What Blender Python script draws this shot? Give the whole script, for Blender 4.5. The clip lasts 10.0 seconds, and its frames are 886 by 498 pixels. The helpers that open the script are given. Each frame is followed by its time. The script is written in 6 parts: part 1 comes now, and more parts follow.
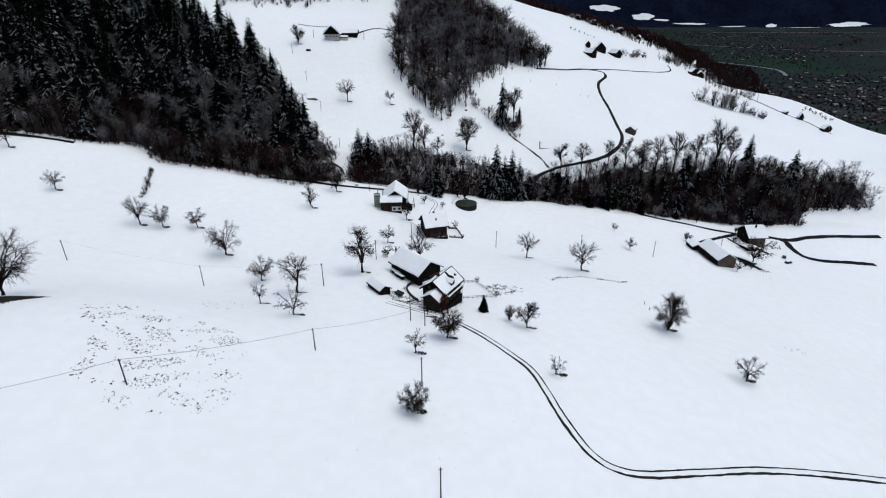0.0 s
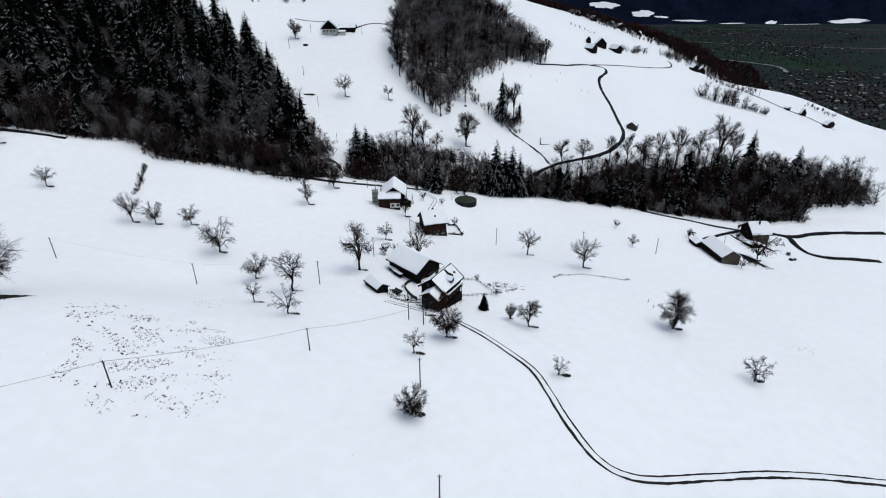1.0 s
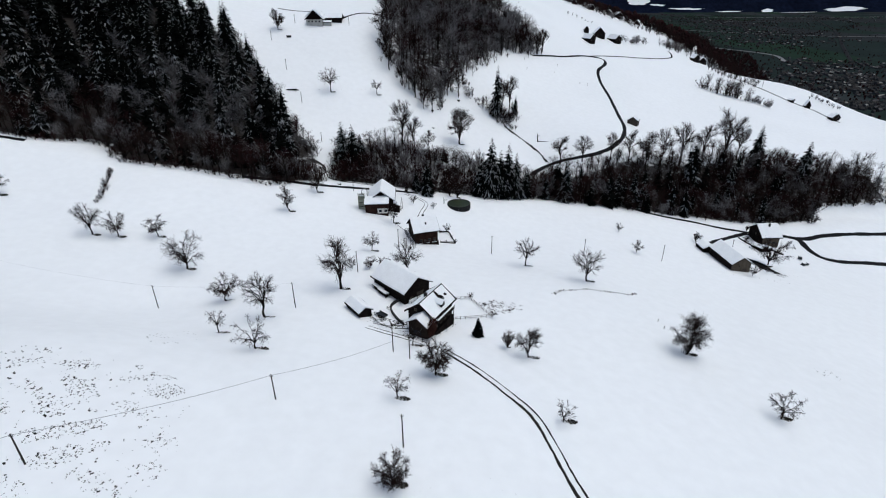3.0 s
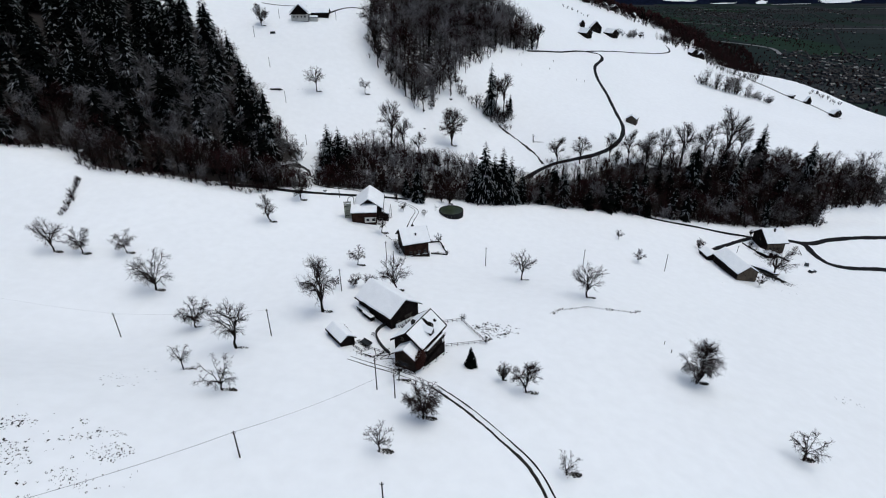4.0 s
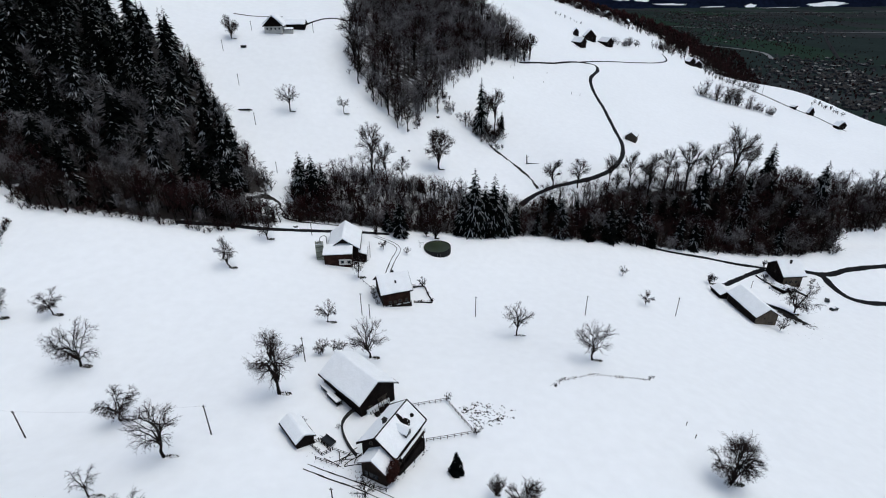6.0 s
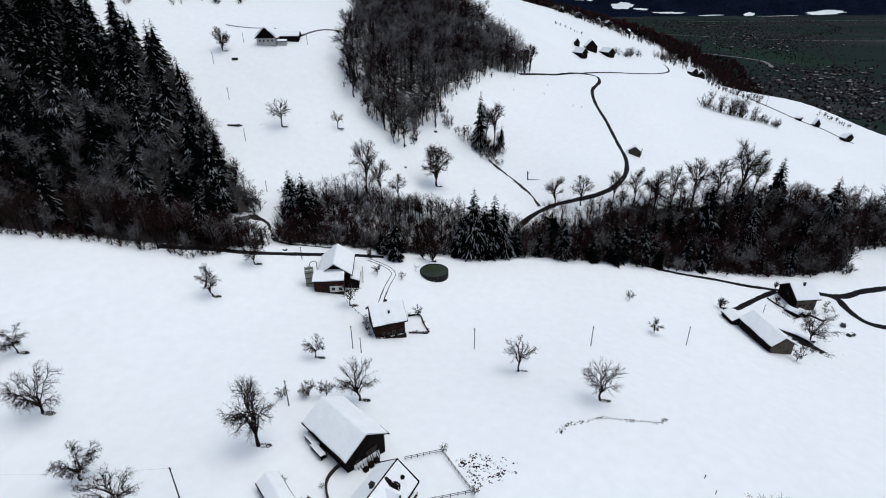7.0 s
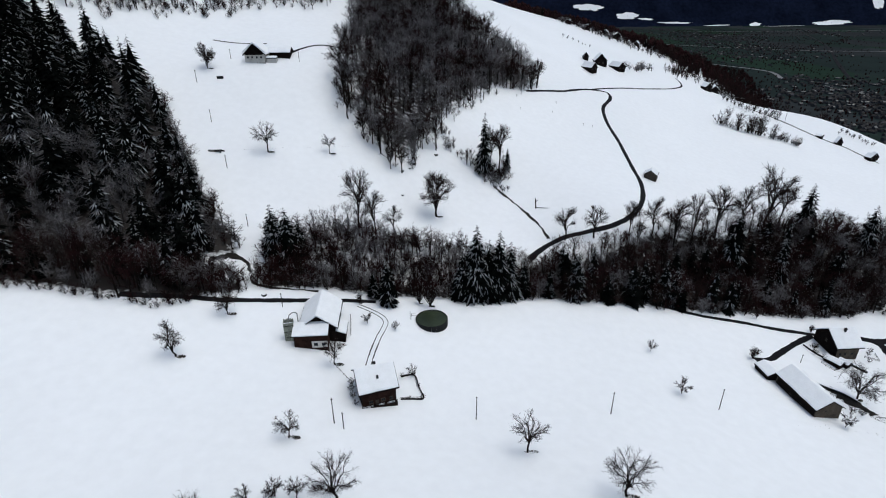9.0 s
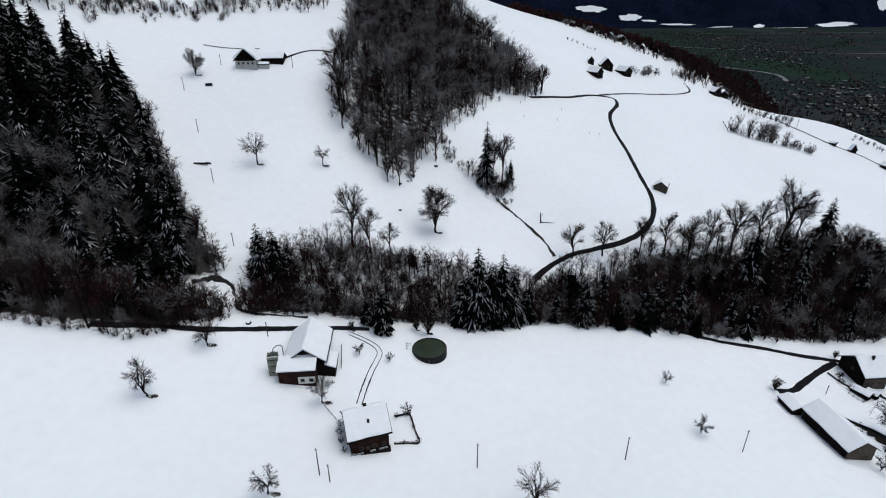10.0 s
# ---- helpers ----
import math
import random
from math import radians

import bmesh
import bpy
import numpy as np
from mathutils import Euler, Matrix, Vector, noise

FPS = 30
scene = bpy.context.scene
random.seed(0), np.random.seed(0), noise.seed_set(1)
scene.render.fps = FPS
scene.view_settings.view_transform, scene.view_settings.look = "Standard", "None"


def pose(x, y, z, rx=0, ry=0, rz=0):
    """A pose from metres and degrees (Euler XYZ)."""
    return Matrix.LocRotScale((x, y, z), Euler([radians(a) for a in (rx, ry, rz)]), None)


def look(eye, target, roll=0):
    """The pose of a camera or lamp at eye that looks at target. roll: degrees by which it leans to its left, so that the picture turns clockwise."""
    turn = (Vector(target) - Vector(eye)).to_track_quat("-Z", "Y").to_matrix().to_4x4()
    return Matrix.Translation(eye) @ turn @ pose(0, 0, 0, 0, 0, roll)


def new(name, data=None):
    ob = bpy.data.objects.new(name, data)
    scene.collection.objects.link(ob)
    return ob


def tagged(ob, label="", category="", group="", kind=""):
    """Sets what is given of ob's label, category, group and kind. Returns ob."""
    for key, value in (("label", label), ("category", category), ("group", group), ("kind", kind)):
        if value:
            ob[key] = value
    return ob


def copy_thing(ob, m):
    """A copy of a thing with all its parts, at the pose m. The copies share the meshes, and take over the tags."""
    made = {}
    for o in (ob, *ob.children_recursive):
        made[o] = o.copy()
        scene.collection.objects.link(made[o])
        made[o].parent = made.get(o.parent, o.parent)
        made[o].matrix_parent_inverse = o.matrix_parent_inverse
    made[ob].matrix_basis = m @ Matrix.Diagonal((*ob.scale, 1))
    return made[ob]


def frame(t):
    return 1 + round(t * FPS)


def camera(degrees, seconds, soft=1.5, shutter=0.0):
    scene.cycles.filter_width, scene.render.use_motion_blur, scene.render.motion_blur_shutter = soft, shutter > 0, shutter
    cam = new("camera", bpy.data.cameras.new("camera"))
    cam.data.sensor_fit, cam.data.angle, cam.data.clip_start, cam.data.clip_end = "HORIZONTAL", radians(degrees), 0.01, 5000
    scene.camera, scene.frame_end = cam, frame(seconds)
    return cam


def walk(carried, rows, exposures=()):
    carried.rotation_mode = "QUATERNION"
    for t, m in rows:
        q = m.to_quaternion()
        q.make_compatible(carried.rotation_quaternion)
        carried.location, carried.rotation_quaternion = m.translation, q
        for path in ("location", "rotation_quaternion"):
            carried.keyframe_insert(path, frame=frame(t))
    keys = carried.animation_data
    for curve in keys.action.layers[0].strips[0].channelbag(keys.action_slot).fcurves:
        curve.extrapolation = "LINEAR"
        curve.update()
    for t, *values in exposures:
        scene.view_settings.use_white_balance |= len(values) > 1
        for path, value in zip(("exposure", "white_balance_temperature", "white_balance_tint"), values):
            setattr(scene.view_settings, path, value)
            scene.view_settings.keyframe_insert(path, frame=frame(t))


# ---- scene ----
cam = camera(80.06, 10.0, soft=1.05)
PATH = [
    (0, (-2.876, -39.139, 121.450), (-3.324, -21.083, 112.860), -0.21),
    (0.5, (-2.782, -37.681, 120.315), (-3.224, -19.635, 111.703), -0.26),
    (1, (-2.803, -35.171, 119.195), (-3.235, -17.150, 110.533), -0.28),
    (1.5, (-2.670, -31.778, 118.300), (-3.092, -13.786, 109.575), -0.30),
    (2, (-2.412, -27.393, 118.122), (-2.804, -9.439, 109.319), -0.30),
    (2.5, (-1.972, -22.002, 118.551), (-2.307, -4.084, 109.671), -0.34),
    (4, (-0.000, -0.000, 120.000), (-0.066, 17.748, 110.781), -0.39),
    (4.5, (0.729, 7.931, 120.715), (0.778, 25.655, 111.449), -0.43),
    (5, (1.689, 15.917, 121.306), (1.827, 33.644, 112.046), -0.45),
    (5.5, (2.555, 23.512, 121.937), (2.743, 41.264, 112.727), -0.46),
    (7, (4.602, 43.899, 123.812), (4.822, 61.813, 114.920), -0.45),
    (7.5, (5.156, 50.467, 124.176), (5.342, 68.434, 115.394), -0.47),
    (8, (5.697, 57.286, 124.696), (5.849, 75.291, 115.990), -0.45),
    (8.5, (6.248, 63.899, 125.197), (6.366, 81.927, 116.538), -0.43),
    (9, (6.950, 71.207, 125.473), (7.016, 89.256, 116.856), -0.45),
    (9.5, (7.584, 78.990, 125.872), (7.615, 97.050, 117.279), -0.44),
    (10, (8.083, 87.456, 126.417), (8.079, 105.522, 117.836), -0.41),
]
walk(cam, [(t, look(eye, target, roll)) for t, eye, target, roll in PATH],
     [(0.0, -0.05, 6260, 4), (5.0, -0.11, 6260, 4), (7.0, -0.02, 6260, 4), (8.5, -0.06, 6260, 4), (10.0, -0.13, 6260, 4)])
# ---------------------------------------------------------------- light
world = bpy.data.worlds.new("winter_sky")
scene.world = world
world.use_nodes = True
wn = world.node_tree.nodes
sky = wn.new("ShaderNodeTexSky")
sky.sky_type, sky.sun_disc = "NISHITA", False
sky.sun_elevation, sky.sun_rotation = radians(75), radians(100)
sky.air_density, sky.dust_density, sky.ozone_density = 1.0, 4.0, 1.0
world.node_tree.links.new(sky.outputs[0], wn["Background"].inputs[0])
wn["Background"].inputs[1].default_value = 0.13
sun = new("sun", bpy.data.lights.new("sun", "SUN"))
sun.data.energy, sun.data.angle, sun.data.color = 1.0, radians(60), (1.0, 0.99, 0.97)
sun.matrix_world = look((75, 25, 220), (0, 0, 0))


# ---------------------------------------------------------------- materials
def material(name, base, rough=0.8, spread=0.25, scale=1.0, fine=12.0, bump=0.0, bump_scale=20.0, metal=0.0, gloss=0.25, other=None, amount=0.5, random=0.0):
    """A surface whose colour varies at two scales; other: a second colour that lies in patches; random: how far each object differs."""
    m = bpy.data.materials.new(name)
    m.use_nodes = True
    nt, n, l = m.node_tree, m.node_tree.nodes, m.node_tree.links
    b = n["Principled BSDF"]
    b.inputs["Roughness"].default_value, b.inputs["Metallic"].default_value = rough, metal
    b.inputs["Specular IOR Level"].default_value = gloss
    co = n.new("ShaderNodeTexCoord")
    big, small = n.new("ShaderNodeTexNoise"), n.new("ShaderNodeTexNoise")
    big.inputs["Scale"].default_value, small.inputs["Scale"].default_value = scale, fine
    big.inputs["Detail"].default_value = small.inputs["Detail"].default_value = 5
    l.new(co.outputs["Object"], big.inputs["Vector"]), l.new(co.outputs["Object"], small.inputs["Vector"])
    ramp = n.new("ShaderNodeValToRGB")
    c2 = other or tuple(c * (1 - spread) for c in base)
    ramp.color_ramp.elements[0].position, ramp.color_ramp.elements[1].position = amount - 0.14, amount + 0.14
    ramp.color_ramp.elements[0].color, ramp.color_ramp.elements[1].color = (*c2, 1), (*base, 1)
    l.new(big.outputs["Fac"], ramp.inputs[0])
    mix = n.new("ShaderNodeMix")
    mix.data_type, mix.blend_type = "RGBA", "MULTIPLY"
    mix.inputs[0].default_value = 1.0
    grey = n.new("ShaderNodeMapRange")
    grey.inputs["From Min"].default_value, grey.inputs["From Max"].default_value = 0.3, 0.7
    grey.inputs["To Min"].default_value, grey.inputs["To Max"].default_value = 1 - spread, 1 + spread * 0.4
    l.new(small.outputs["Fac"], grey.inputs["Value"])
    l.new(ramp.outputs[0], mix.inputs[6]), l.new(grey.outputs[0], mix.inputs[7])
    out = mix.outputs[2]
    if random:
        info, hue = n.new("ShaderNodeObjectInfo"), n.new("ShaderNodeHueSaturation")
        r = n.new("ShaderNodeMapRange")
        r.inputs["To Min"].default_value, r.inputs["To Max"].default_value = 1 - random, 1 + random
        l.new(info.outputs["Random"], r.inputs["Value"]), l.new(r.outputs[0], hue.inputs["Value"]), l.new(out, hue.inputs["Color"])
        out = hue.outputs[0]
    l.new(out, b.inputs["Base Color"])
    if bump:
        bn, bt = n.new("ShaderNodeBump"), n.new("ShaderNodeTexNoise")
        bt.inputs["Scale"].default_value, bt.inputs["Detail"].default_value = bump_scale, 6
        l.new(co.outputs["Object"], bt.inputs["Vector"])
        bn.inputs["Strength"].default_value, bn.inputs["Distance"].default_value = bump, 0.3
        l.new(bt.outputs["Fac"], bn.inputs["Height"]), l.new(bn.outputs["Normal"], b.inputs["Normal"])
    return m


SNOW = material("snow", (0.83, 0.85, 0.87), 0.6, 0.03, 0.012, 0.3, 0.09, 0.25)
def add_wood_floor(m, dark, light):
    """Mixes near-black brown into the snow, broken by noise, where the land's own cover says that trees stand."""
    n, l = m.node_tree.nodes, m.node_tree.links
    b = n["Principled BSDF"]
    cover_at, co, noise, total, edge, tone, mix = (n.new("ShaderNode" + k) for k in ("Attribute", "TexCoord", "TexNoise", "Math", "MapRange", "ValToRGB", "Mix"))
    cover_at.attribute_name = "wood_floor"
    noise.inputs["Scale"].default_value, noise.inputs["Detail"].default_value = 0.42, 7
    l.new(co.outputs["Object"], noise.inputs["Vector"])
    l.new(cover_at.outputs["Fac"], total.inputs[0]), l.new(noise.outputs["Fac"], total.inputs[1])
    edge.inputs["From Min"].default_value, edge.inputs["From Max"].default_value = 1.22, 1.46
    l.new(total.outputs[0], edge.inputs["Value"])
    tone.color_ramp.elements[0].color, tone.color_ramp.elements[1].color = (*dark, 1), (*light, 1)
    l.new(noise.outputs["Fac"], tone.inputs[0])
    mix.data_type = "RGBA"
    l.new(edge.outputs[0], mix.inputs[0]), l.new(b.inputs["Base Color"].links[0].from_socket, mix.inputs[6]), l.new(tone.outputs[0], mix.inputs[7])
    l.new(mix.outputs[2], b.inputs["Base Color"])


add_wood_floor(SNOW, (0.006, 0.005, 0.005), (0.022, 0.017, 0.016))
ROOF_SNOW = material("roof_snow", (0.84, 0.86, 0.88), 0.6, 0.05, 0.4, 3.0, 0.2, 1.5)
def fields(name, tones, size):
    """Valley farmland: a patchwork of fields, each of one tone, worn by noise."""
    m = material(name, tones[0], 0.95, 0.4, 0.004, 0.03, gloss=0.0)
    n, l = m.node_tree.nodes, m.node_tree.links
    b = n["Principled BSDF"]
    co = n.new("ShaderNodeTexCoord")
    turn, cells, ramp, mix = n.new("ShaderNodeMapping"), n.new("ShaderNodeTexVoronoi"), n.new("ShaderNodeValToRGB"), n.new("ShaderNodeMix")
    turn.inputs["Rotation"].default_value = (0, 0, 0.4)
    turn.inputs["Scale"].default_value = (1.0 / size, 0.4 / size, 1.0 / size)
    cells.inputs["Scale"].default_value = 1.0
    l.new(co.outputs["Object"], turn.inputs["Vector"]), l.new(turn.outputs[0], cells.inputs["Vector"])
    ramp.color_ramp.interpolation = "CONSTANT"
    for k, tone in enumerate(tones):
        e = ramp.color_ramp.elements[k] if k < 2 else ramp.color_ramp.elements.new(0.5)
        e.position, e.color = k / len(tones), (*tone, 1)
    part_of = n.new("ShaderNodeSeparateColor")
    l.new(cells.outputs["Color"], part_of.inputs[0]), l.new(part_of.outputs[0], ramp.inputs[0])
    mix.data_type, mix.inputs[0].default_value = "RGBA", 0.6
    l.new(b.inputs["Base Color"].links[0].from_socket, mix.inputs[6]), l.new(ramp.outputs[0], mix.inputs[7])
    l.new(mix.outputs[2], b.inputs["Base Color"])
    return m


# Field tones are raised and blued, so the valley's haze sits in the colour.
MEADOW = fields("hazed_valley_meadow", ((0.020, 0.030, 0.027), (0.019, 0.036, 0.025), (0.029, 0.029, 0.034), (0.019, 0.026, 0.027), (0.036, 0.039, 0.044), (0.018, 0.032, 0.024)), 190.0)
# Distance haze is painted into the range's wood as a dark blue base.
RANGE = material("hazed_mountain_wood", (0.008, 0.012, 0.027), 0.95, 0.4, 0.006, 0.04, gloss=0.0)
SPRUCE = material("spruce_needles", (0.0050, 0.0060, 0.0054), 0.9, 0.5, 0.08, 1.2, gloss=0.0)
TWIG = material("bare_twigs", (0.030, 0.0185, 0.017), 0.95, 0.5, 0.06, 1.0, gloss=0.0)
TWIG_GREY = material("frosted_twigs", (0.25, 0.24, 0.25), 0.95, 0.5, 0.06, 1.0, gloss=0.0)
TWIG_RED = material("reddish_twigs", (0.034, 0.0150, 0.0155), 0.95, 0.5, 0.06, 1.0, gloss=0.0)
BARK_GREY = material("grey_bark", (0.070, 0.064, 0.060), 0.95, 0.4, 0.3, 8.0, gloss=0.0)
BARK = material("bark", (0.021, 0.018, 0.016), 0.95, 0.5, 0.3, 8.0, 0.4, 10.0, gloss=0.0)
TREE_SNOW = material("snow_on_twigs", (0.60, 0.62, 0.64), 0.8, 0.4, 0.1, 1.5, gloss=0.0)
ASPHALT = material("wet_asphalt", (0.013, 0.013, 0.015), 0.85, 0.35, 0.3, 4.0, gloss=0.05)
TAN_TIMBER = material("tan_timber", (0.13, 0.105, 0.08), 0.85, 0.4, 0.5, 9.0, 0.5, 14.0, gloss=0.1)
DARK_TIMBER = material("dark_timber", (0.014, 0.010, 0.009), 0.9, 0.5, 0.6, 9.0, 0.5, 14.0, gloss=0.05)
GREY_TIMBER = material("weathered_timber", (0.070, 0.056, 0.044), 0.85, 0.4, 0.5, 9.0, 0.5, 14.0)
BROWN_TIMBER = material("brown_timber", (0.030, 0.021, 0.017), 0.9, 0.5, 0.5, 9.0, 0.5, 14.0, gloss=0.05)
TILES = material("red_brown_tiles", (0.060, 0.022, 0.017), 0.75, 0.5, 0.8, 5.0, 0.5, 9.0)
CREEPER = material("creeper_stems", (0.055, 0.021, 0.017), 0.9, 0.5, 0.9, 6.0, gloss=0.05)
PLASTER = material("pale_plaster", (0.62, 0.60, 0.56), 0.85, 0.15, 0.4, 4.0, 0.2, 12.0)
BIN_BOARD = material("grey_green_boards", (0.34, 0.36, 0.29), 0.85, 0.4, 0.5, 8.0, 0.4, 12.0)
RED_TIMBER = material("red_brown_timber", (0.042, 0.021, 0.016), 0.9, 0.5, 0.5, 9.0, 0.5, 14.0, gloss=0.05)
STONE = material("dark_stone", (0.030, 0.028, 0.027), 0.9, 0.5, 0.7, 6.0, 0.6, 6.0)
CONCRETE = material("grey_concrete", (0.20, 0.20, 0.19), 0.85, 0.3, 0.5, 5.0, 0.3, 10.0)
SLURRY = material("green_water", (0.034, 0.046, 0.024), 0.35, 0.4, 0.3, 3.0)
GLASS = material("dark_window_glass", (0.02, 0.024, 0.03), 0.12, 0.2, 0.5, 2.0)
POLE_WOOD = material("pole_wood", (0.050, 0.042, 0.036), 0.85, 0.4, 0.8, 9.0)
METAL = material("dull_metal", (0.22, 0.23, 0.24), 0.5, 0.2, 0.8, 6.0, metal=0.7)
DRY_GRASS = material("dry_grass", (0.040, 0.036, 0.026), 0.95, 0.5, 0.6, 5.0)
SOIL = material("bare_soil", (0.022, 0.019, 0.016), 0.95, 0.5, 0.5, 3.0, 0.5, 4.0)
RUBBER = material("black_rubber", (0.010, 0.010, 0.011), 0.8, 0.3, 1.0, 6.0)
DARK_PAINT = material("dark_paint", (0.016, 0.018, 0.020), 0.4, 0.3, 0.6, 4.0)
VILLAGE_WALL = material("village_walls", (0.06, 0.06, 0.066), 0.85, 0.3, 0.05, 0.5, random=0.5)
VILLAGE_ROOF = material("village_roofs", (0.045, 0.042, 0.045), 0.8, 0.3, 0.05, 0.5, random=0.6)
RIVER = material("pale_gravel_road", (0.16, 0.16, 0.165), 0.8, 0.2, 0.01, 0.1)


# ---------------------------------------------------------------- the land
FLOOR = -105.0
BROW = 300.0
KNOLLS_NEAR = [(-90, 128, -5.2, 30), (-15, 148, 1.6, 24), (-12, 117, -2.8, 18), (50, 160, 3.5, 26), (-22, 185, -1.7, 26), (20, 185, -2.6, 24), (-98, 62, 8.5, 26), (170, 255, -2.8, 30), (135, 215, -0.2, 24), (-89, 114, -2.8, 14), (-64, 97, -1.5, 12), (-92, 145, 1.5, 12)]
KNOLLS_FAR = [(37, 348, -8.8, 26), (4, 315, -5.1, 24), (110, 328, 9.9, 34), (-46, 400, 18.0, 50), (-150, 445, -17.1, 60), (142, 500, 4.6, 50), (254, 632, 8.0, 60), (330, 1000, 43, 170), (-18, 360, -5.8, 26), (-95, 395, 1.5, 40), (60, 305, -3.3, 20), (397, 613, 18, 45)]


def smooth(a, b, v):
    """A soft step from 0 at a to 1 at b."""
    s = np.clip((v - a) / (b - a), 0.0, 1.0)
    return s * s * (3 - 2 * s)


def soft(v, k):
    """A soft max(v, 0)."""
    return k * np.logaddexp(0.0, v / k)


def ravine_line(x):
    """How far off the bed of the brook lies at x."""
    return 268.0 + 0.075 * x + 14.0 * np.tanh((x - 30) / 60.0) - 10.0 * smooth(-60, -160, x) + 10.0 * smooth(180, 300, x)


def height(x, y):
    """The height of the ground: the near pasture, the brook's ravine, the far hillside, the valley and the range behind it."""
    x, y = np.asarray(x, float), np.asarray(y, float)
    u, v = np.clip(x, -230, 300) / 100, np.clip(y, 15, 300) / 100
    near = (40.393 + 7.731 * v - 22.532 * v**2 + 6.503 * v**3 - 22.279 * u + 14.024 * u * v - 5.534 * u * v**2
            - 7.627 * u**2 + 4.103 * u**2 * v - 0.306 * u**3)
    near = near - 0.12 * soft(x - 300, 20) + 0.1 * soft(-230 - x, 20)
    u, v = np.clip(x, -330, 480) / 100, np.minimum(y, 520 + 130 * np.tanh(soft(y - 520, 30) / 130)) / 100
    far = -48.652 + 23.9 * v + 0.95 * v**2 - 0.014 * u - 7.745 * u * v + 3.267 * u**2
    for cx, cy, h, r in KNOLLS_NEAR:
        near = near + h * np.exp(-((x - cx) ** 2 + (y - cy) ** 2) / (2 * r * r))
    for cx, cy, h, r in KNOLLS_FAR:
        far = far + h * np.exp(-((x - cx) ** 2 + (y - cy) ** 2) / (2 * r * r))
    brook = ravine_line(x)
    z = near + (far - near) * smooth(brook - 12, brook + 40, y)
    z = z - 5.5 * np.exp(-(((y - brook) / 13) ** 2))
    brow = np.where(y < 640, BROW + 1.8 * (640 - y), BROW + 0.35 * (y - 640))
    z = z - 0.42 * soft(x - brow - 10, 14) - 0.30 * soft(y - 1300, 60)
    z = z + 0.10 * np.sin(x / 7.3 + 1.7 * np.sin(y / 11.0)) * np.sin(y / 6.1 + np.sin(x / 9.0)) + 0.16 * np.sin(x / 23 + y / 31)
    z = FLOOR + soft(z - FLOOR, 10)
    return z + 1.1 * soft(y - 4600 + 25 * np.sin(x / 410), 12)


def inside(poly, x, y):
    """Which of the points lie within an outline."""
    hit = np.zeros(len(x), bool)
    for (ax, ay), (bx, by) in zip(poly, poly[1:] + poly[:1]):
        if ay != by:
            hit ^= ((ay > y) != (by > y)) & (x < (bx - ax) * (y - ay) / (by - ay) + ax)
    return hit


HILL_ROAD = [(143, 512), (150, 500), (140, 470), (136, 440), (140, 400), (140, 370), (128, 345), (110, 329), (90, 318), (68, 311), (58, 300), (48, 285)]
left_wood = [(-360, 172), (-260, 189), (-216, 212), (-205, 217), (-194, 219), (-179, 227), (-166, 230), (-158, 221), (-151, 215.5), (-135, 218.5), (-101, 221), (-82, 223), (-63, 236), (-68, 255), (-76, 265), (-85, 275), (-96, 290), (-107, 305), (-126, 333), (-152, 352), (-200, 364), (-360, 372)]
ravine_wood = [(-62, 240), (-40, 248), (-5, 250), (33, 259), (79, 265), (115, 268), (206, 284), (227, 291), (244, 312), (300, 326), (300, 352), (240, 352), (190, 346), (150, 324), (105, 312), (75, 296), (40, 287), (0, 284), (-40, 282), (-66, 268)]
spur_wood = [(-13, 336), (-24, 342), (-40, 353), (-46, 372), (-47, 392), (-50, 470), (-62, 560), (-40, 640), (-5, 640), (50, 548), (84, 492), (76, 477), (55, 463), (43, 452), (27, 416), (10, 380), (4, 362), (-4, 357)]


def sheet(name, verts, faces, mats, index=None, smooth_shade=True):
    """A mesh object out of arrays of corners, quads or triangles, and material numbers."""
    me = bpy.data.meshes.new(name)
    verts, faces = np.asarray(verts, np.float32), np.asarray(faces, np.int32)
    k = faces.shape[1]
    me.vertices.add(len(verts)), me.loops.add(faces.size), me.polygons.add(len(faces))
    me.vertices.foreach_set("co", verts.ravel())
    me.loops.foreach_set("vertex_index", faces.ravel())
    me.polygons.foreach_set("loop_start", np.arange(0, faces.size, k, dtype=np.int32))
    if index is not None:
        me.polygons.foreach_set("material_index", np.asarray(index, np.int32))
    me.polygons.foreach_set("use_smooth", np.full(len(faces), smooth_shade))
    for m in mats:
        me.materials.append(m)
    me.update(calc_edges=True)
    me.validate()
    return new(name, me)


def spaced(*stretches):
    """Grid lines: stretches of (start, end, step)."""
    return np.concatenate([np.arange(a, b, s) for a, b, s in stretches])


gx = spaced((-1500, -420, 45), (-420, -240, 10), (-240, 300, 3), (300, 520, 6), (520, 1100, 20), (1100, 3600, 30), (3600, 5200, 80))
gy = spaced((-400, 0, 25), (0, 420, 3), (420, 700, 6), (700, 1300, 20), (1300, 4400, 90), (4400, 4560, 20), (4560, 4900, 10), (4900, 5501, 60))
X, Y = np.meshgrid(gx, gy)
Z = height(X, Y)
nx, ny = len(gx), len(gy)
a = (np.arange(ny - 1)[:, None] * nx + np.arange(nx - 1)[None, :]).ravel()
quads = np.stack([a, a + 1, a + nx + 1, a + nx], 1)
mid = [v[:-1, :-1].ravel() for v in (X, Y, Z)]
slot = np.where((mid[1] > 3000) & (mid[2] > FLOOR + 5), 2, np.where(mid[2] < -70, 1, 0))
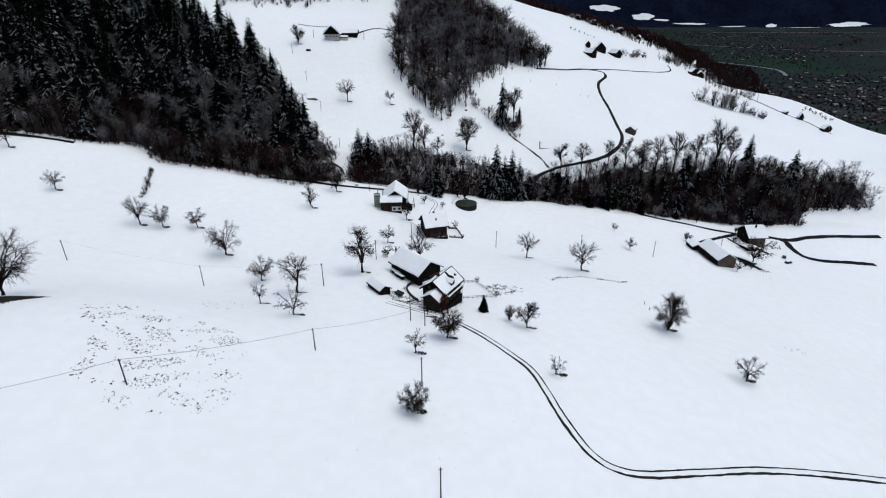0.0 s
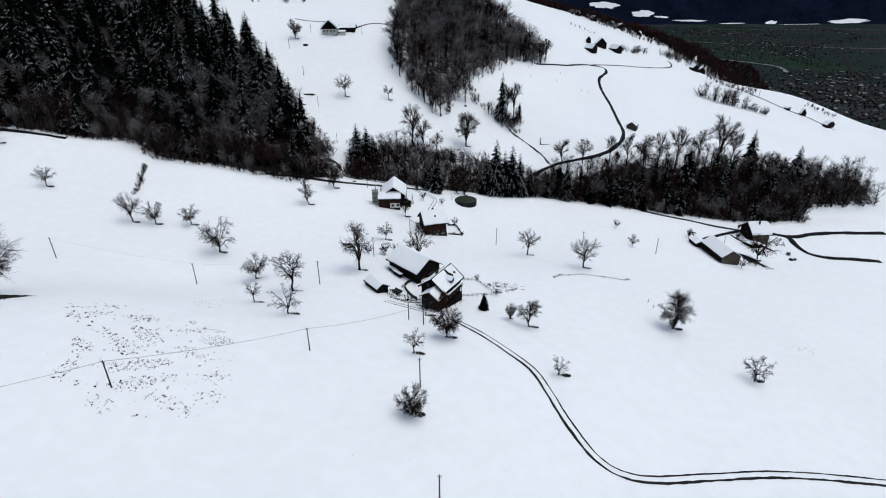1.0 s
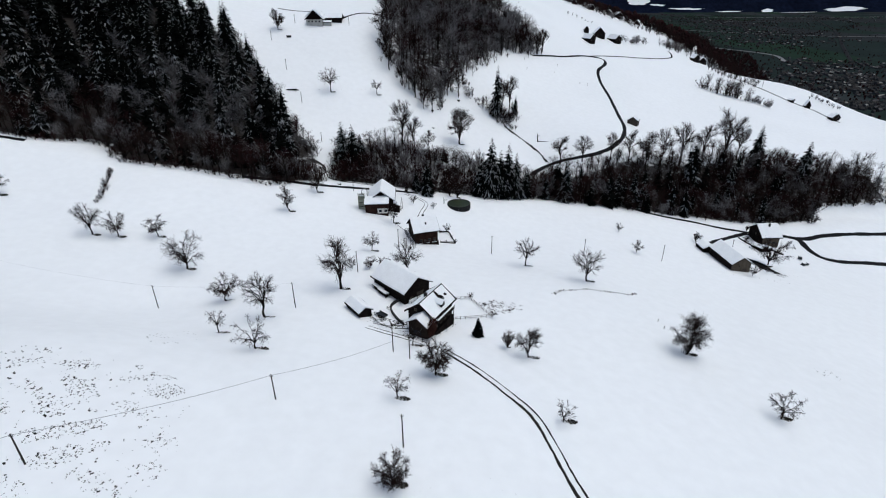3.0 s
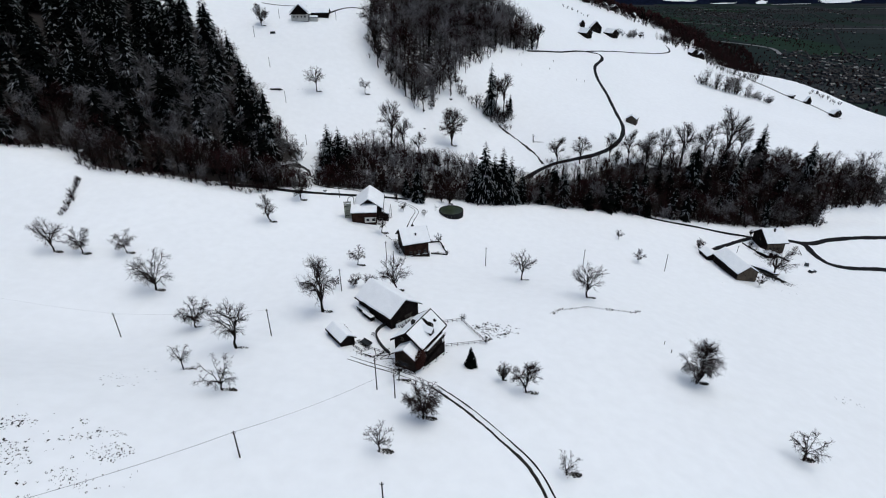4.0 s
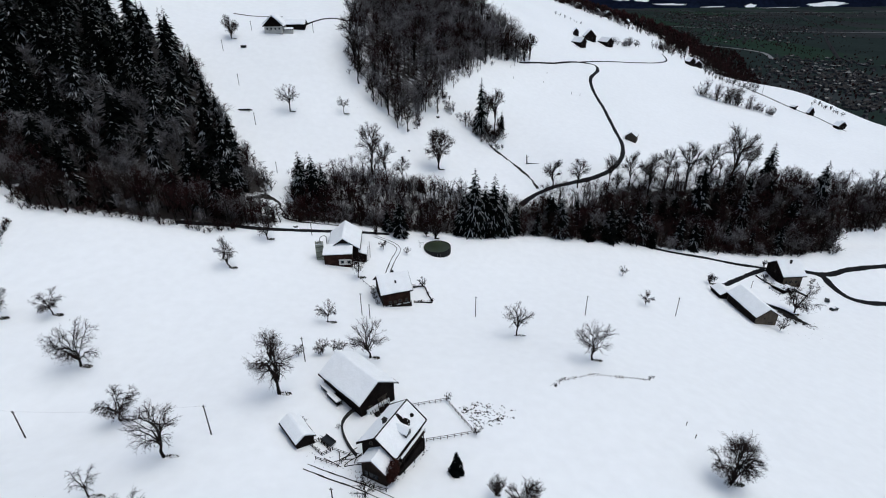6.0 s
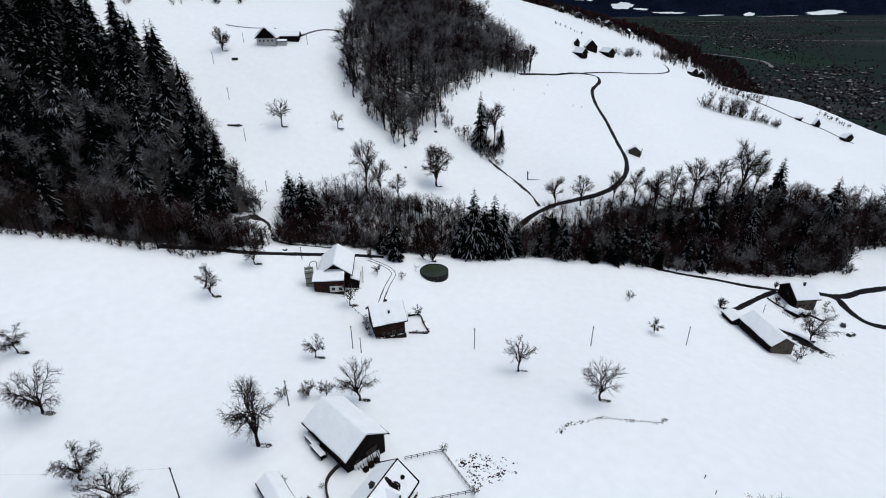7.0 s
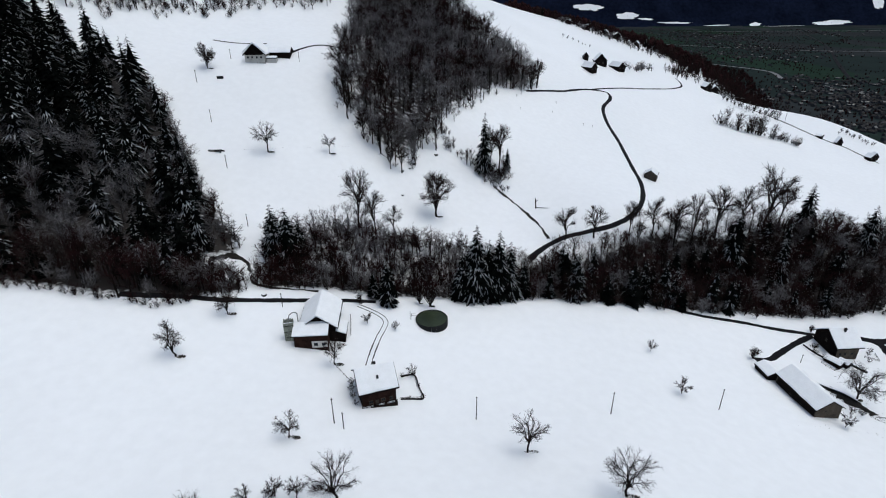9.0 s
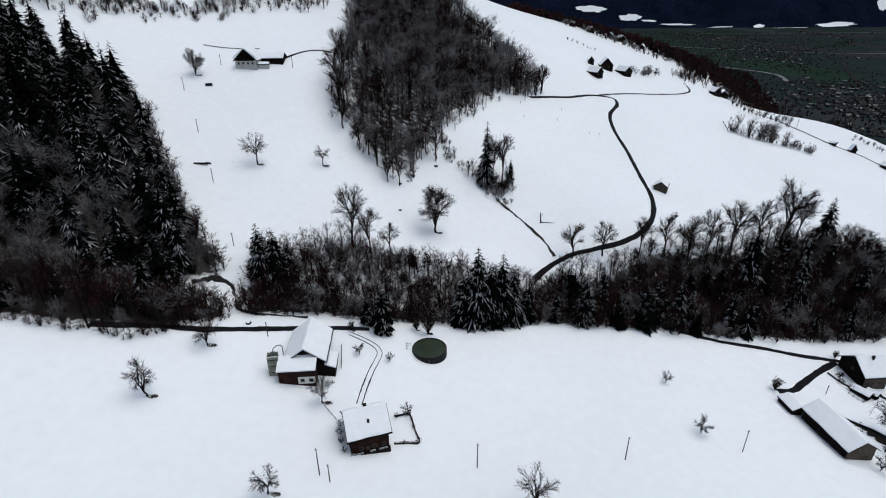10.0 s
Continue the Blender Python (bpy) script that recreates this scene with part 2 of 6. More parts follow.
def cover(outline, x, y, reach, shift):
    """How deep within an outline places lie, from 0 outside to 1, softened over reach metres; shift moves the outline towards the camera."""
    hits = [inside(outline, x + reach * a, y + shift + reach * b) for a, b in ((0, 0), (1, 0), (-1, 0), (0, 1), (0, -1), (0.6, 0.6), (-0.6, 0.6), (0.6, -0.6), (-0.6, -0.6))]
    return np.mean(hits, axis=0)


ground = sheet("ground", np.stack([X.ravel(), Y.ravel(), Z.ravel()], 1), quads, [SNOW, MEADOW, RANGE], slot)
px, py = X.ravel(), Y.ravel()
wood_floor = np.maximum.reduce([1.15 * cover(left_wood, px, py, 3.5, -1.0), 0.95 * cover(ravine_wood, px, py, 4.0, 0.5) * np.where(px > 50, 1.1, np.where(py < 261, 1.1, 0.8)), 0.96 * cover(spur_wood, px, py, 8.0, -2.0)])
wood_floor = wood_floor * (1 - np.exp(-((px + 74) ** 2 / 90 + (py - 250) ** 2 / 36)))
ground.data.attributes.new("wood_floor", "FLOAT", "POINT").data.foreach_set("value", wood_floor.astype(np.float32))
tagged(ground, "snow-covered pastures above a dark green valley floor", "ground", kind="structure")


# ---------------------------------------------------------------- trees
def tube(V, F, M, p, q, r0, r1, mat, sides=3):
    """A tapered limb from p to q."""
    d = (q - p) / (np.linalg.norm(q - p) + 1e-9)
    s = np.cross(d, (0.3, 0.5, 0.81))
    s /= np.linalg.norm(s) + 1e-9
    t = np.cross(d, s)
    k = len(V)
    for c, r in ((p, r0), (q, r1)):
        for i in range(sides):
            w = 2 * math.pi * i / sides
            V.append(c + r * (math.cos(w) * s + math.sin(w) * t))
    for i in range(sides):
        j = (i + 1) % sides
        F.append((k + i, k + j, k + sides + j)), F.append((k + i, k + sides + j, k + sides + i))
        M.extend((mat, mat))


def blade(V, F, M, p, q, w, mat, rng):
    """A twig: one long thin triangle."""
    dx, dy, dz = q[0] - p[0], q[1] - p[1], q[2] - p[2]
    rx, ry, rz = rng.random() - 0.5, rng.random() - 0.5, rng.random() - 0.5
    sx, sy, sz = dy * rz - dz * ry, dz * rx - dx * rz, dx * ry - dy * rx
    f = 0.5 * w / (math.sqrt(sx * sx + sy * sy + sz * sz) + 1e-9)
    k = len(V)
    V.extend(((p[0] - sx * f, p[1] - sy * f, p[2] - sz * f), (p[0] + sx * f, p[1] + sy * f, p[2] + sz * f), (q[0], q[1], q[2])))
    F.append((k, k + 1, k + 2)), M.append(mat)


def spruce(seed, h=24.0, r=3.6, whorls=18, arms=9, snow=0.5):
    """A spruce as arrays: a trunk, a dark heart, whorls of drooping boughs with side fingers, and snow lying along some of them."""
    rng = np.random.default_rng(seed)
    V, F, M = [], [], []
    tube(V, F, M, np.array((0, 0, -1.0)), np.array((0, 0, h)), 0.016 * h, 0.02, 1, 4)

    def finger(p, w, L, droop, wide, white):
        c, s = math.cos(w), math.sin(w)
        k = len(V)
        q = (p[0] + c * L, p[1] + s * L, p[2] - droop * L)
        m = (p[0] + c * L * 0.6, p[1] + s * L * 0.6, p[2] - droop * L * 0.42)
        V.extend((p, (m[0] - s * wide, m[1] + c * wide, m[2] - 0.8 * wide), (m[0] + s * wide, m[1] - c * wide, m[2] - 0.8 * wide), q))
        F.extend(((k, k + 1, k + 3), (k, k + 3, k + 2)))
        M.extend((0, 0))
        if white:
            k = len(V)
            e, a = min(0.3, wide * rng.uniform(0.2, 0.4)), rng.uniform(0.2, 0.5)
            V.extend(((p[0] + c * L * a, p[1] + s * L * a, p[2] - droop * L * a * 0.7 + 0.12), (m[0] - s * e, m[1] + c * e, m[2] + 0.05), (m[0] + s * e, m[1] - c * e, m[2] + 0.05), (q[0], q[1], q[2] + 0.08)))
            F.extend(((k, k + 1, k + 3), (k, k + 3, k + 2)))
            M.extend((2, 2))

    def reach_at(f):
        return r * min(1.0, (1 - f) ** 0.66 * 1.05) * (1.0 if f > 0.09 else 0.8) + 0.1

    for z0, z1 in ((0.06, 0.36), (0.28, 0.6), (0.5, 0.84)):
        k = len(V)
        V.append((0.0, 0.0, h * (z1 + 0.02)))
        for a in range(7):
            w = a * 0.8976 + rng.uniform(-0.2, 0.2)
            g = reach_at(z0) * rng.uniform(0.3, 0.55)
            V.append((g * math.cos(w), g * math.sin(w), h * z0 - rng.uniform(0, 0.04) * h))
        for a in range(7):
            F.append((k, k + 1 + a, k + 1 + (a + 1) % 7)), M.append(0)
    for i in range(whorls):
        f = ((i + 0.5) / whorls) ** 0.92
        z0 = h * (0.06 + 0.93 * f)
        reach = reach_at(f)
        n = max(4, int(arms * (1 - 0.55 * f)))
        for a in range(n):
            w = 2 * math.pi * (a + rng.uniform(0, 0.8)) / n + i * 1.7
            L = reach * rng.uniform(0.6, 1.25)
            z = z0 + rng.uniform(-0.5, 0.5) * h / whorls
            droop = rng.uniform(0.45, 0.85) * (1.1 - 0.65 * f)
            white = rng.random() < snow
            finger((0.0, 0.0, z), w, L, droop, 0.15 * L + 0.12, white)
            if f < 0.8:
                b = (math.cos(w) * L * 0.4, math.sin(w) * L * 0.4, z - droop * L * 0.28)
                for side in (-1, 1):
                    finger(b, w + side * rng.uniform(0.45, 0.8), L * rng.uniform(0.4, 0.62), droop * 1.2, 0.12 * L + 0.08, white and rng.random() < 0.6)
    return np.array(V), np.array(F), np.array(M)


def bare(seed, h=10.0, spread=0.8, limbs=5, forks=5, twigs=6, sprays=3, width=0.05, snow=0.12, slim=False, rise=0.0, clear=0.22, weep=0.0, long=1.0):
    """A leafless tree as arrays: trunk, limbs, branches, and a haze of twigs. slim: a forest tree; rise: how steeply the limbs climb; weep: how far the outer twigs hang; long: the length of the twigs."""
    rng = np.random.default_rng(seed)
    V, F, M = [], [], []
    fork = h * (0.62 if slim else clear * rng.uniform(0.9, 1.2))
    lean = np.array((rng.normal() * 0.03 * h, rng.normal() * 0.03 * h, 0))
    top = np.array((0, 0, fork)) + lean
    tube(V, F, M, np.array((0, 0, -0.6)), top, 0.024 * h, 0.018 * h, 1, 6)
    starts = []
    if slim:
        tube(V, F, M, top, np.array((0, 0, h * 0.97)) + lean * 1.6, 0.017 * h, 0.003 * h, 1, 4)
    for i in range(limbs):
        w = 2 * math.pi * (i + rng.uniform(-0.25, 0.25)) / limbs
        f = rng.uniform(0.35, 1.0) if slim else rng.uniform(0.75, 1.0)
        p = np.array((0, 0, fork * f)) + lean * f
        u = rng.random()
        out = spread * h * (0.12 + 0.24 * u) * (0.5 if slim else 1)
        q = p + np.array((math.cos(w) * out, math.sin(w) * out, h * (0.48 - 0.30 * u + 0.12 * rise + rng.uniform(-0.05, 0.05))))
        if slim:
            f = clear + (0.93 - clear) * (i + rng.random()) / limbs
            w = i * 2.4 + rng.uniform(-0.4, 0.4)
            out = spread * h * 0.34 * math.sin(math.pi * min(1.0, 0.12 + 0.86 * (f - clear) / (1 - clear)) ** 0.8) * rng.uniform(0.65, 1.15) + 0.03 * h
            p = np.array((0, 0, h * f)) + lean * f
            q = p + np.array((math.cos(w) * out, math.sin(w) * out, out * rng.uniform(0.6, 1.2) * (0.7 + 0.6 * rise)))
        if weep:
            bend = p + (q - p) * 0.5 + np.array((math.cos(w) * out * 0.12 + rng.normal() * 0.03 * h, math.sin(w) * out * 0.12 + rng.normal() * 0.03 * h, -0.07 * h))
            tube(V, F, M, p, bend, 0.017 * h, 0.012 * h, 1, 5)
            tube(V, F, M, bend, q, 0.012 * h, 0.007 * h, 1, 4)
            starts.extend(((p + (bend - p) * 0.5, bend), (bend, q)))
            continue
        tube(V, F, M, p, q, (0.009 if slim else 0.014) * h, (0.004 if slim else 0.007) * h, 1, 4)
        starts.append((p, q))
    if not slim:
        q = top + np.array((rng.normal() * 0.05 * h, rng.normal() * 0.05 * h, h * (0.42 + 0.2 * rise)))
        tube(V, F, M, top, q, 0.013 * h, 0.006 * h, 1, 4)
        starts.append((top, q))
    else:
        starts.append((top, np.array((0, 0, h * 0.9))))
    up = 0.2 + 0.3 * rise
    for p, q in starts:
        d0 = q - p
        d0n = d0 / np.linalg.norm(d0)
        for j in range(forks):
            f = rng.uniform(0.2, 1.0) if j else 1.0
            s = p + d0 * f
            d = d0n * rng.uniform(0.35, 0.9) + rng.normal(size=3) * (0.5, 0.5, 0.35) + (0, 0, up)
            e = s + d / np.linalg.norm(d) * h * rng.uniform(0.12, 0.26) * (0.6 if slim else 1)
            tube(V, F, M, s, e, (0.0075 if weep else 0.0055) * h, (0.003 if weep else 0.002) * h, 1, 3)
            en = (e - s) / np.linalg.norm(e - s)
            for k in range(twigs):
                g = rng.uniform(0.15, 1.0)
                a = s + (e - s) * g
                dd = en * 0.6 + rng.normal(size=3) * (0.55, 0.55, 0.45) + (0, 0, 0.08 + 0.2 * rise - weep * (0.3 + 0.7 * g))
                b = a + dd * (h * long * rng.uniform(0.06, 0.14) / math.sqrt(dd @ dd))
                blade(V, F, M, a, b, width * 1.3, 2 if rng.random() < snow else 0, rng)
                dn = (b - a) / math.sqrt((b - a) @ (b - a)) * 0.7
                for _ in range(sprays):
                    c = a + (b - a) * rng.uniform(0.3, 1.0)
                    dd = dn + rng.normal(size=3) * 0.5
                    blade(V, F, M, c, c + dd * (h * long * rng.uniform(0.035, 0.085) / math.sqrt(dd @ dd)), width, 2 if rng.random() < snow else 0, rng)
    return np.array([tuple(v) for v in V]), np.array(F), np.array(M)


def crown_tree(seed, h, ratio=0.9, clear=0.25, limbs=8, forks=6, twigs=7, sprays=3, width=0.05, lean=0.0, upright=0.3, droop=0.0, ragged=0.15, snow=0.03, cone=0.0):
    """A leafless standing tree as arrays: a bent trunk, curved limbs that reach to a rounded crown, branches, twigs and sprays.
    ratio: the crown's width to the height; clear: where the limbs begin; lean: how far the crown stands to one side; droop: how far the outer twigs hang."""
    rng = np.random.default_rng(seed)
    V, F, M = [], [], []
    R, z0 = ratio * h / 2, h * clear * 0.9
    H = (h - z0) / 2
    aim = rng.uniform(0, 6.283)
    c = np.array((lean * h * math.cos(aim), lean * h * math.sin(aim) * 0.4, z0 + H))
    top = np.array((c[0] * 0.45 + rng.normal() * 0.015 * h, c[1] * 0.45, h * clear))
    knee = top * 0.5 + np.array((rng.normal() * 0.02 * h, rng.normal() * 0.02 * h, 0))
    foot = np.array((0, 0, -0.6))
    tube(V, F, M, foot, knee, 0.027 * h, 0.021 * h, 1, 6)
    tube(V, F, M, knee, top, 0.021 * h, 0.017 * h, 1, 6)

    def outward(p):
        d = (p - c) / (R, R, H)
        return d, d / (math.sqrt(d @ d) + 1e-6)

    leader = [top]
    if ratio < 0.82:
        for t in (0.33, 0.66, 1.0):
            leader.append(top + (np.array((c[0], c[1], z0 + 1.55 * H)) - top) * t + np.array((rng.normal() * 0.025 * h, rng.normal() * 0.025 * h, 0)))
        for n, (p, q) in enumerate(zip(leader, leader[1:])):
            tube(V, F, M, p, q, h * (0.015 - 0.0035 * n), h * (0.0115 - 0.0035 * n), 1, 5)
    turn = rng.uniform(0, 6.283)
    levels = rng.permutation(limbs)
    for i in range(limbs):
        e = -0.3 + 1.28 * (levels[i] + rng.uniform(0.2, 0.8)) / limbs
        w = turn + i * 2.4 + rng.uniform(-0.3, 0.3)
        g = math.sqrt(max(0.05, 1 - min(e, 0.97) ** 2))
        k = rng.uniform(0.58, 0.74) * (1 + 0.6 * ragged * rng.normal())
        wide = R * g * (1 - cone * e)
        end = c + np.array((wide * math.cos(w), wide * math.sin(w), H * e)) * k
        start = knee + (top - knee) * (rng.uniform(0.75, 1.0) if e < 0.3 else 1.0)
        if len(leader) > 1 and e > -0.1:
            start = leader[min(2, int(max(0.0, e) * 2.6))] * 1.0
        bend = start + (end - start) * (0.35, 0.35, 0.35 + 0.35 * upright) + np.array((rng.normal() * 0.04 * h, rng.normal() * 0.04 * h, (0.1 if e < 0.4 else 0.02) * h))
        line = [start]
        for t in (0.2, 0.4, 0.6, 0.8, 1.0):
            line.append(start * (1 - t) ** 2 + bend * 2 * t * (1 - t) + end * t * t + rng.normal(size=3) * 0.012 * h)
        for n, (p, q) in enumerate(zip(line, line[1:])):
            tube(V, F, M, p, q, h * (0.0135 - 0.0022 * n), h * (0.0113 - 0.0022 * n), 1, 4)
        for j in range(forks):
            t = 1.0 if j == 0 else 0.28 + 0.72 * (j + rng.uniform(-0.4, 0.4)) / forks
            t = min(1.0, t)
            n = min(4, int(t * 5))
            p = line[n] + (line[n + 1] - line[n]) * (t * 5 - n)
            along_limb = line[n + 1] - line[n]
            along_limb = along_limb / (np.linalg.norm(along_limb) + 1e-6)
            far, out = outward(p)
            d = along_limb * 0.45 + out * 0.55 + rng.normal(size=3) * 0.5 + (0, 0, 0.35 * upright - 0.3 * droop)
            L = h * rng.uniform(0.12, 0.2) * min(1.0, max(0.35, 1.75 - 1.25 * math.sqrt(far @ far)))
            q = p + d / np.linalg.norm(d) * L * 0.55
            d2 = d + rng.normal(size=3) * 0.35 + (0, 0, 0.3 * upright - 0.55 * droop)
            r = q + d2 / np.linalg.norm(d2) * L * 0.5
            tube(V, F, M, p, q, 0.0058 * h, 0.004 * h, 1, 3)
            tube(V, F, M, q, r, 0.004 * h, 0.002 * h, 1, 3)
            for _ in range(twigs):
                g = rng.uniform(0.1, 1.0)
                a, dn = (p + (q - p) * g * 2, d) if g < 0.5 else (q + (r - q) * (2 * g - 1), d2)
                far, out = outward(a)
                dd = dn / np.linalg.norm(dn) * 0.55 + out * 0.35 + rng.normal(size=3) * 0.5 + (0, 0, 0.3 * upright - droop * (0.3 + 0.7 * g))
                b = a + dd * (h * rng.uniform(0.06, 0.12) * (1.0 if far @ far < 0.85 else 0.55) / math.sqrt(dd @ dd))
                blade(V, F, M, a, b, width * 1.4, 2 if rng.random() < snow else 0, rng)
                for _ in range(sprays):
                    s = a + (b - a) * rng.uniform(0.25, 1.0)
                    de = dd / math.sqrt(dd @ dd) * 0.7 + rng.normal(size=3) * 0.5 + (0, 0, 0.15 * upright - 0.3 * droop)
                    blade(V, F, M, s, s + de * (h * rng.uniform(0.035, 0.08) / math.sqrt(de @ de)), width, 2 if rng.random() < snow else 0, rng)
    return np.array([tuple(v) for v in V]), np.array(F), np.array(M)


def clump(seed, h=10.0):
    """A far tree, one of thousands: a lumpy crown of a few faces on a short stem."""
    rng = np.random.default_rng(seed)
    V, F = [(0.0, 0.0, h)], []
    for k, (z, r) in enumerate(((0.75, 0.24), (0.4, 0.36), (0.08, 0.22))):
        for a in range(5):
            w = a * 1.2566 + k * 0.6 + rng.uniform(-0.3, 0.3)
            g = h * r * rng.uniform(0.7, 1.3)
            V.append((g * math.cos(w), g * math.sin(w), h * z * rng.uniform(0.9, 1.1)))
    for a in range(5):
        b = (a + 1) % 5
        F.append((0, 1 + a, 1 + b))
        for k in (0, 5):
            F.extend(((1 + k + a, 6 + k + a, 6 + k + b), (1 + k + a, 6 + k + b, 1 + k + b)))
    return np.array(V), np.array(F), np.full(len(F), 3 + seed % 2 * 2)


def scattered(poly, gap, seed, keep_off=()):
    """Places within an outline, about gap apart, uneven, and clear of the given lines."""
    rng = np.random.default_rng(seed)
    xs, ys = [p[0] for p in poly], [p[1] for p in poly]
    gxs, gys = np.meshgrid(np.arange(min(xs), max(xs), gap), np.arange(min(ys), max(ys), gap))
    p = np.stack([gxs.ravel(), gys.ravel()], 1) + rng.uniform(-0.48, 0.48, (gxs.size, 2)) * gap
    p = p[inside(poly, p[:, 0], p[:, 1])]
    for line, room in keep_off:
        for a, b in zip(line, line[1:]):
            a, b = np.array(a, float), np.array(b, float)
            t = np.clip(((p - a) @ (b - a)) / ((b - a) @ (b - a)), 0, 1)
            p = p[np.linalg.norm(p - (a + t[:, None] * (b - a)), axis=1) > room]
    return p, rng


def along(points, step):
    """A smooth line through plan points, in even steps, with its sideways direction."""
    pts = [np.array(p, float) for p in points]
    pts = [2 * pts[0] - pts[1]] + pts + [2 * pts[-1] - pts[-2]]
    out = []
    for a, b, c, d in zip(pts, pts[1:], pts[2:], pts[3:]):
        n = max(2, int(np.linalg.norm(c - b) / step))
        for i in range(n):
            t = i / n
            out.append(0.5 * (2 * b + (c - a) * t + (2 * a - 5 * b + 4 * c - d) * t * t + (3 * b - a - 3 * c + d) * t**3))
    out.append(pts[-2])
    out = np.array(out)
    g = np.gradient(out, axis=0)
    g /= np.linalg.norm(g, axis=1)[:, None] + 1e-9
    return out, np.stack([g[:, 1], -g[:, 0]], 1)


def wood(name, label, places, rng, kinds, mats, category="wood", grow=None):
    """Many trees as one object. kinds: (arrays, share, least size, largest size); grow: a size factor by place."""
    V, F, M, k = [], [], [], 0
    shares = np.cumsum([c[1] for c in kinds])
    z = height(places[:, 0], places[:, 1])
    for (x, y), z0 in zip(places, z):
        r = 0.5 + 0.5 * math.sin(x / 11.0 + 2.1 * math.sin(y / 17.0)) * math.sin(y / 9.0 + 1.3 * math.sin(x / 23.0))
        r = min(0.999, max(0.0, 0.55 * r + 0.45 * rng.random()))
        (v, f, m), _, s0, s1 = kinds[int(np.searchsorted(shares, r * shares[-1]))]
        s, w = rng.uniform(s0, s1) * (grow(x, y) if grow else 1.0), rng.uniform(0, 6.283)
        g = s * rng.uniform(0.85, 1.15)
        c, d = math.cos(w), math.sin(w)
        V.append(np.stack([(v[:, 0] * c - v[:, 1] * d) * g + x, (v[:, 0] * d + v[:, 1] * c) * g + y, v[:, 2] * s + z0 - 0.2], 1))
        F.append(f + k), M.append(m)
        k += len(v)
    ob = sheet(name, np.concatenate(V), np.concatenate(F), mats, np.concatenate(M), False)
    return tagged(ob, label, category, kind="stuff")


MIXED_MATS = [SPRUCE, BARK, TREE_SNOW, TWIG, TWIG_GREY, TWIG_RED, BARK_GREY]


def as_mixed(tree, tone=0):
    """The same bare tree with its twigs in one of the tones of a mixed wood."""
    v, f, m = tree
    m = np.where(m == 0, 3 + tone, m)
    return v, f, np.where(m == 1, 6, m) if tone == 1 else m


spruces = [spruce(s, 22, 4.7 + 0.5 * (s % 3), 19, 10, (0.36, 0.6, 0.16, 0.48, 0.26)[s]) for s in range(5)]
beeches = [as_mixed(bare(40 + s, 18, 0.75, 8, 3, 5, 3, 0.13, 0.0, slim=s % 2 == 0, rise=0.8, clear=0.2, long=1.6), s % 3) for s in range(6)]
thicket = [as_mixed(bare(60 + s, 8, 0.95, 6, 3, 4, 2, 0.14, 0.0, rise=0.7, clear=0.08, long=1.9), s % 3) for s in range(6)]
stems = [as_mixed(bare(70 + s, 18, 0.62, 9, 2, 5, 3, 0.14, 0.0, slim=True, rise=0.9, long=1.6), s % 3) for s in range(6)]
far_spruces = [spruce(s + 8, 20, 4.2, 9, 5, 0.3) for s in range(2)]
far_bare = [as_mixed(bare(50 + s, 15, 0.9, 5, 2, 3, 1, 0.35, 0.0, rise=0.6, clear=0.15, long=1.4), (0, 2, 0)[s]) for s in range(3)]
far_clumps = [clump(90 + s) for s in range(4)]
brown = [0, 2, 3, 5]


def wood_edge(x):
    """How far off the left wood begins."""
    return np.interp(x, (-360, -260, -216, -205, -194, -179, -166, -158, -151, -135, -101, -82, -63), (172, 188, 211, 217, 219, 227, 230, 221, 215.5, 218.5, 220, 223, 236))


def inset(p):
    """How far within the left wood's open side a place lies."""
    return np.interp(p[:, 1], (226, 238, 255, 275, 305, 333, 352), (-66, -63, -68, -85, -107, -126, -152)) - p[:, 0]


glade = [([(-80, 250), (-69, 251)], 6.0), ([(-100, 223), (-81.6, 227), (-70, 228.6)], 1.6)]
p, rng = scattered(left_wood, 8.2, 1, glade)
deep, side = p[:, 1] - wood_edge(p[:, 0]), inset(p)
pocket = np.sin(p[:, 0] / 13 + 1.4 * np.sin(p[:, 1] / 15)) * np.sin(p[:, 1] / 10 + 1.1 * np.sin(p[:, 0] / 19))
share = np.where((side < 34) & (deep > 16), 0.8, np.where(deep < 18, 0.4, np.where(deep < 62, 0.55, 0.88)))
share = np.where(p[:, 0] < -165, np.maximum(share, 0.75), share)
keep = (deep > 5) & (side > np.where(p[:, 1] < 285, 9, 3)) & (rng.random(len(p)) < share * np.where(pocket > 0.35, 0.45, 1.0))
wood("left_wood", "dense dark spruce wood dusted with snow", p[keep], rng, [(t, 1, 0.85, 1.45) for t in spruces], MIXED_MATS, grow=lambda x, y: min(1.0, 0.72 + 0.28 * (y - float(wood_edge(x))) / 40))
p, rng = scattered(left_wood, 5.8, 41, glade)
deep, side = p[:, 1] - wood_edge(p[:, 0]), inset(p)
keep = (deep > 12) & (side > 7) & (rng.random(len(p)) < np.where(deep < 70, 0.85, 0.16)) & ((p[:, 0] > -170) | (rng.random(len(p)) < 0.3))
wood("left_wood_undergrowth", "grey frosted leafless trees between the spruces", p[keep], rng, [(t, 0.35, 0.5, 0.85) for t in beeches] + [(beeches[k], 1.8, 0.5, 0.9) for k in (1, 4)] + [(thicket[k], 1, 0.8, 1.5) for k in (0, 1, 4)], MIXED_MATS)
p, rng = scattered(left_wood, 4.5, 42, glade)
deep, side = p[:, 1] - wood_edge(p[:, 0]), inset(p)
keep = (deep < 18) & (side > 3)
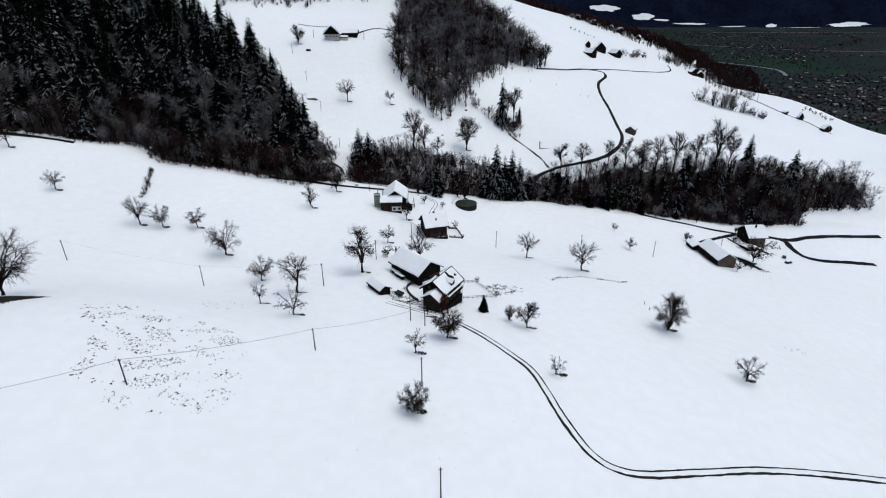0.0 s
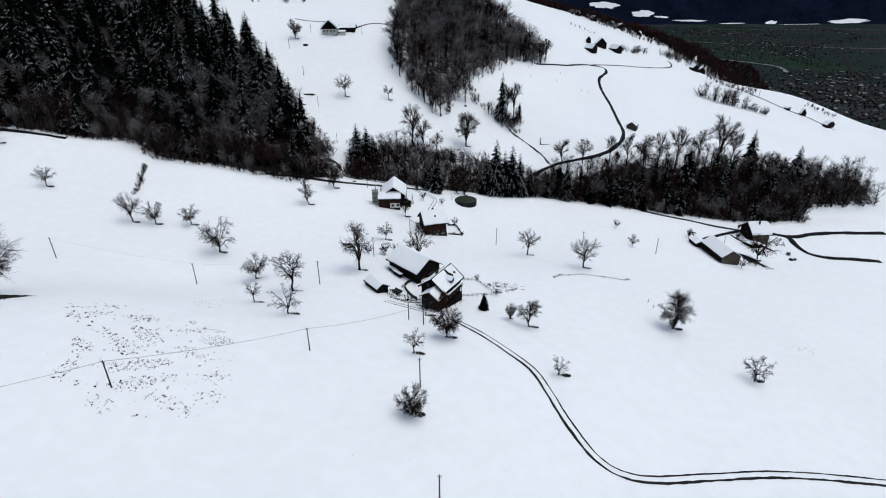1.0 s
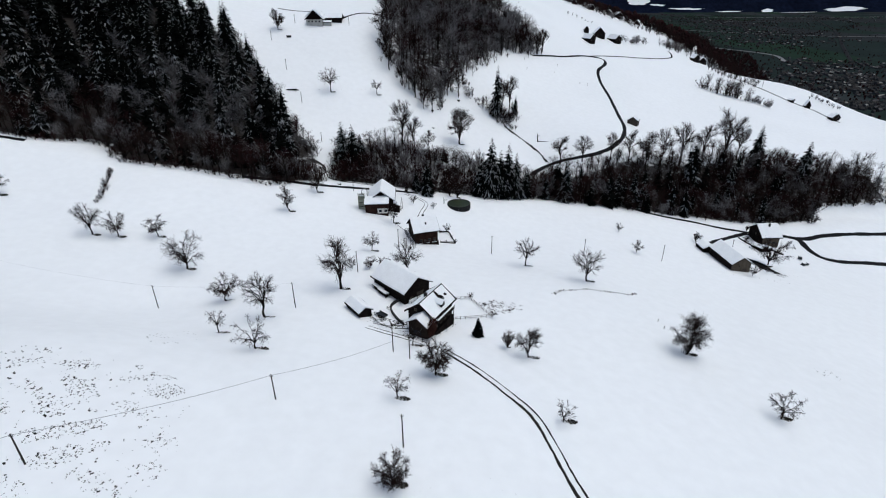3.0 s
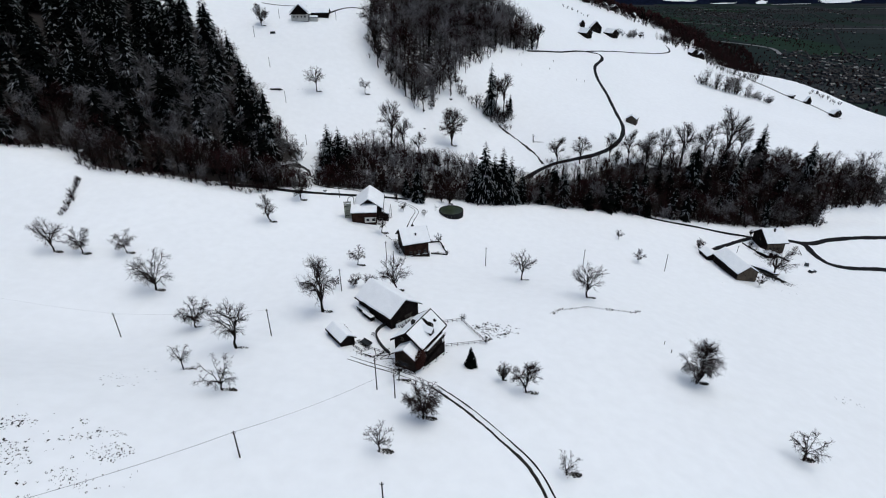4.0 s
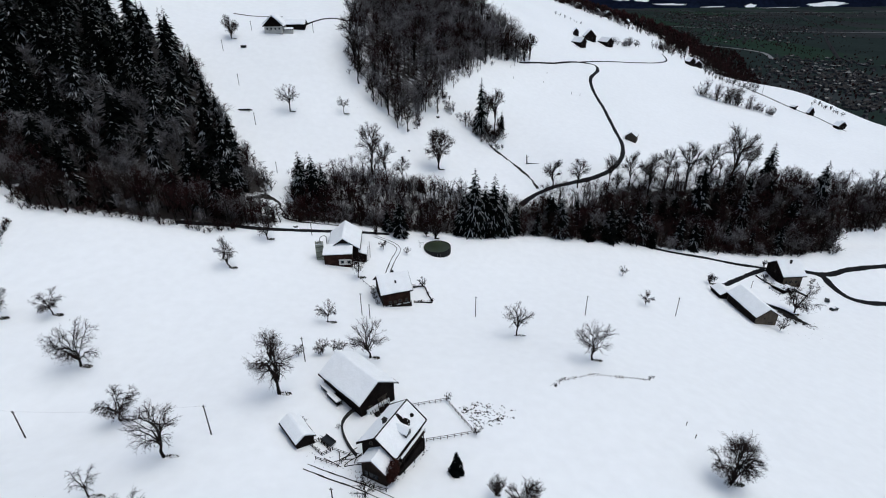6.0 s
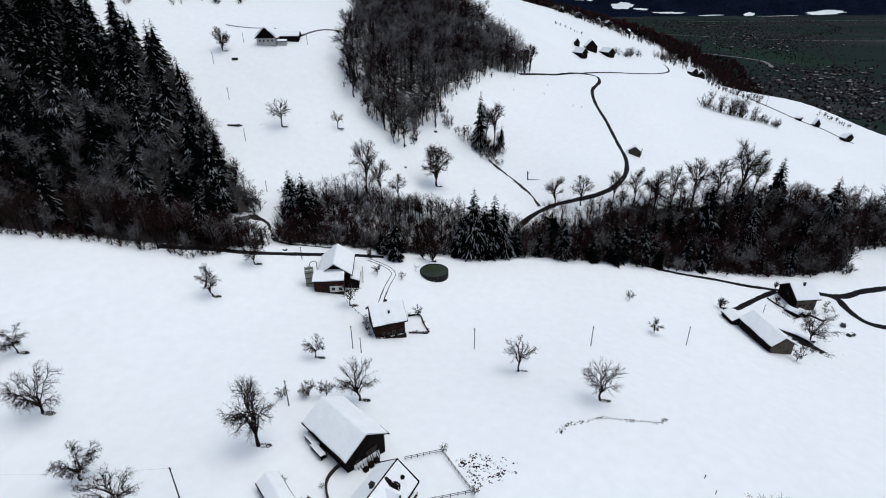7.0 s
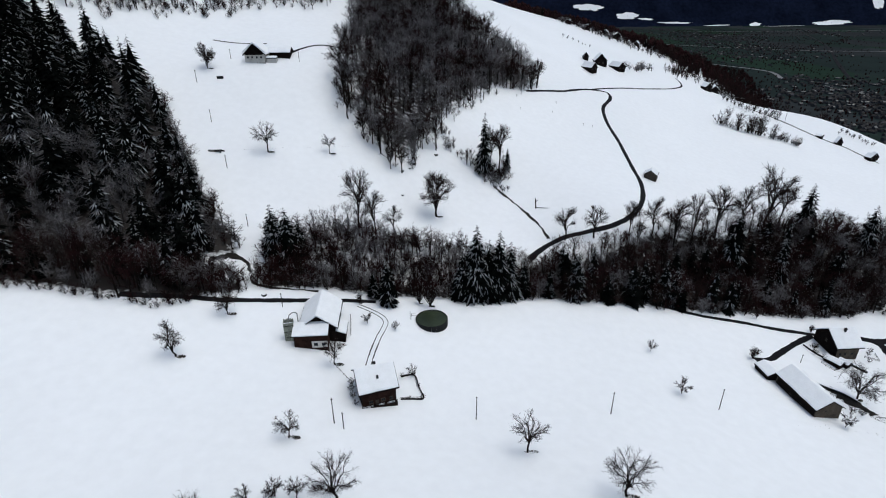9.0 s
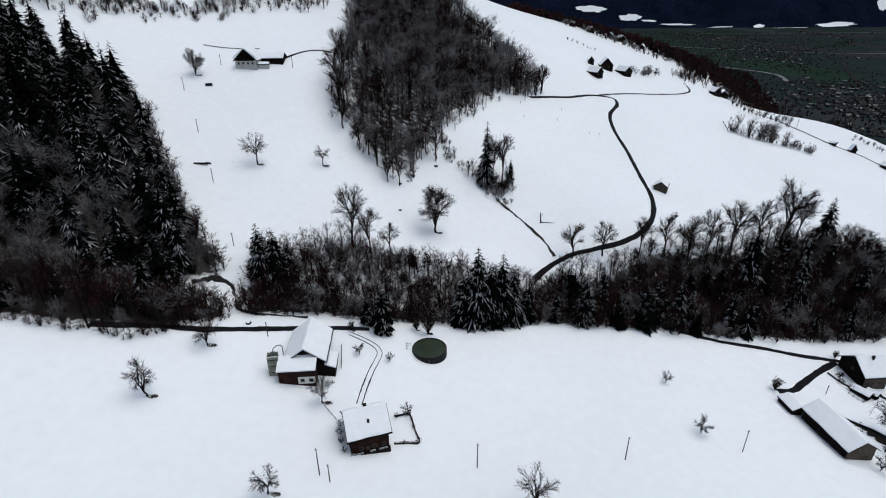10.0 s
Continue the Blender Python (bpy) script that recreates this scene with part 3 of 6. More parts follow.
wood("left_wood_front", "dark brown leafless trees along the lane", p[keep], rng, [(stems[k], 1.2, 0.45, 0.85) for k in brown] + [(beeches[k], 0.6, 0.4, 0.75) for k in (0, 1, 3)] + [(thicket[k], 0.8, 0.5, 1.2) for k in brown], MIXED_MATS)
c, s = along([(-360, 172), (-260, 189), (-216, 212), (-205, 217), (-194, 219), (-179, 227), (-166, 230), (-158, 221), (-151, 215.5), (-135, 218.4), (-101, 220), (-82, 222.5), (-72, 231), (-63, 236)], 1.5)
rng = np.random.default_rng(45)
wood("left_wood_brush", "low dark brush at the foot of the wood", c + rng.normal(size=c.shape) * 0.9, rng, [(thicket[k], 1, 0.25, 0.65) for k in brown], MIXED_MATS)
p, rng = scattered(left_wood, 3.0, 43, glade)
keep = (inset(p) < np.where(p[:, 1] < 300, 24, 7)) & (p[:, 1] < 345)
wood("left_wood_edge", "grey-brown saplings along the wood's open side", p[keep], rng, [(t, 1, 0.5, 1.15) for t in thicket] + [(stems[k], 0.7, 0.3, 0.55) for k in (0, 1, 2, 4)], MIXED_MATS)
p, rng = scattered(ravine_wood, 4.6, 2, [(HILL_ROAD, 3.2)])
wood("ravine_wood", "dark leafless trees and spruces along the brook", p, rng, [(stems[k], 0.9, 0.4, 0.8) for k in (0, 1, 2, 3, 5)] + [(beeches[k], 0.7, 0.4, 0.8) for k in (0, 1, 2, 3)] + [(thicket[k], 1.0, 0.5, 1.3) for k in brown], MIXED_MATS, grow=lambda x, y: 0.8 + 0.2 * min(1.0, max(0.0, (x - 30) / 50)))
p, rng = scattered([(50, 263), (79, 266), (115, 269), (206, 285), (226, 293), (236, 312), (190, 330), (150, 316), (105, 300), (60, 284)], 10.5, 47, [(HILL_ROAD, 5)])
p = p[rng.random(len(p)) < 0.6]
wood("ravine_spruces", "snow-dusted spruces among the bare trees", p, rng, [(t, 1, 0.5, 1.0) for t in spruces], MIXED_MATS)
p, rng = scattered(ravine_wood, 5.0, 44, [(HILL_ROAD, 2.5)])
near_brush, rng_low = scattered([(-64, 244), (-40, 249), (-5, 251), (33, 260), (52, 264), (60, 290), (30, 286), (0, 284), (-40, 281), (-64, 266)], 3.5, 50, [(HILL_ROAD, 3)])
wood("brook_saplings", "grey-brown frosted saplings crowding the brook", near_brush, rng_low, [(thicket[k], 1, 0.55, 1.25) for k in (0, 1, 2, 4, 5)] + [(stems[k], 0.5, 0.35, 0.6) for k in (1, 4, 2)], MIXED_MATS)
wood("ravine_brush", "reddish brush under the trees along the brook", p, rng, [(thicket[k], 1, 0.4, 0.95) for k in (0, 2, 3, 5, 1)], MIXED_MATS)
c, s = along([(-60, 242), (-38, 250), (-4, 252), (33, 261), (79, 266.5), (115, 269.5), (206, 286), (228, 292), (244, 313), (300, 327)], 2.2)
rng = np.random.default_rng(19)
c = c[rng.random(len(c)) < 0.5 + 0.5 * np.sin(c[:, 0] / 5.0 + 2 * np.sin(c[:, 0] / 17))]
wood("brook_thicket", "leafless thicket along the near edge of the ravine", c + rng.normal(size=c.shape) * 1.5, rng, [(thicket[k], 1, 0.3, 1.0) for k in (0, 2, 3, 4, 5)], MIXED_MATS)
p, rng = scattered(spur_wood, 5.3, 3)
low = (p[:, 1] < 385) & (p[:, 0] < 4 + (p[:, 1] - 358) * 0.3)
keep = (rng.random(len(p)) < np.where(low, 0.8, 1.0)) & (p[:, 1] < 600)
wood("spur_wood", "leafless brown wood with dark trunks on the far spur", p[keep], rng, [(t, 0.26, 0.6, 1.0) for t in spruces] + [(t, 1.0, 0.7, 1.15) for t in stems] + [(stems[k], 0.9, 0.7, 1.15) for k in (1, 4)] + [(beeches[k], 0.5, 0.6, 1.0) for k in brown] + [(t, 0.25, 0.7, 1.2) for t in thicket], MIXED_MATS, grow=lambda x, y: 0.85 + 0.22 * math.sin(x / 8 + math.sin(y / 13)) * math.sin(y / 11))
c, s = along([(76, 478), (55, 464), (43, 453), (27, 417), (12, 384), (5, 364), (-4, 358), (-12, 337), (-24, 342), (-40, 353), (-46, 372), (-47, 395), (-50, 470), (-61, 560)], 2.4)
rng = np.random.default_rng(29)
c = c[rng.random(len(c)) < 0.62]
low_brush, rng_low = scattered(spur_wood, 6.4, 48)
low_brush = low_brush[low_brush[:, 1] < 520]
wood("spur_brush", "brown and grey brush under the spur wood", low_brush, rng_low, [(thicket[k], 1, 0.6, 1.2) for k in (0, 1, 4, 2)], MIXED_MATS)
wood("spur_edge", "grey saplings along the edge of the spur wood", c + rng.normal(size=c.shape) * 3.0, rng, [(t, 1, 0.35, 1.0) for t in thicket] + [(stems[k], 0.8, 0.4, 0.8) for k in (1, 4, 0)], MIXED_MATS)


# ---------------------------------------------------------------- roads and tracks
def strip(name, points, width, mat, side=0.0, lift=0.06, step=1.2, ragged=0.12, seed=5):
    """A ribbon of road that follows the ground."""
    rng = np.random.default_rng(seed)
    c, s = along(points, step)
    n = len(c)
    w = width / 2 * (1 + ragged * (rng.uniform(-1, 1, (n, 2)) + 0.6 * np.sin(np.arange(n)[:, None] / 3.0)))
    rows = [c + s * (side - w[:, :1]), c + s * side, c + s * (side + w[:, 1:])]
    V = []
    for k, r in enumerate(rows):
        V.append(np.column_stack([r, height(r[:, 0], r[:, 1]) + (lift if k == 1 else lift - 0.03)]))
    V = np.concatenate(V)
    i = np.arange(n - 1)
    F = np.concatenate([np.stack([i + k * n, i + (k + 1) * n, i + (k + 1) * n + 1, i + k * n + 1], 1) for k in (0, 1)])
    return sheet(name, V, F[:, ::-1], [mat])


FARM_TRACK = [(-25, 108.7), (-19.6, 106.5), (-14.5, 104.6), (-8.2, 101.6), (-2.6, 98), (4.8, 89.5), (12, 79.9), (17.1, 72.3), (19.7, 63.3), (21.5, 55), (23.6, 48), (26, 42.8), (29.9, 39.8), (36.9, 39.6), (50.5, 43.4), (65.2, 47.5), (80.4, 50.5), (98.6, 53.2), (125, 56)]
WOOD_ROAD = [(-100, 223), (-81.6, 227), (-70, 228.6), (-57.5, 232.1), (-42.8, 236.5), (-30, 240.5), (-18, 243)]
RIGHT_ROAD = [(106, 269.5), (120.7, 266.8), (138.6, 267.4), (153.5, 267), (167, 267), (176, 266.6)]
for side, wide in ((-0.85, 0.26), (0.85, 0.32)):
    tagged(strip("yard_rut", FARM_TRACK[:5], wide, SOIL, side, ragged=0.5, seed=int(14 + side * 3)), "narrow thawed wheel rut through the farmyard", "track", kind="structure")
for side, wide in ((-0.85, 0.40), (0.85, 0.66)):
    tagged(strip("farm_track", FARM_TRACK[4:], wide, SOIL, side, ragged=0.35, seed=int(10 + side * 3)), "thawed dark wheel rut of the farm track in snow", "track", kind="structure")
tagged(strip("wood_road", WOOD_ROAD, 2.6, ASPHALT), "narrow dark asphalt lane along the wood's edge", "road", kind="structure")
tagged(strip("wood_lane", [(-262, 188), (-240, 199), (-221, 209), (-204, 214.5), (-193, 217)], 2.6, ASPHALT), "narrow dark lane along the upper wood", "road", kind="structure")
tagged(strip("farm_road", RIGHT_ROAD, 2.2, ASPHALT), "cleared dark asphalt road past the farm", "road", kind="structure")
tagged(strip("loop_road", [(199.9, 266.7), (202.8, 262.9), (202.0, 257.7), (202.0, 251.7), (203.9, 245.3), (212.1, 242.5), (229.7, 244.2), (247.3, 245.9)], 3.8, ASPHALT, lift=0.1), "cleared asphalt loop of a drive in snow", "road", kind="structure")
tagged(strip("upper_loop", [(176, 266.6), (186, 266), (195.3, 267.0), (202.0, 265.9), (210.4, 267.3), (220.5, 271.5), (236.5, 275.9), (257.0, 280.4), (277.5, 284.9)], 3.4, ASPHALT), "cleared asphalt road round a snowy island", "road", kind="structure")
tagged(strip("farm_drive", [(172, 265.8), (160.1, 258.7), (146.1, 248.3), (138.9, 243), (131.6, 241.2)], 2.5, ASPHALT), "wet dark drive to the long barn", "road", kind="structure")
tagged(strip("hill_road", [(70, 471), (88, 482), (104, 491), (121, 505), (135, 513), (144.1, 515), (143, 502), (131, 478), (127.5, 454), (129, 425.2), (127.6, 392.1), (124.5, 366.6), (115.5, 338), (105.4, 322), (92.4, 314), (78.4, 310.3), (67.3, 307.1), (56.6, 298.7), (47.5, 288.7)], 2.7, ASPHALT), "dark winding lane up the snowy hillside", "road", kind="structure")
tagged(strip("hill_lane", [(131.2, 512.6), (169.8, 547.4), (217.7, 581), (243, 605), (251, 625), (253.8, 643.7)], 1.8, ASPHALT), "narrow lane across the far pasture", "road", kind="structure")
tagged(strip("ridge_lane", [(312, 594), (322, 586), (329, 577), (337, 567), (349, 550), (358, 540), (367, 531), (372, 518), (376, 500)], 2.2, ASPHALT), "dark lane along the brow of the hill", "road", kind="structure")
tagged(strip("upper_lane", [(-127.9, 409.6), (-112, 408.5), (-96, 408.8)], 1.3, SOIL), "narrow lane behind the upper farm", "road", kind="structure")
tagged(strip("upper_drive", [(-82, 392), (-75.4, 402), (-66, 412), (-52.2, 414), (-42, 416)], 1.8, ASPHALT), "dark drive to the upper farm", "road", kind="structure")
tagged(strip("brook", [(36.7, 350), (44.7, 339.5), (51.8, 327.9), (57, 316.5), (59.5, 306)], 1.3, SOIL, ragged=0.6), "dark ditch down the far pasture", "brook", kind="structure")
tagged(strip("brook", [(-82, 253), (-75, 256.5), (-69, 255), (-66.5, 251), (-64.5, 246), (-58, 243.5), (-40, 246)], 1.5, SOIL, ragged=0.6), "dark brook between snowy banks", "brook", kind="structure")
for side in (-0.8, 0.8):
    tagged(strip("yard_track", [(-16.9, 208), (-16.2, 215), (-14.8, 223), (-13.2, 230.9), (-16.7, 235), (-24, 238.5)], 0.32, STONE, side, ragged=0.4), "faint wheel rut behind the chalet", "track", kind="structure")
tagged(strip("valley_road", [(900, 2300), (1044, 2045), (1096, 1889), (1040, 1720)], 14, RIVER, lift=1.0, step=30), "pale straight road in the valley", "road", kind="structure")
tagged(strip("valley_road", [(1725, 4040), (2288, 4010), (2861, 4000), (3500, 4020)], 12, RIVER, lift=1.0, step=60), "pale road along the foot of the range", "road", kind="structure")
tagged(strip("valley_road", [(1180, 3000), (1500, 2700), (1800, 2560), (2300, 2500)], 12, RIVER, lift=1.0, step=50), "pale road between the villages", "road", kind="structure")
tagged(strip("valley_road", [(2450, 3900), (1950, 2900), (1500, 2150), (1260, 1750)], 12, ASPHALT, lift=1.0, step=50), "dark straight road across the fields", "road", kind="structure")


# ---------------------------------------------------------------- building helpers
def part(name, bm, mat, parent, label=""):
    """Links a bmesh as one mesh object under a thing or part."""
    bmesh.ops.recalc_face_normals(bm, faces=bm.faces)
    me = bpy.data.meshes.new(name)
    bm.to_mesh(me), bm.free()
    me.materials.append(mat)
    ob = new(name, me)
    ob.parent = parent
    return tagged(ob, label)


def prism(bm, poly, vec):
    """A flat outline pushed along vec to a solid."""
    a = [bm.verts.new(p) for p in poly]
    b = [bm.verts.new(Vector(p) + Vector(vec)) for p in poly]
    bm.faces.new(a), bm.faces.new(b[::-1])
    for i in range(len(a)):
        j = (i + 1) % len(a)
        bm.faces.new((a[i], b[i], b[j], a[j]))


def block(bm, x, y, z, sx, sy, sz, bevel=0.0):
    """A box standing on z, centred on x and y."""
    before = set(bm.verts)
    prism(bm, [(x - sx / 2, y - sy / 2, z), (x + sx / 2, y - sy / 2, z), (x + sx / 2, y + sy / 2, z), (x - sx / 2, y + sy / 2, z)], (0, 0, sz))
    if bevel:
        vs = set(bm.verts) - before
        bmesh.ops.bevel(bm, geom=[e for e in bm.edges if e.verts[0] in vs], offset=bevel, segments=2, affect="EDGES")


def rod(bm, p, q, r0, r1=None, sides=8):
    """A tapered round bar from p to q."""
    p, q = Vector(p), Vector(q)
    r1 = r0 if r1 is None else r1
    m = Matrix.Translation((p + q) / 2) @ (q - p).to_track_quat("Z", "Y").to_matrix().to_4x4()
    bmesh.ops.create_cone(bm, cap_ends=True, segments=sides, radius1=r0, radius2=r1, depth=(q - p).length, matrix=m)


def thing(name, label, category, x, y, yaw=0.0, group="", z=None):
    """An empty at a thing's base, standing on the ground."""
    e = new(name)
    e.matrix_world = pose(x, y, float(height(x, y)) if z is None else z, 0, 0, yaw)
    e.empty_display_size = 0.5
    return tagged(e, label, category, group)


def window(parent, side, u, z, w, h, half_l, half_w, shutters=False):
    """A window in one wall: side +x, -x, +y or -y of the house; u: along the wall."""
    def box(bm, du, dz, su, sz, out, deep):
        if side[1] == "x":
            s = 1 if side[0] == "+" else -1
            block(bm, s * (half_l + out), u + du, z + dz, deep, su, sz)
        else:
            s = 1 if side[0] == "+" else -1
            block(bm, u + du, s * (half_w + out), z + dz, su, deep, sz)
    bm = bmesh.new()
    box(bm, 0, 0, w, 0.1, 0.03, 0.1), box(bm, 0, h - 0.1, w, 0.1, 0.03, 0.1)
    box(bm, -w / 2 + 0.05, 0.1, 0.1, h - 0.2, 0.03, 0.1), box(bm, w / 2 - 0.05, 0.1, 0.1, h - 0.2, 0.03, 0.1), box(bm, 0, 0.1, 0.06, h - 0.2, 0.03, 0.08)
    frame_ob = part("window", bm, TAN_TIMBER, parent, "small timber-framed window")
    bm = bmesh.new()
    box(bm, 0, 0.1, w - 0.2, h - 0.2, 0.012, 0.02)
    part("pane", bm, GLASS, frame_ob, "dark glass pane")
    bm = bmesh.new()
    box(bm, 0, -0.08, w + 0.25, 0.08, 0.08, 0.2)
    part("sill", bm, GREY_TIMBER, frame_ob)
    if shutters:
        for s in (-1, 1):
            bm = bmesh.new()
            box(bm, s * (w / 2 + 0.3), 0.02, 0.5, h - 0.04, 0.03, 0.06)
            part("shutter", bm, GREY_TIMBER, frame_ob, "folded-back wooden shutter")


def gabled(name, label, x, y, yaw, length, width, eave, ridge, wall=None, gable=None, over=0.7, snow=0.4, windows=(), door=None, chimney=None, base=1.8, category="house", z=None, shift=0.0):
    """A gabled building: ridge along its x; walls, boarded gables, roof, the snow on it, windows, door, chimney. shift: the ridge's offset across."""
    wall, gable = wall or DARK_TIMBER, gable or wall or DARK_TIMBER
    e = thing(name, label, category, x, y, yaw, z=z)
    l, w = length / 2 - over, width / 2 - over
    for s in (-1, 1):
        bm = bmesh.new()
        prism(bm, [(s * l - s * 0.3, -w, -base), (s * l - s * 0.3, w, -base), (s * l - s * 0.3, w, eave), (s * l - s * 0.3, shift, ridge), (s * l - s * 0.3, -w, eave)], (s * 0.3, 0, 0))
        part("gable_wall", bm, gable, e)
        bm = bmesh.new()
        block(bm, 0, s * (w - 0.15), -base, 2 * l - 0.6, 0.3, eave + base)
        part("side_wall", bm, wall, e)
        bm = bmesh.new()
        k = (ridge - eave) / (w - s * shift)
        lo = (s * (w + over), eave - k * over)
        prism(bm, [(-length / 2, shift, ridge), (-length / 2, *lo), (-length / 2, lo[0], lo[1] + 0.22), (-length / 2, shift, ridge + 0.22)], (length, 0, 0))
        part("roof", bm, DARK_TIMBER, e, "dark boarded roof under snow")
        bm = bmesh.new()
        c = 0.16
        n0 = len(bm.verts)
        seg = max(3, int(length / 2.5))
        lw = lo[0] - s * c * 0.6
        lz = lo[1] + k * c * 0.6
        rng = random.Random(int(abs(x * 7 + y * 3)) + s)
        rows = []
        for i in range(seg + 1):
            px = -length / 2 + c + (length - 2 * c) * i / seg
            edge = rng.uniform(-0.10, 0.06)
            t = snow * rng.uniform(0.85, 1.12) * (0.75 if i in (0, seg) else 1)
            rows.append([bm.verts.new(v) for v in ((px, shift, ridge + 0.23), (px, lw + s * edge, lz + 0.23 - k * s * edge), (px, lw + s * edge, lz + 0.23 - k * s * edge + t * 0.75), (px, lw - s * 0.35, lz + 0.23 + k * 0.35 + t), (px, shift + s * 0.3, ridge + 0.2 + t * 0.95), (px, shift, ridge + 0.23 + t))])
        for a, b in zip(rows, rows[1:]):
            for i in range(6):
                j = (i + 1) % 6
                bm.faces.new((a[i], a[j], b[j], b[i]))
        bm.faces.new(rows[0]), bm.faces.new(rows[-1][::-1])
        ob = part("roof_snow", bm, ROOF_SNOW, e, "thick even snow on the roof")
        bm = bmesh.new()
        prism(bm, [(-length / 2, lo[0] - 0.02, lo[1] - 0.1), (-length / 2, lo[0] + s * 0.05, lo[1] - 0.1), (-length / 2, lo[0] + s * 0.05, lo[1] + 0.24), (-length / 2, lo[0] - 0.02, lo[1] + 0.24)], (length, 0, 0))
        part("eaves_board", bm, DARK_TIMBER, e)
    for q in windows:
        window(e, *q, half_l=l, half_w=w)
    if door:
        side, u, dw, dh = door
        bm = bmesh.new()
        s = 1 if side[0] == "+" else -1
        if side[1] == "x":
            block(bm, s * (l + 0.03), u, -0.3, 0.08, dw, dh + 0.3)
        else:
            block(bm, u, s * (w + 0.03), -0.3, dw, 0.08, dh + 0.3)
        d = part("door", bm, GREY_TIMBER, e, "plain plank door")
        bm = bmesh.new()
        if side[1] == "x":
            block(bm, s * (l + 0.1), u + dw * 0.35, 1.0, 0.08, 0.05, 0.14)
        else:
            block(bm, u + dw * 0.35, s * (w + 0.1), 1.0, 0.05, 0.08, 0.14)
        part("door_handle", bm, METAL, d)
    if chimney:
        cx, cy, ch = chimney
        bm = bmesh.new()
        block(bm, cx, cy, eave, 0.8, 0.8, ridge - eave + ch, 0.03)
        ob = part("chimney", bm, STONE, e, "dark masonry chimney")
        bm = bmesh.new()
        block(bm, cx, cy, ridge + ch, 1.0, 1.0, 0.12), block(bm, cx, cy, ridge + ch + 0.12, 0.45, 0.45, 0.25)
        part("chimney_cap", bm, STONE, ob)
    return e


def lean_to(parent, x0, x1, y0, y1, z_low, z_high, wall, base=1.8, name="lean_to", high="y0", snow=0.38):
    """A shed roof against a house, with its walls. high: the edge that stands higher."""
    zs = {"y0": (z_high, z_high, z_low, z_low), "y1": (z_low, z_low, z_high, z_high), "x0": (z_high, z_low, z_low, z_high), "x1": (z_low, z_high, z_high, z_low)}[high]
    cs = [(x0, y0), (x1, y0), (x1, y1), (x0, y1)]
    bm = bmesh.new()
    lo = [bm.verts.new((a, b, -base)) for a, b in cs]
    up = [bm.verts.new((a, b, z)) for (a, b), z in zip(cs, zs)]
    bm.faces.new(lo), bm.faces.new(up)
    for i in range(4):
        bm.faces.new((lo[i], lo[(i + 1) % 4], up[(i + 1) % 4], up[i]))
    body = part(name, bm, wall, parent, "boarded lean-to")
    for nm, mat, o, t, dz in (("lean_to_roof", DARK_TIMBER, 0.5, 0.15, 0.0), ("lean_to_snow", ROOF_SNOW, 0.42, snow, 0.16)):
        bm = bmesh.new()
        mx, my = (x0 + x1) / 2, (y0 + y1) / 2
        poly = []
        for (a, b), z in zip(cs, zs):
            grow = 1 if z == z_low else 0
            sx, sy = (1 if a > mx else -1), (1 if b > my else -1)
            drop = (z_high - z_low) / (abs(y1 - y0) if high[0] == "y" else abs(x1 - x0)) * o
            along_y = high[0] == "y"
            poly.append((a + sx * o * (1 if along_y else grow), b + sy * o * (grow if along_y else 1), z - drop * grow + dz + 0.03))
        prism(bm, poly, (0, 0, t))
        part(nm, bm, mat, body)
    return body


def fence(name, label, points, gap=2.4, high=1.1, rails=2, group="", mat=None):
    """A post-and-rail fence along plan points, on the ground."""
    mat = mat or GREY_TIMBER
    e = thing(name, label, "fence", *points[0], group=group)
    ox, oy, oz = e.matrix_world.translation
    posts = []
    for (ax, ay), (bx, by) in zip(points, points[1:]):
        n = max(1, round(math.hypot(bx - ax, by - ay) / gap))
        posts += [(ax + (bx - ax) * i / n, ay + (by - ay) * i / n) for i in range(n)]
    posts.append(points[-1])
    for px, py in posts:
        z = float(height(px, py))
        bm = bmesh.new()
        block(bm, px - ox, py - oy, z - oz - 0.5, 0.14, 0.14, high + 0.5, 0.02)
        part("post", bm, mat, e)
    for (ax, ay), (bx, by) in zip(posts, posts[1:]):
        za, zb = float(height(ax, ay)) - oz, float(height(bx, by)) - oz
        for r in range(rails):
            f = high * (0.9 - 0.45 * r)
            bm = bmesh.new()
            rod(bm, (ax - ox, ay - oy, za + f), (bx - ox, by - oy, zb + f), 0.06, sides=5)
            part("rail", bm, mat, e)
    return e


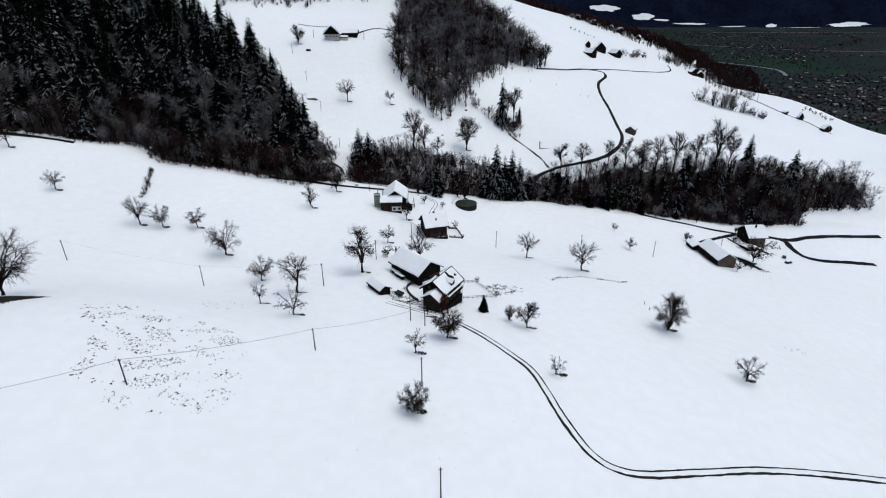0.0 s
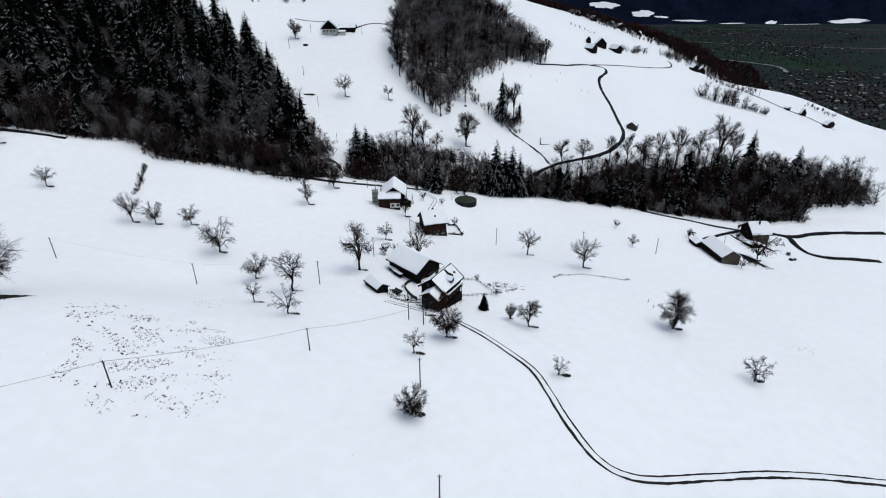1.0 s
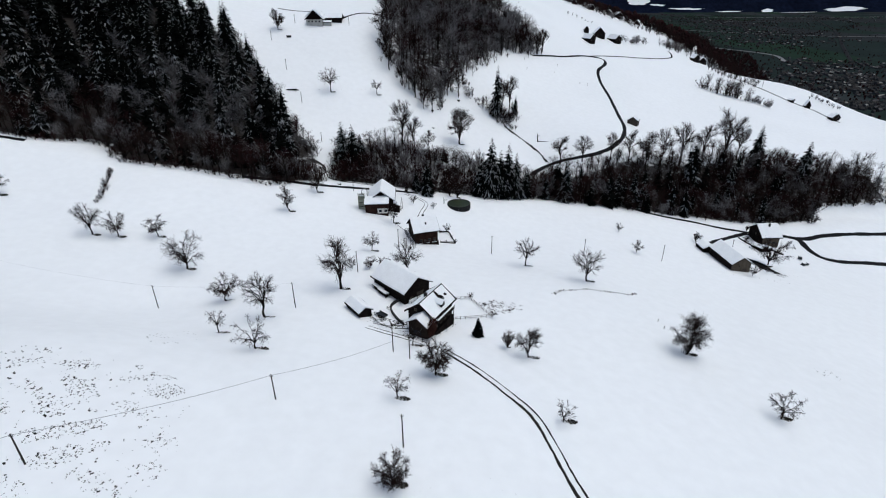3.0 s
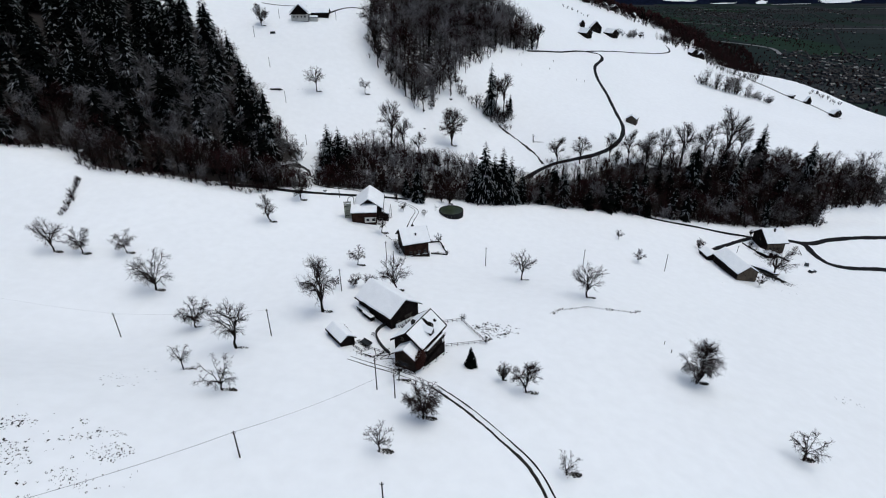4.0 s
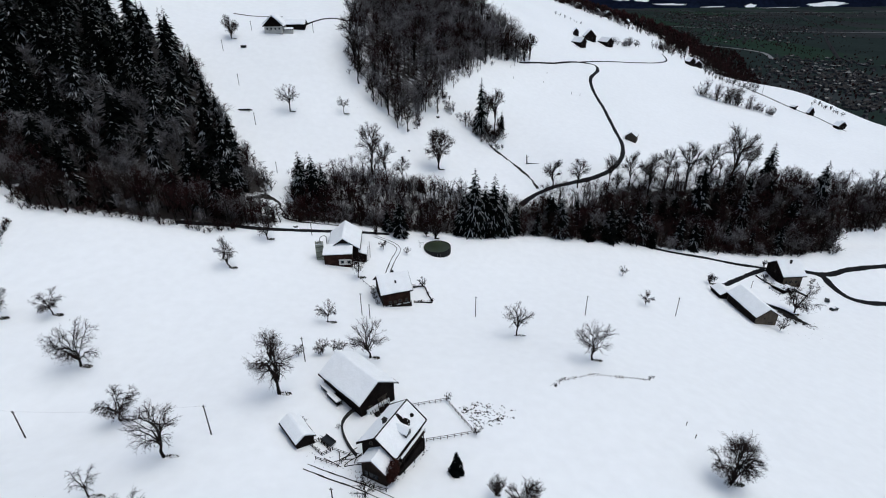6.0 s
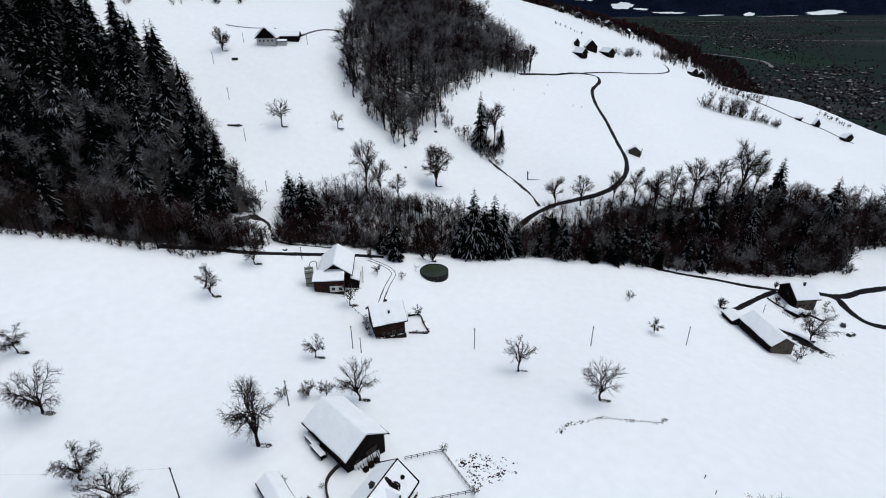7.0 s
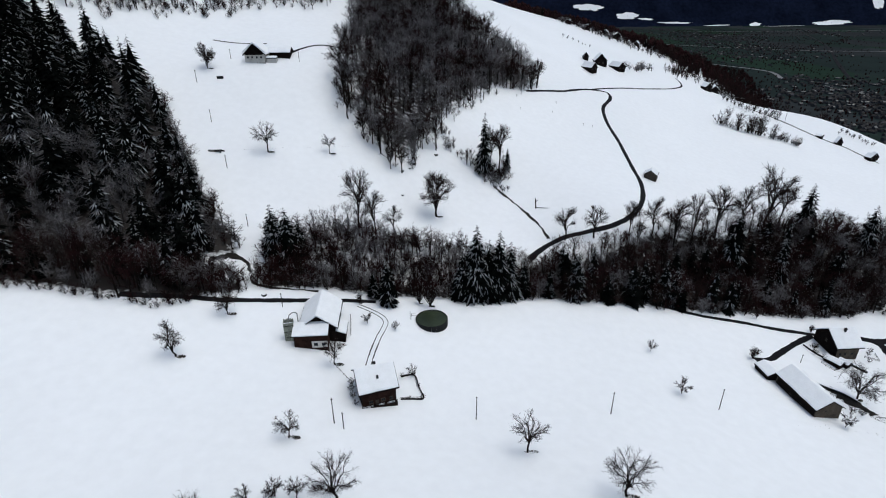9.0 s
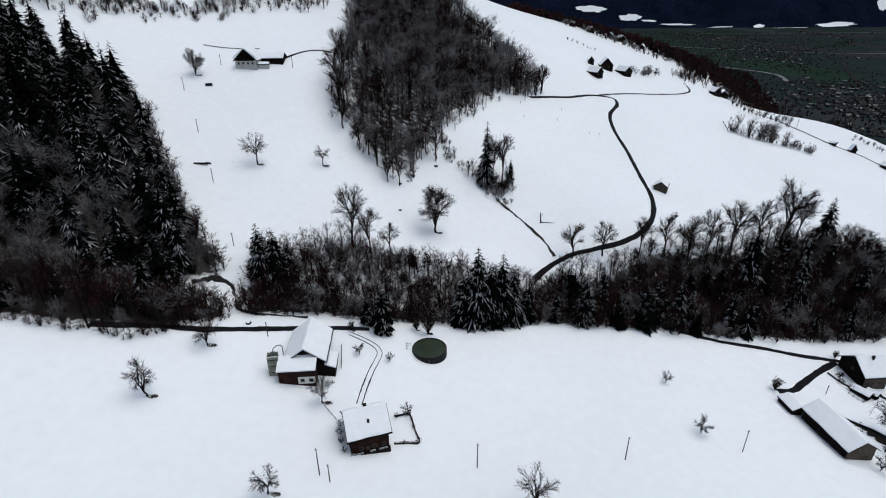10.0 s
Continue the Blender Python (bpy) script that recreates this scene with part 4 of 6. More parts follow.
# ---------------------------------------------------------------- the main farm
barn_z = float(height(-15, 127)) - 0.3
hay_barn = gabled("hay_barn", "large dark timber barn with a snow-covered gable roof", -17.5, 136.0, 134.5, 17.5, 12.4, 4.9, 8.3, over=0.9, z=barn_z,
       windows=[("-x", 2.4, 1.2, 1.0, 0.9), ("-y", -3, 1.3, 1.1, 0.8)], door=("-x", -1.4, 3.0, 2.8), category="barn")
AX, AY = 0.486, 0.874
house = gabled("farmhouse", "old timber farmhouse with a snow-covered roof", -7.0, 114.3, 60.9, 12.6, 9.8, 5.6, 8.6, over=0.8, z=30.3, snow=0.3,
               windows=[("-y", -3.6, 1.2, 1.1, 1.2), ("-y", -1.2, 1.2, 1.1, 1.2), ("-y", 1.4, 1.2, 1.1, 1.2), ("-y", 3.8, 1.2, 1.1, 1.2), ("-y", -2.4, 3.7, 1.0, 1.1), ("-y", 0.4, 3.7, 1.0, 1.1), ("-y", 3.0, 3.7, 1.0, 1.1),
                        ("-x", 1.6, 5.9, 0.8, 0.9), ("+x", 0.0, 5.2, 1.0, 1.1), ("+x", -2.0, 2.0, 1.1, 1.2), ("+x", 2.0, 2.0, 1.1, 1.2)],
               chimney=(-1.2, 0.9, 0.9), base=3.0)


def front_wing(parent):
    """The farmhouse's lower front wing, with its bare patch of roof tiles, dormer and balcony."""
    zr, ze, x0, x1, yc, hw = 6.3, 4.4, -9.0, -4.6, -1.2, 3.0
    bm = bmesh.new()
    prism(bm, [(x0, yc - hw, -3), (x0, yc + hw, -3), (x0, yc + hw, ze), (x0, yc, zr), (x0, yc - hw, ze)], (x1 - x0, 0, 0))
    wing = part("front_wing", bm, BROWN_TIMBER, parent, "weathered boarded front wing")
    k = (zr - ze) / hw
    for s in (-1, 1):
        bm = bmesh.new()
        lo = (yc + s * (hw + 0.6), ze - k * 0.6)
        prism(bm, [(x0 - 0.7, yc, zr), (x0 - 0.7, *lo), (x0 - 0.7, lo[0], lo[1] + 0.2), (x0 - 0.7, yc, zr + 0.2)], (x1 - x0 + 1.2, 0, 0))
        part("wing_roof", bm, TILES, wing, "red-brown roof tiles")
        bm = bmesh.new()
        end = x0 - 0.6
        prism(bm, [(end, yc, zr + 0.2), (end, lo[0] - s * 0.1, lo[1] + 0.25), (end, lo[0] - s * 0.1, lo[1] + 0.5), (end, yc, zr + 0.5)], (x1 + 0.4 - end, 0, 0))
        part("wing_snow", bm, ROOF_SNOW, wing)
    bm = bmesh.new()
    block(bm, x0 - 0.02, yc, 1.0, 0.1, 2.2, 1.2), block(bm, x0 - 0.02, yc + 1.9, 1.0, 0.1, 0.9, 1.2)
    part("window", bm, GLASS, wing, "dark small-paned window")
    kk = (8.6 - 5.6) / 4.1
    # creeper that climbs the corner of the wing to the eaves
    rng = random.Random(4)
    bm = bmesh.new()
    for i in range(1700):
        a, b, q = rng.uniform(0, 6.283), rng.uniform(-1, 1), rng.random() ** 0.4
        g = math.sqrt(1 - b * b) * q
        px, py, pz = -7.5 + 2.2 * g * math.cos(a), -4.95 + 0.9 * g * math.sin(a), 3.7 + 3.1 * b * q
        d, w = rng.uniform(0.10, 0.24), rng.uniform(0, 6.283)
        vs = [bm.verts.new((px + d * math.cos(w + j * 2.09), py + d * rng.uniform(-0.8, 0.8), pz + d * math.sin(w + j * 2.09))) for j in range(3)]
        bm.faces.new(vs)
    part("creeper", bm, CREEPER, parent, "dark red-brown leafless creeper on the corner")
    # dormer
    bm = bmesh.new()
    prism(bm, [(-0.9, -4.2, 6.2), (0.9, -4.2, 6.2), (0.9, -4.2, 7.4), (0, -4.2, 8.1), (-0.9, -4.2, 7.4)], (0, 3.2, 0))
    dorm = part("dormer", bm, DARK_TIMBER, parent, "dark dormer")
    for s in (-1, 1):
        bm = bmesh.new()
        prism(bm, [(0, -4.5, 8.15), (s * 1.2, -4.5, 7.2), (s * 1.2, -4.5, 7.55), (0, -4.5, 8.5)], (0, 3.4, 0))
        part("dormer_snow", bm, ROOF_SNOW, dorm)
    bm = bmesh.new()
    block(bm, 0, -4.23, 6.5, 1.0, 0.06, 0.9)
    part("pane", bm, GLASS, dorm)
    # balcony along the side that faces the garden
    bm = bmesh.new()
    block(bm, 0.4, -4.7, 2.9, 9.5, 1.1, 0.12)
    bal = part("balcony", bm, DARK_TIMBER, parent, "dark wooden balcony")
    for i in range(14):
        bm = bmesh.new()
        block(bm, -4.2 + 9.3 * i / 13, -5.2, 3.02, 0.12, 0.05, 0.85)
        part("baluster", bm, GREY_TIMBER, bal)
    bm = bmesh.new()
    block(bm, 0.4, -5.2, 3.87, 9.5, 0.1, 0.09)
    part("handrail", bm, GREY_TIMBER, bal)
    bm = bmesh.new()
    block(bm, 0.4, -4.5, -3.0, 10.5, 0.4, 3.3)
    part("plinth", bm, DARK_TIMBER, parent, "dark boarded cellar wall")
    bm = bmesh.new()
    block(bm, 0.4, -4.95, 3.97, 9.4, 0.55, 0.16, 0.05)
    part("rail_snow", bm, ROOF_SNOW, bal, "strip of snow along the balcony")
    for px in (-3.6, 0.4, 4.4):
        bm = bmesh.new()
        block(bm, px, -5.15, -2.5, 0.16, 0.16, 5.4)
        part("post", bm, DARK_TIMBER, bal)
    # boards that stand clear of the snow along the ridge and the gable edges
    bm = bmesh.new()
    block(bm, 0, 0, 8.8, 12.9, 0.24, 0.46)
    part("ridge_board", bm, DARK_TIMBER, parent, "dark bare ridge above the snow")
    for end in (-6.36, 6.3):
        for s in (-1, 1):
            bm = bmesh.new()
            prism(bm, [(end, 0, 8.75), (end, s * 4.95, 8.75 - kk * 4.95), (end, s * 4.95, 9.22 - kk * 4.95), (end, 0, 9.22)], (0.14, 0, 0))
            part("verge_board", bm, DARK_TIMBER, parent)


front_wing(house)


def thawed(parent, spots, ridge, k, seed):
    """Dark clumps where the snow has slid off a roof slope or climbers stand through it. spots: x, y, half sizes."""
    rng = random.Random(seed)
    for x, y, rx, ry in spots:
        bm = bmesh.new()
        for _ in range(70):
            a, r = rng.uniform(0, 6.283), math.sqrt(rng.random())
            px, py, d = x + rx * r * math.cos(a), y + ry * r * math.sin(a), rng.uniform(0.15, 0.42)
            pz = ridge - k * abs(py) + 0.58
            b = rng.uniform(0, 6.283)
            vs = [bm.verts.new((px + d * math.cos(b + j * 2.1), py + d * math.sin(b + j * 2.1), pz)) for j in range(3)] + [bm.verts.new((px, py, pz + rng.uniform(0.15, 0.45)))]
            for j in range(3):
                bm.faces.new((vs[j], vs[(j + 1) % 3], vs[3]))
        part("climber", bm, BARK, parent, "dark climbing plant on the roof")


def barn_front(parent):
    """The earth ramp before the barn's gable and the planks that lean on it."""
    bm = bmesh.new()
    prism(bm, [(-7.9, -3.2, -0.6), (-7.9, 3.6, -0.6), (-7.9, 3.6, 1.5), (-7.9, -3.2, 1.1)], (-0.5, 0, 0))
    part("snow_bank", bm, ROOF_SNOW, parent, "snow heaped against the gable")
    rng = random.Random(12)
    for i in range(9):
        y = -2.8 + 0.7 * i
        bm = bmesh.new()
        rod(bm, (-8.5 - rng.uniform(0.2, 0.9), y, -0.4), (-7.95, y + rng.uniform(-0.5, 0.5), rng.uniform(1.6, 2.8)), 0.09, sides=5)
        part("leaning_plank", bm, DARK_TIMBER, parent)
    for i in range(3):
        bm = bmesh.new()
        block(bm, -9.3 - 0.2 * i, -1.6 + 1.7 * i, -0.4, 1.0, 1.2, 1.1 + 0.2 * (i % 2), 0.06)
        part("crate", bm, DARK_TIMBER, parent, "dark crate by the gable")


barn_front(hay_barn)
thawed(house, ((1.5, -1.0, 0.4, 0.7), (2.0, -2.5, 0.75, 0.8), (1.5, -1.8, 0.4, 0.6), (4.2, -2.4, 0.35, 0.25)), 8.6, 0.73, 5)
gabled("wood_shed", "small dark open shed under deep snow", -28.8, 118.2, 128, 8.8, 4.9, 2.0, 3.2, over=0.4, snow=0.35, category="shed", base=1.2)
for k, (sx, sy, sw) in enumerate(((-25.0, 134.6, 4.4), (-23.0, 131.6, 4.2))):
    e = thing("wood_rack", "low covered log rack with snow on top", "log rack", sx, sy, 132, "log racks by the barn")
    bm = bmesh.new()
    for i in range(int(sw / 0.32)):
        for j in range(4):
            rod(bm, (-sw / 2 + 0.2 + i * 0.32, -0.5, 0.2 + j * 0.27), (-sw / 2 + 0.2 + i * 0.32, 0.5, 0.2 + j * 0.27), 0.14, sides=6)
    part("logs", bm, DARK_TIMBER, e, "stacked split logs")
    bm = bmesh.new()
    prism(bm, [(-sw / 2 - 0.3, -0.9, 1.2), (sw / 2 + 0.3, -0.9, 1.2), (sw / 2 + 0.3, 0.9, 1.5), (-sw / 2 - 0.3, 0.9, 1.5)], (0, 0, 0.1))
    part("cover", bm, DARK_TIMBER, e)
    bm = bmesh.new()
    prism(bm, [(-sw / 2 - 0.2, -0.6, 1.36), (sw / 2 + 0.2, -0.6, 1.36), (sw / 2 + 0.2, 0.85, 1.6), (-sw / 2 - 0.2, 0.85, 1.6)], (0, 0, 0.22))
    part("snow_cap", bm, ROOF_SNOW, e)
    for px in (-sw / 2, sw / 2):
        for py in (-0.7, 0.7):
            bm = bmesh.new()
            block(bm, px, py, -0.3, 0.12, 0.12, 1.65)
            part("post", bm, DARK_TIMBER, e)


def low_wall(name, label, points, thick=0.45, high=0.9, mat=None, snow=False):
    """A low wall along plan points, stepping with the ground."""
    e = thing(name, label, "wall", *points[0])
    ox, oy, oz = e.matrix_world.translation
    c, s = along(points, 0.8)
    for nm, m, z0, z1, t in (("masonry", mat or STONE, -0.4, high, thick),) + ((("snow_cap", ROOF_SNOW, high, high + 0.2, thick * 0.9),) if snow else ()):
        bm = bmesh.new()
        rings = []
        for p, q in zip(c, s):
            g = float(height(*p)) - oz
            a, b = p + q * t / 2, p - q * t / 2
            rings.append([bm.verts.new(v) for v in ((a[0] - ox, a[1] - oy, g + z0), (a[0] - ox, a[1] - oy, g + z1), (b[0] - ox, b[1] - oy, g + z1), (b[0] - ox, b[1] - oy, g + z0))])
        for u, v in zip(rings, rings[1:]):
            for i in range(4):
                bm.faces.new((u[i], u[(i + 1) % 4], v[(i + 1) % 4], v[i]))
        bm.faces.new(rings[0]), bm.faces.new(rings[-1][::-1])
        part(nm, bm, m, e)
    return e


low_wall("courtyard_wall", "curved dark stone wall round the farmyard", [(-17.0, 129.2), (-18.6, 127.4), (-19.8, 123.8), (-19.0, 119.9), (-16.9, 115.7), (-15.1, 113.3)], 0.42, 0.9)
fence("garden_fence", "weathered post-and-rail fence round the garden", [(-3.5, 131.7), (5.1, 134.6), (11.6, 122.4), (0.2, 119.4)], 1.6, 1.15, 2)
fence("pen_fence", "dark rails of a pen beside the shed", [(-25.6, 115.6), (-22.4, 112.6), (-20.8, 114.2), (-24.0, 117.2), (-25.6, 115.6)], 1.2, 1.0, 3, mat=DARK_TIMBER)
fence("pen_fence", "dark rails of a pen along the yard", [(-23.4, 111.2), (-18.5, 109.4), (-16.5, 113.2), (-20.5, 114.6)], 1.3, 1.0, 2, mat=DARK_TIMBER)
fence("roadside_rail", "low dark rail beside the farm track", [(-12.8, 104.6), (-10.2, 103.7), (-7.6, 102.9)], 1.1, 1.0, 2, mat=DARK_TIMBER)


def trailer(x, y, yaw):
    e = thing("farm_trailer", "dark flat farm trailer parked in the yard", "trailer", x, y, yaw)
    bm = bmesh.new()
    block(bm, 0, 0, 0.7, 3.4, 1.7, 0.16), block(bm, 0, 0.8, 0.86, 3.4, 0.08, 0.4), block(bm, 0, -0.8, 0.86, 3.4, 0.08, 0.4), block(bm, -1.66, 0, 0.86, 0.08, 1.6, 0.4)
    part("bed", bm, DARK_PAINT, e)
    bm = bmesh.new()
    rod(bm, (1.7, 0, 0.72), (3.0, 0, 0.5), 0.06)
    part("drawbar", bm, METAL, e)
    for wx in (-0.6, 0.4):
        for wy in (-0.85, 0.85):
            bm = bmesh.new()
            rod(bm, (wx, wy - 0.1, 0.36), (wx, wy + 0.1, 0.36), 0.36, sides=16)
            wheel = part("wheel", bm, RUBBER, e)
            bm = bmesh.new()
            rod(bm, (wx, wy - 0.12, 0.36), (wx, wy + 0.12, 0.36), 0.18, sides=10)
            part("rim", bm, METAL, wheel)
    return e


trailer(-21.8, 116.8, 140)

# ---------------------------------------------------------------- the chalet, the big barn and the tank
chalet = gabled("chalet", "dark brown wooden chalet with snow on its roof", -13.2, 196.0, 18.5, 12.0, 12.4, 6.0, 10.0, over=0.9, z=18.0, snow=0.4, wall=RED_TIMBER, gable=BROWN_TIMBER,
                windows=[("-y", -2.4, 1.1, 1.2, 1.1), ("-y", 1.2, 1.1, 1.2, 1.1), ("-y", 3.6, 1.1, 1.0, 1.1), ("+x", 1.5, 1.2, 1.0, 1.1), ("-x", 0.5, 3.9, 1.0, 1.0), ("-x", -2.2, 1.2, 1.0, 1.0)],
                door=("-y", -0.6, 1.0, 2.05), chimney=(0.2, 0.5, 0.9), base=3.0)
bm = bmesh.new()
block(bm, 0, -5.7, -2.6, 10.6, 0.9, 2.9)
terrace = part("terrace", bm, BROWN_TIMBER, chalet, "boarded terrace under the eaves")
for i in range(9):
    bm = bmesh.new()
    block(bm, -5.2 + 10.4 * i / 8, -6.1, 0.3, 0.1, 0.1, 0.9)
    part("baluster", bm, DARK_TIMBER, terrace)
bm = bmesh.new()
block(bm, 0, -6.1, 1.2, 10.6, 0.12, 0.1), block(bm, 0, -6.1, 0.7, 10.6, 0.06, 0.12)
part("handrail", bm, DARK_TIMBER, terrace)
bm = bmesh.new()
block(bm, 0.3, -3.2, 7.6, 0.6, 0.6, 1.4)
part("vent_pipe", bm, DARK_PAINT, chalet, "small dark roof vent")
low_wall("garden_kerb", "low dark wall round the chalet's garden", [(-6.2, 205.0), (-2.1, 206.4), (-0.4, 201.2), (1.1, 196.3), (-2.2, 195.4), (-5.6, 194.6)], 0.26, 0.5)
for u, w in ((-3.2, 2.6), (0.6, 1.6), (3.4, 2.2)):
    bm = bmesh.new()
    block(bm, u, -5.8, 0.42, w, 0.5, 0.22, 0.06)
    part("bench_snow", bm, ROOF_SNOW, terrace, "snow lying on the terrace bench")
fence("chalet_fence", "low dark fence round the chalet's garden", [(-6.2, 205.0), (-2.1, 206.4), (1.1, 196.3), (-5.6, 194.6)], 1.8, 0.9, 2, mat=DARK_TIMBER)

big = gabled("cattle_barn", "large dark barn with a lean-to and snowy roof", -34.4, 224.6, 94, 17.5, 13.2, 5.6, 9.7, over=1.0, z=22.6, snow=0.45, category="barn", base=2.5, windows=[("-y", -4, 2.0, 1.2, 1.0), ("-y", 2, 2.0, 1.2, 1.0)])
low = lean_to(big, -12.4, -7.7, -3.4, 7.2, 5.3, 7.0, RED_TIMBER, 2.5, high="x1")
bm = bmesh.new()
block(bm, -12.45, -0.9, 0.6, 0.14, 5.0, 2.4)
milk = part("white_wall", bm, PLASTER, low, "whitewashed wall with two windows")
for q in (-2.2, 0.3):
    bm = bmesh.new()
    block(bm, -12.54, q, 1.3, 0.08, 1.2, 1.1)
    part("pane", bm, GLASS, milk, "dark window")
lean_to(big, -7.6, -1.0, -8.6, -5.7, 2.2, 3.4, DARK_TIMBER, 2.5, name="side_shed", high="y1")
e = thing("feed_bin", "tall open grey-green plank bin beside the barn", "feed bin", -42.9, 215.6, 12)
for side, wide, deep in ((0, 3.0, 2.6), (1, 2.6, 3.0), (2, 3.0, 2.6), (3, 2.6, 3.0)):
    n = 9
    for i in range(n):
        u = -wide / 2 + wide * (i + 0.5) / n
        v = -deep / 2 if side in (0, 3) else deep / 2
        bm = bmesh.new()
        tall = 6.6 + 0.18 * ((i * 7 + side) % 3)
        if side % 2 == 0:
            block(bm, u, v, -1.2, wide / n - 0.03, 0.12, tall + 1.2)
        else:
            block(bm, v, u, -1.2, 0.12, wide / n - 0.03, tall + 1.2)
        part("plank", bm, BIN_BOARD, e)
for z in (1.2, 3.4, 5.6):
    for v in (-1.42, 1.42):
        bm = bmesh.new()
        block(bm, 0, v, z, 3.1, 0.12, 0.16)
        part("band", bm, DARK_TIMBER, e)
bm = bmesh.new()
block(bm, 0, 0, 4.2, 2.7, 2.3, 0.2)
part("fill", bm, SOIL, e, "dark fodder inside")
bm = bmesh.new()
block(bm, 0, -1.3, 6.78, 2.9, 0.3, 0.14, 0.04)
part("snow_cap", bm, ROOF_SNOW, e)
e = thing("filling_pipe", "bent grey filling pipe over the feed bin", "pipe", -40.3, 217.6)
bm = bmesh.new()
pts = [(0, 0, -0.5), (0, 0, 8.6), (-0.4, -0.4, 9.4), (-1.2, -1.2, 9.7), (-2.0, -2.0, 9.3), (-2.4, -2.4, 7.6)]
for p, q in zip(pts, pts[1:]):
    rod(bm, p, q, 0.16)
part("pipe", bm, METAL, e)


def tank(x, y, r, high):
    """A round open slurry tank."""
    e = thing("slurry_tank", "round dark concrete tank full of green water", "tank", x, y, z=float(height(x, y)) - 0.55)
    n = 48
    for i in range(24):
        bm = bmesh.new()
        a0, a1 = 2 * math.pi * i / 24, 2 * math.pi * (i + 1) / 24 - 0.012
        prism(bm, [(r * math.cos(a0), r * math.sin(a0), -2.5), (r * math.cos(a1), r * math.sin(a1), -2.5), ((r - 0.22) * math.cos(a1), (r - 0.22) * math.sin(a1), -2.5), ((r - 0.22) * math.cos(a0), (r - 0.22) * math.sin(a0), -2.5)], (0, 0, high + 2.5))
        part("wall_panel", bm, RUBBER, e)
    bm = bmesh.new()
    rod(bm, (0, 0, high - 0.8), (0, 0, high - 0.32), r - 0.24, sides=n)
    part("water", bm, SLURRY, e, "still green water")
    return e


tank(3.2, 235.0, 5.9, 2.1)
e = thing("tank_ladder", "thin metal frame and pipe beside the tank", "ladder", -4.6, 234.4)
bm = bmesh.new()
rod(bm, (0, 0, -0.4), (0, 0, 3.6), 0.07), rod(bm, (0.5, 0.1, -0.4), (0.5, 0.1, 2.6), 0.06), rod(bm, (0, 0, 2.4), (2.0, 0.2, 2.4), 0.06), rod(bm, (0, 0, 1.7), (2.0, 0.2, 1.7), 0.06)
part("pipework", bm, METAL, e)

# ---------------------------------------------------------------- the farm by the loop road
gabled("long_barn", "long low timber barn with snow on its roof", 137.6, 218.3, 96, 20.5, 11.0, 5.3, 8.4, wall=DARK_TIMBER, gable=TAN_TIMBER, over=0.7, z=-6.9, category="barn", base=3.5,
       windows=[("-x", 1.0, 3.6, 0.9, 0.8), ("+y", -3, 1.3, 1.2, 0.8), ("+y", 2, 1.3, 1.2, 0.8)], door=("-x", -2.2, 2.4, 2.3))
gabled("barn_annex", "low snow-roofed annex of the long barn", 131.6, 232.0, 96, 8.0, 7.0, 3.0, 4.2, over=0.4, z=-6.4, category="shed", base=2.5)
gabled("road_farmhouse", "farmhouse with a wide snowy roof and a dark gable", 177.2, 258.2, 4, 12.2, 15.0, 6.0, 10.6, wall=TAN_TIMBER, gable=DARK_TIMBER, over=1.1, z=-13.6, base=3.0,
       windows=[("-y", -3, 1.4, 1.2, 1.2), ("-y", -0.8, 1.4, 1.2, 1.2), ("-y", 2.2, 1.4, 1.2, 1.2), ("-x", 0, 4.5, 1.0, 1.1)], chimney=(0.4, -1.6, 0.8), door=("-y", 3.9, 1.0, 2.05))
gabled("garden_shed", "small open shed with snow on its roof", 169.2, 247.2, 120, 7.0, 4.4, 1.9, 2.8, over=0.4, snow=0.3, category="shed", base=1.2)
low_wall("barn_wall", "dark snow-topped wall behind the long barn", [(147.5, 232.5), (150.6, 229.3), (154.0, 227.0), (156.8, 225.0), (159.5, 221.0)], 0.6, 1.1, snow=True)
gabled("tool_shed", "small dark shed under snow beside the drive", 173.6, 247.0, 118, 4.6, 3.4, 1.8, 2.6, over=0.35, snow=0.3, category="shed", base=1.2)
low_wall("garden_wall", "low dark wall between garden and drive", [(163.2, 258.2), (165.5, 253.0), (168.6, 250.4), (171.5, 251.6)], 0.4, 0.8, snow=True)
low_wall("yard_wall", "dark snow-topped wall of the farmyard", [(174.5, 250.6), (178, 246.5), (181, 243)], 0.5, 1.0, snow=True)
fence("yard_fence", "dark fence rails in the farmyard", [(163.5, 246.5), (166.0, 242.0), (169.5, 243.8)], 1.5, 1.0, 2, mat=DARK_TIMBER)
fence("yard_fence", "dark fence rails beside the drive", [(188, 254), (193, 252), (194.5, 256.5)], 1.5, 1.0, 2, mat=DARK_TIMBER)


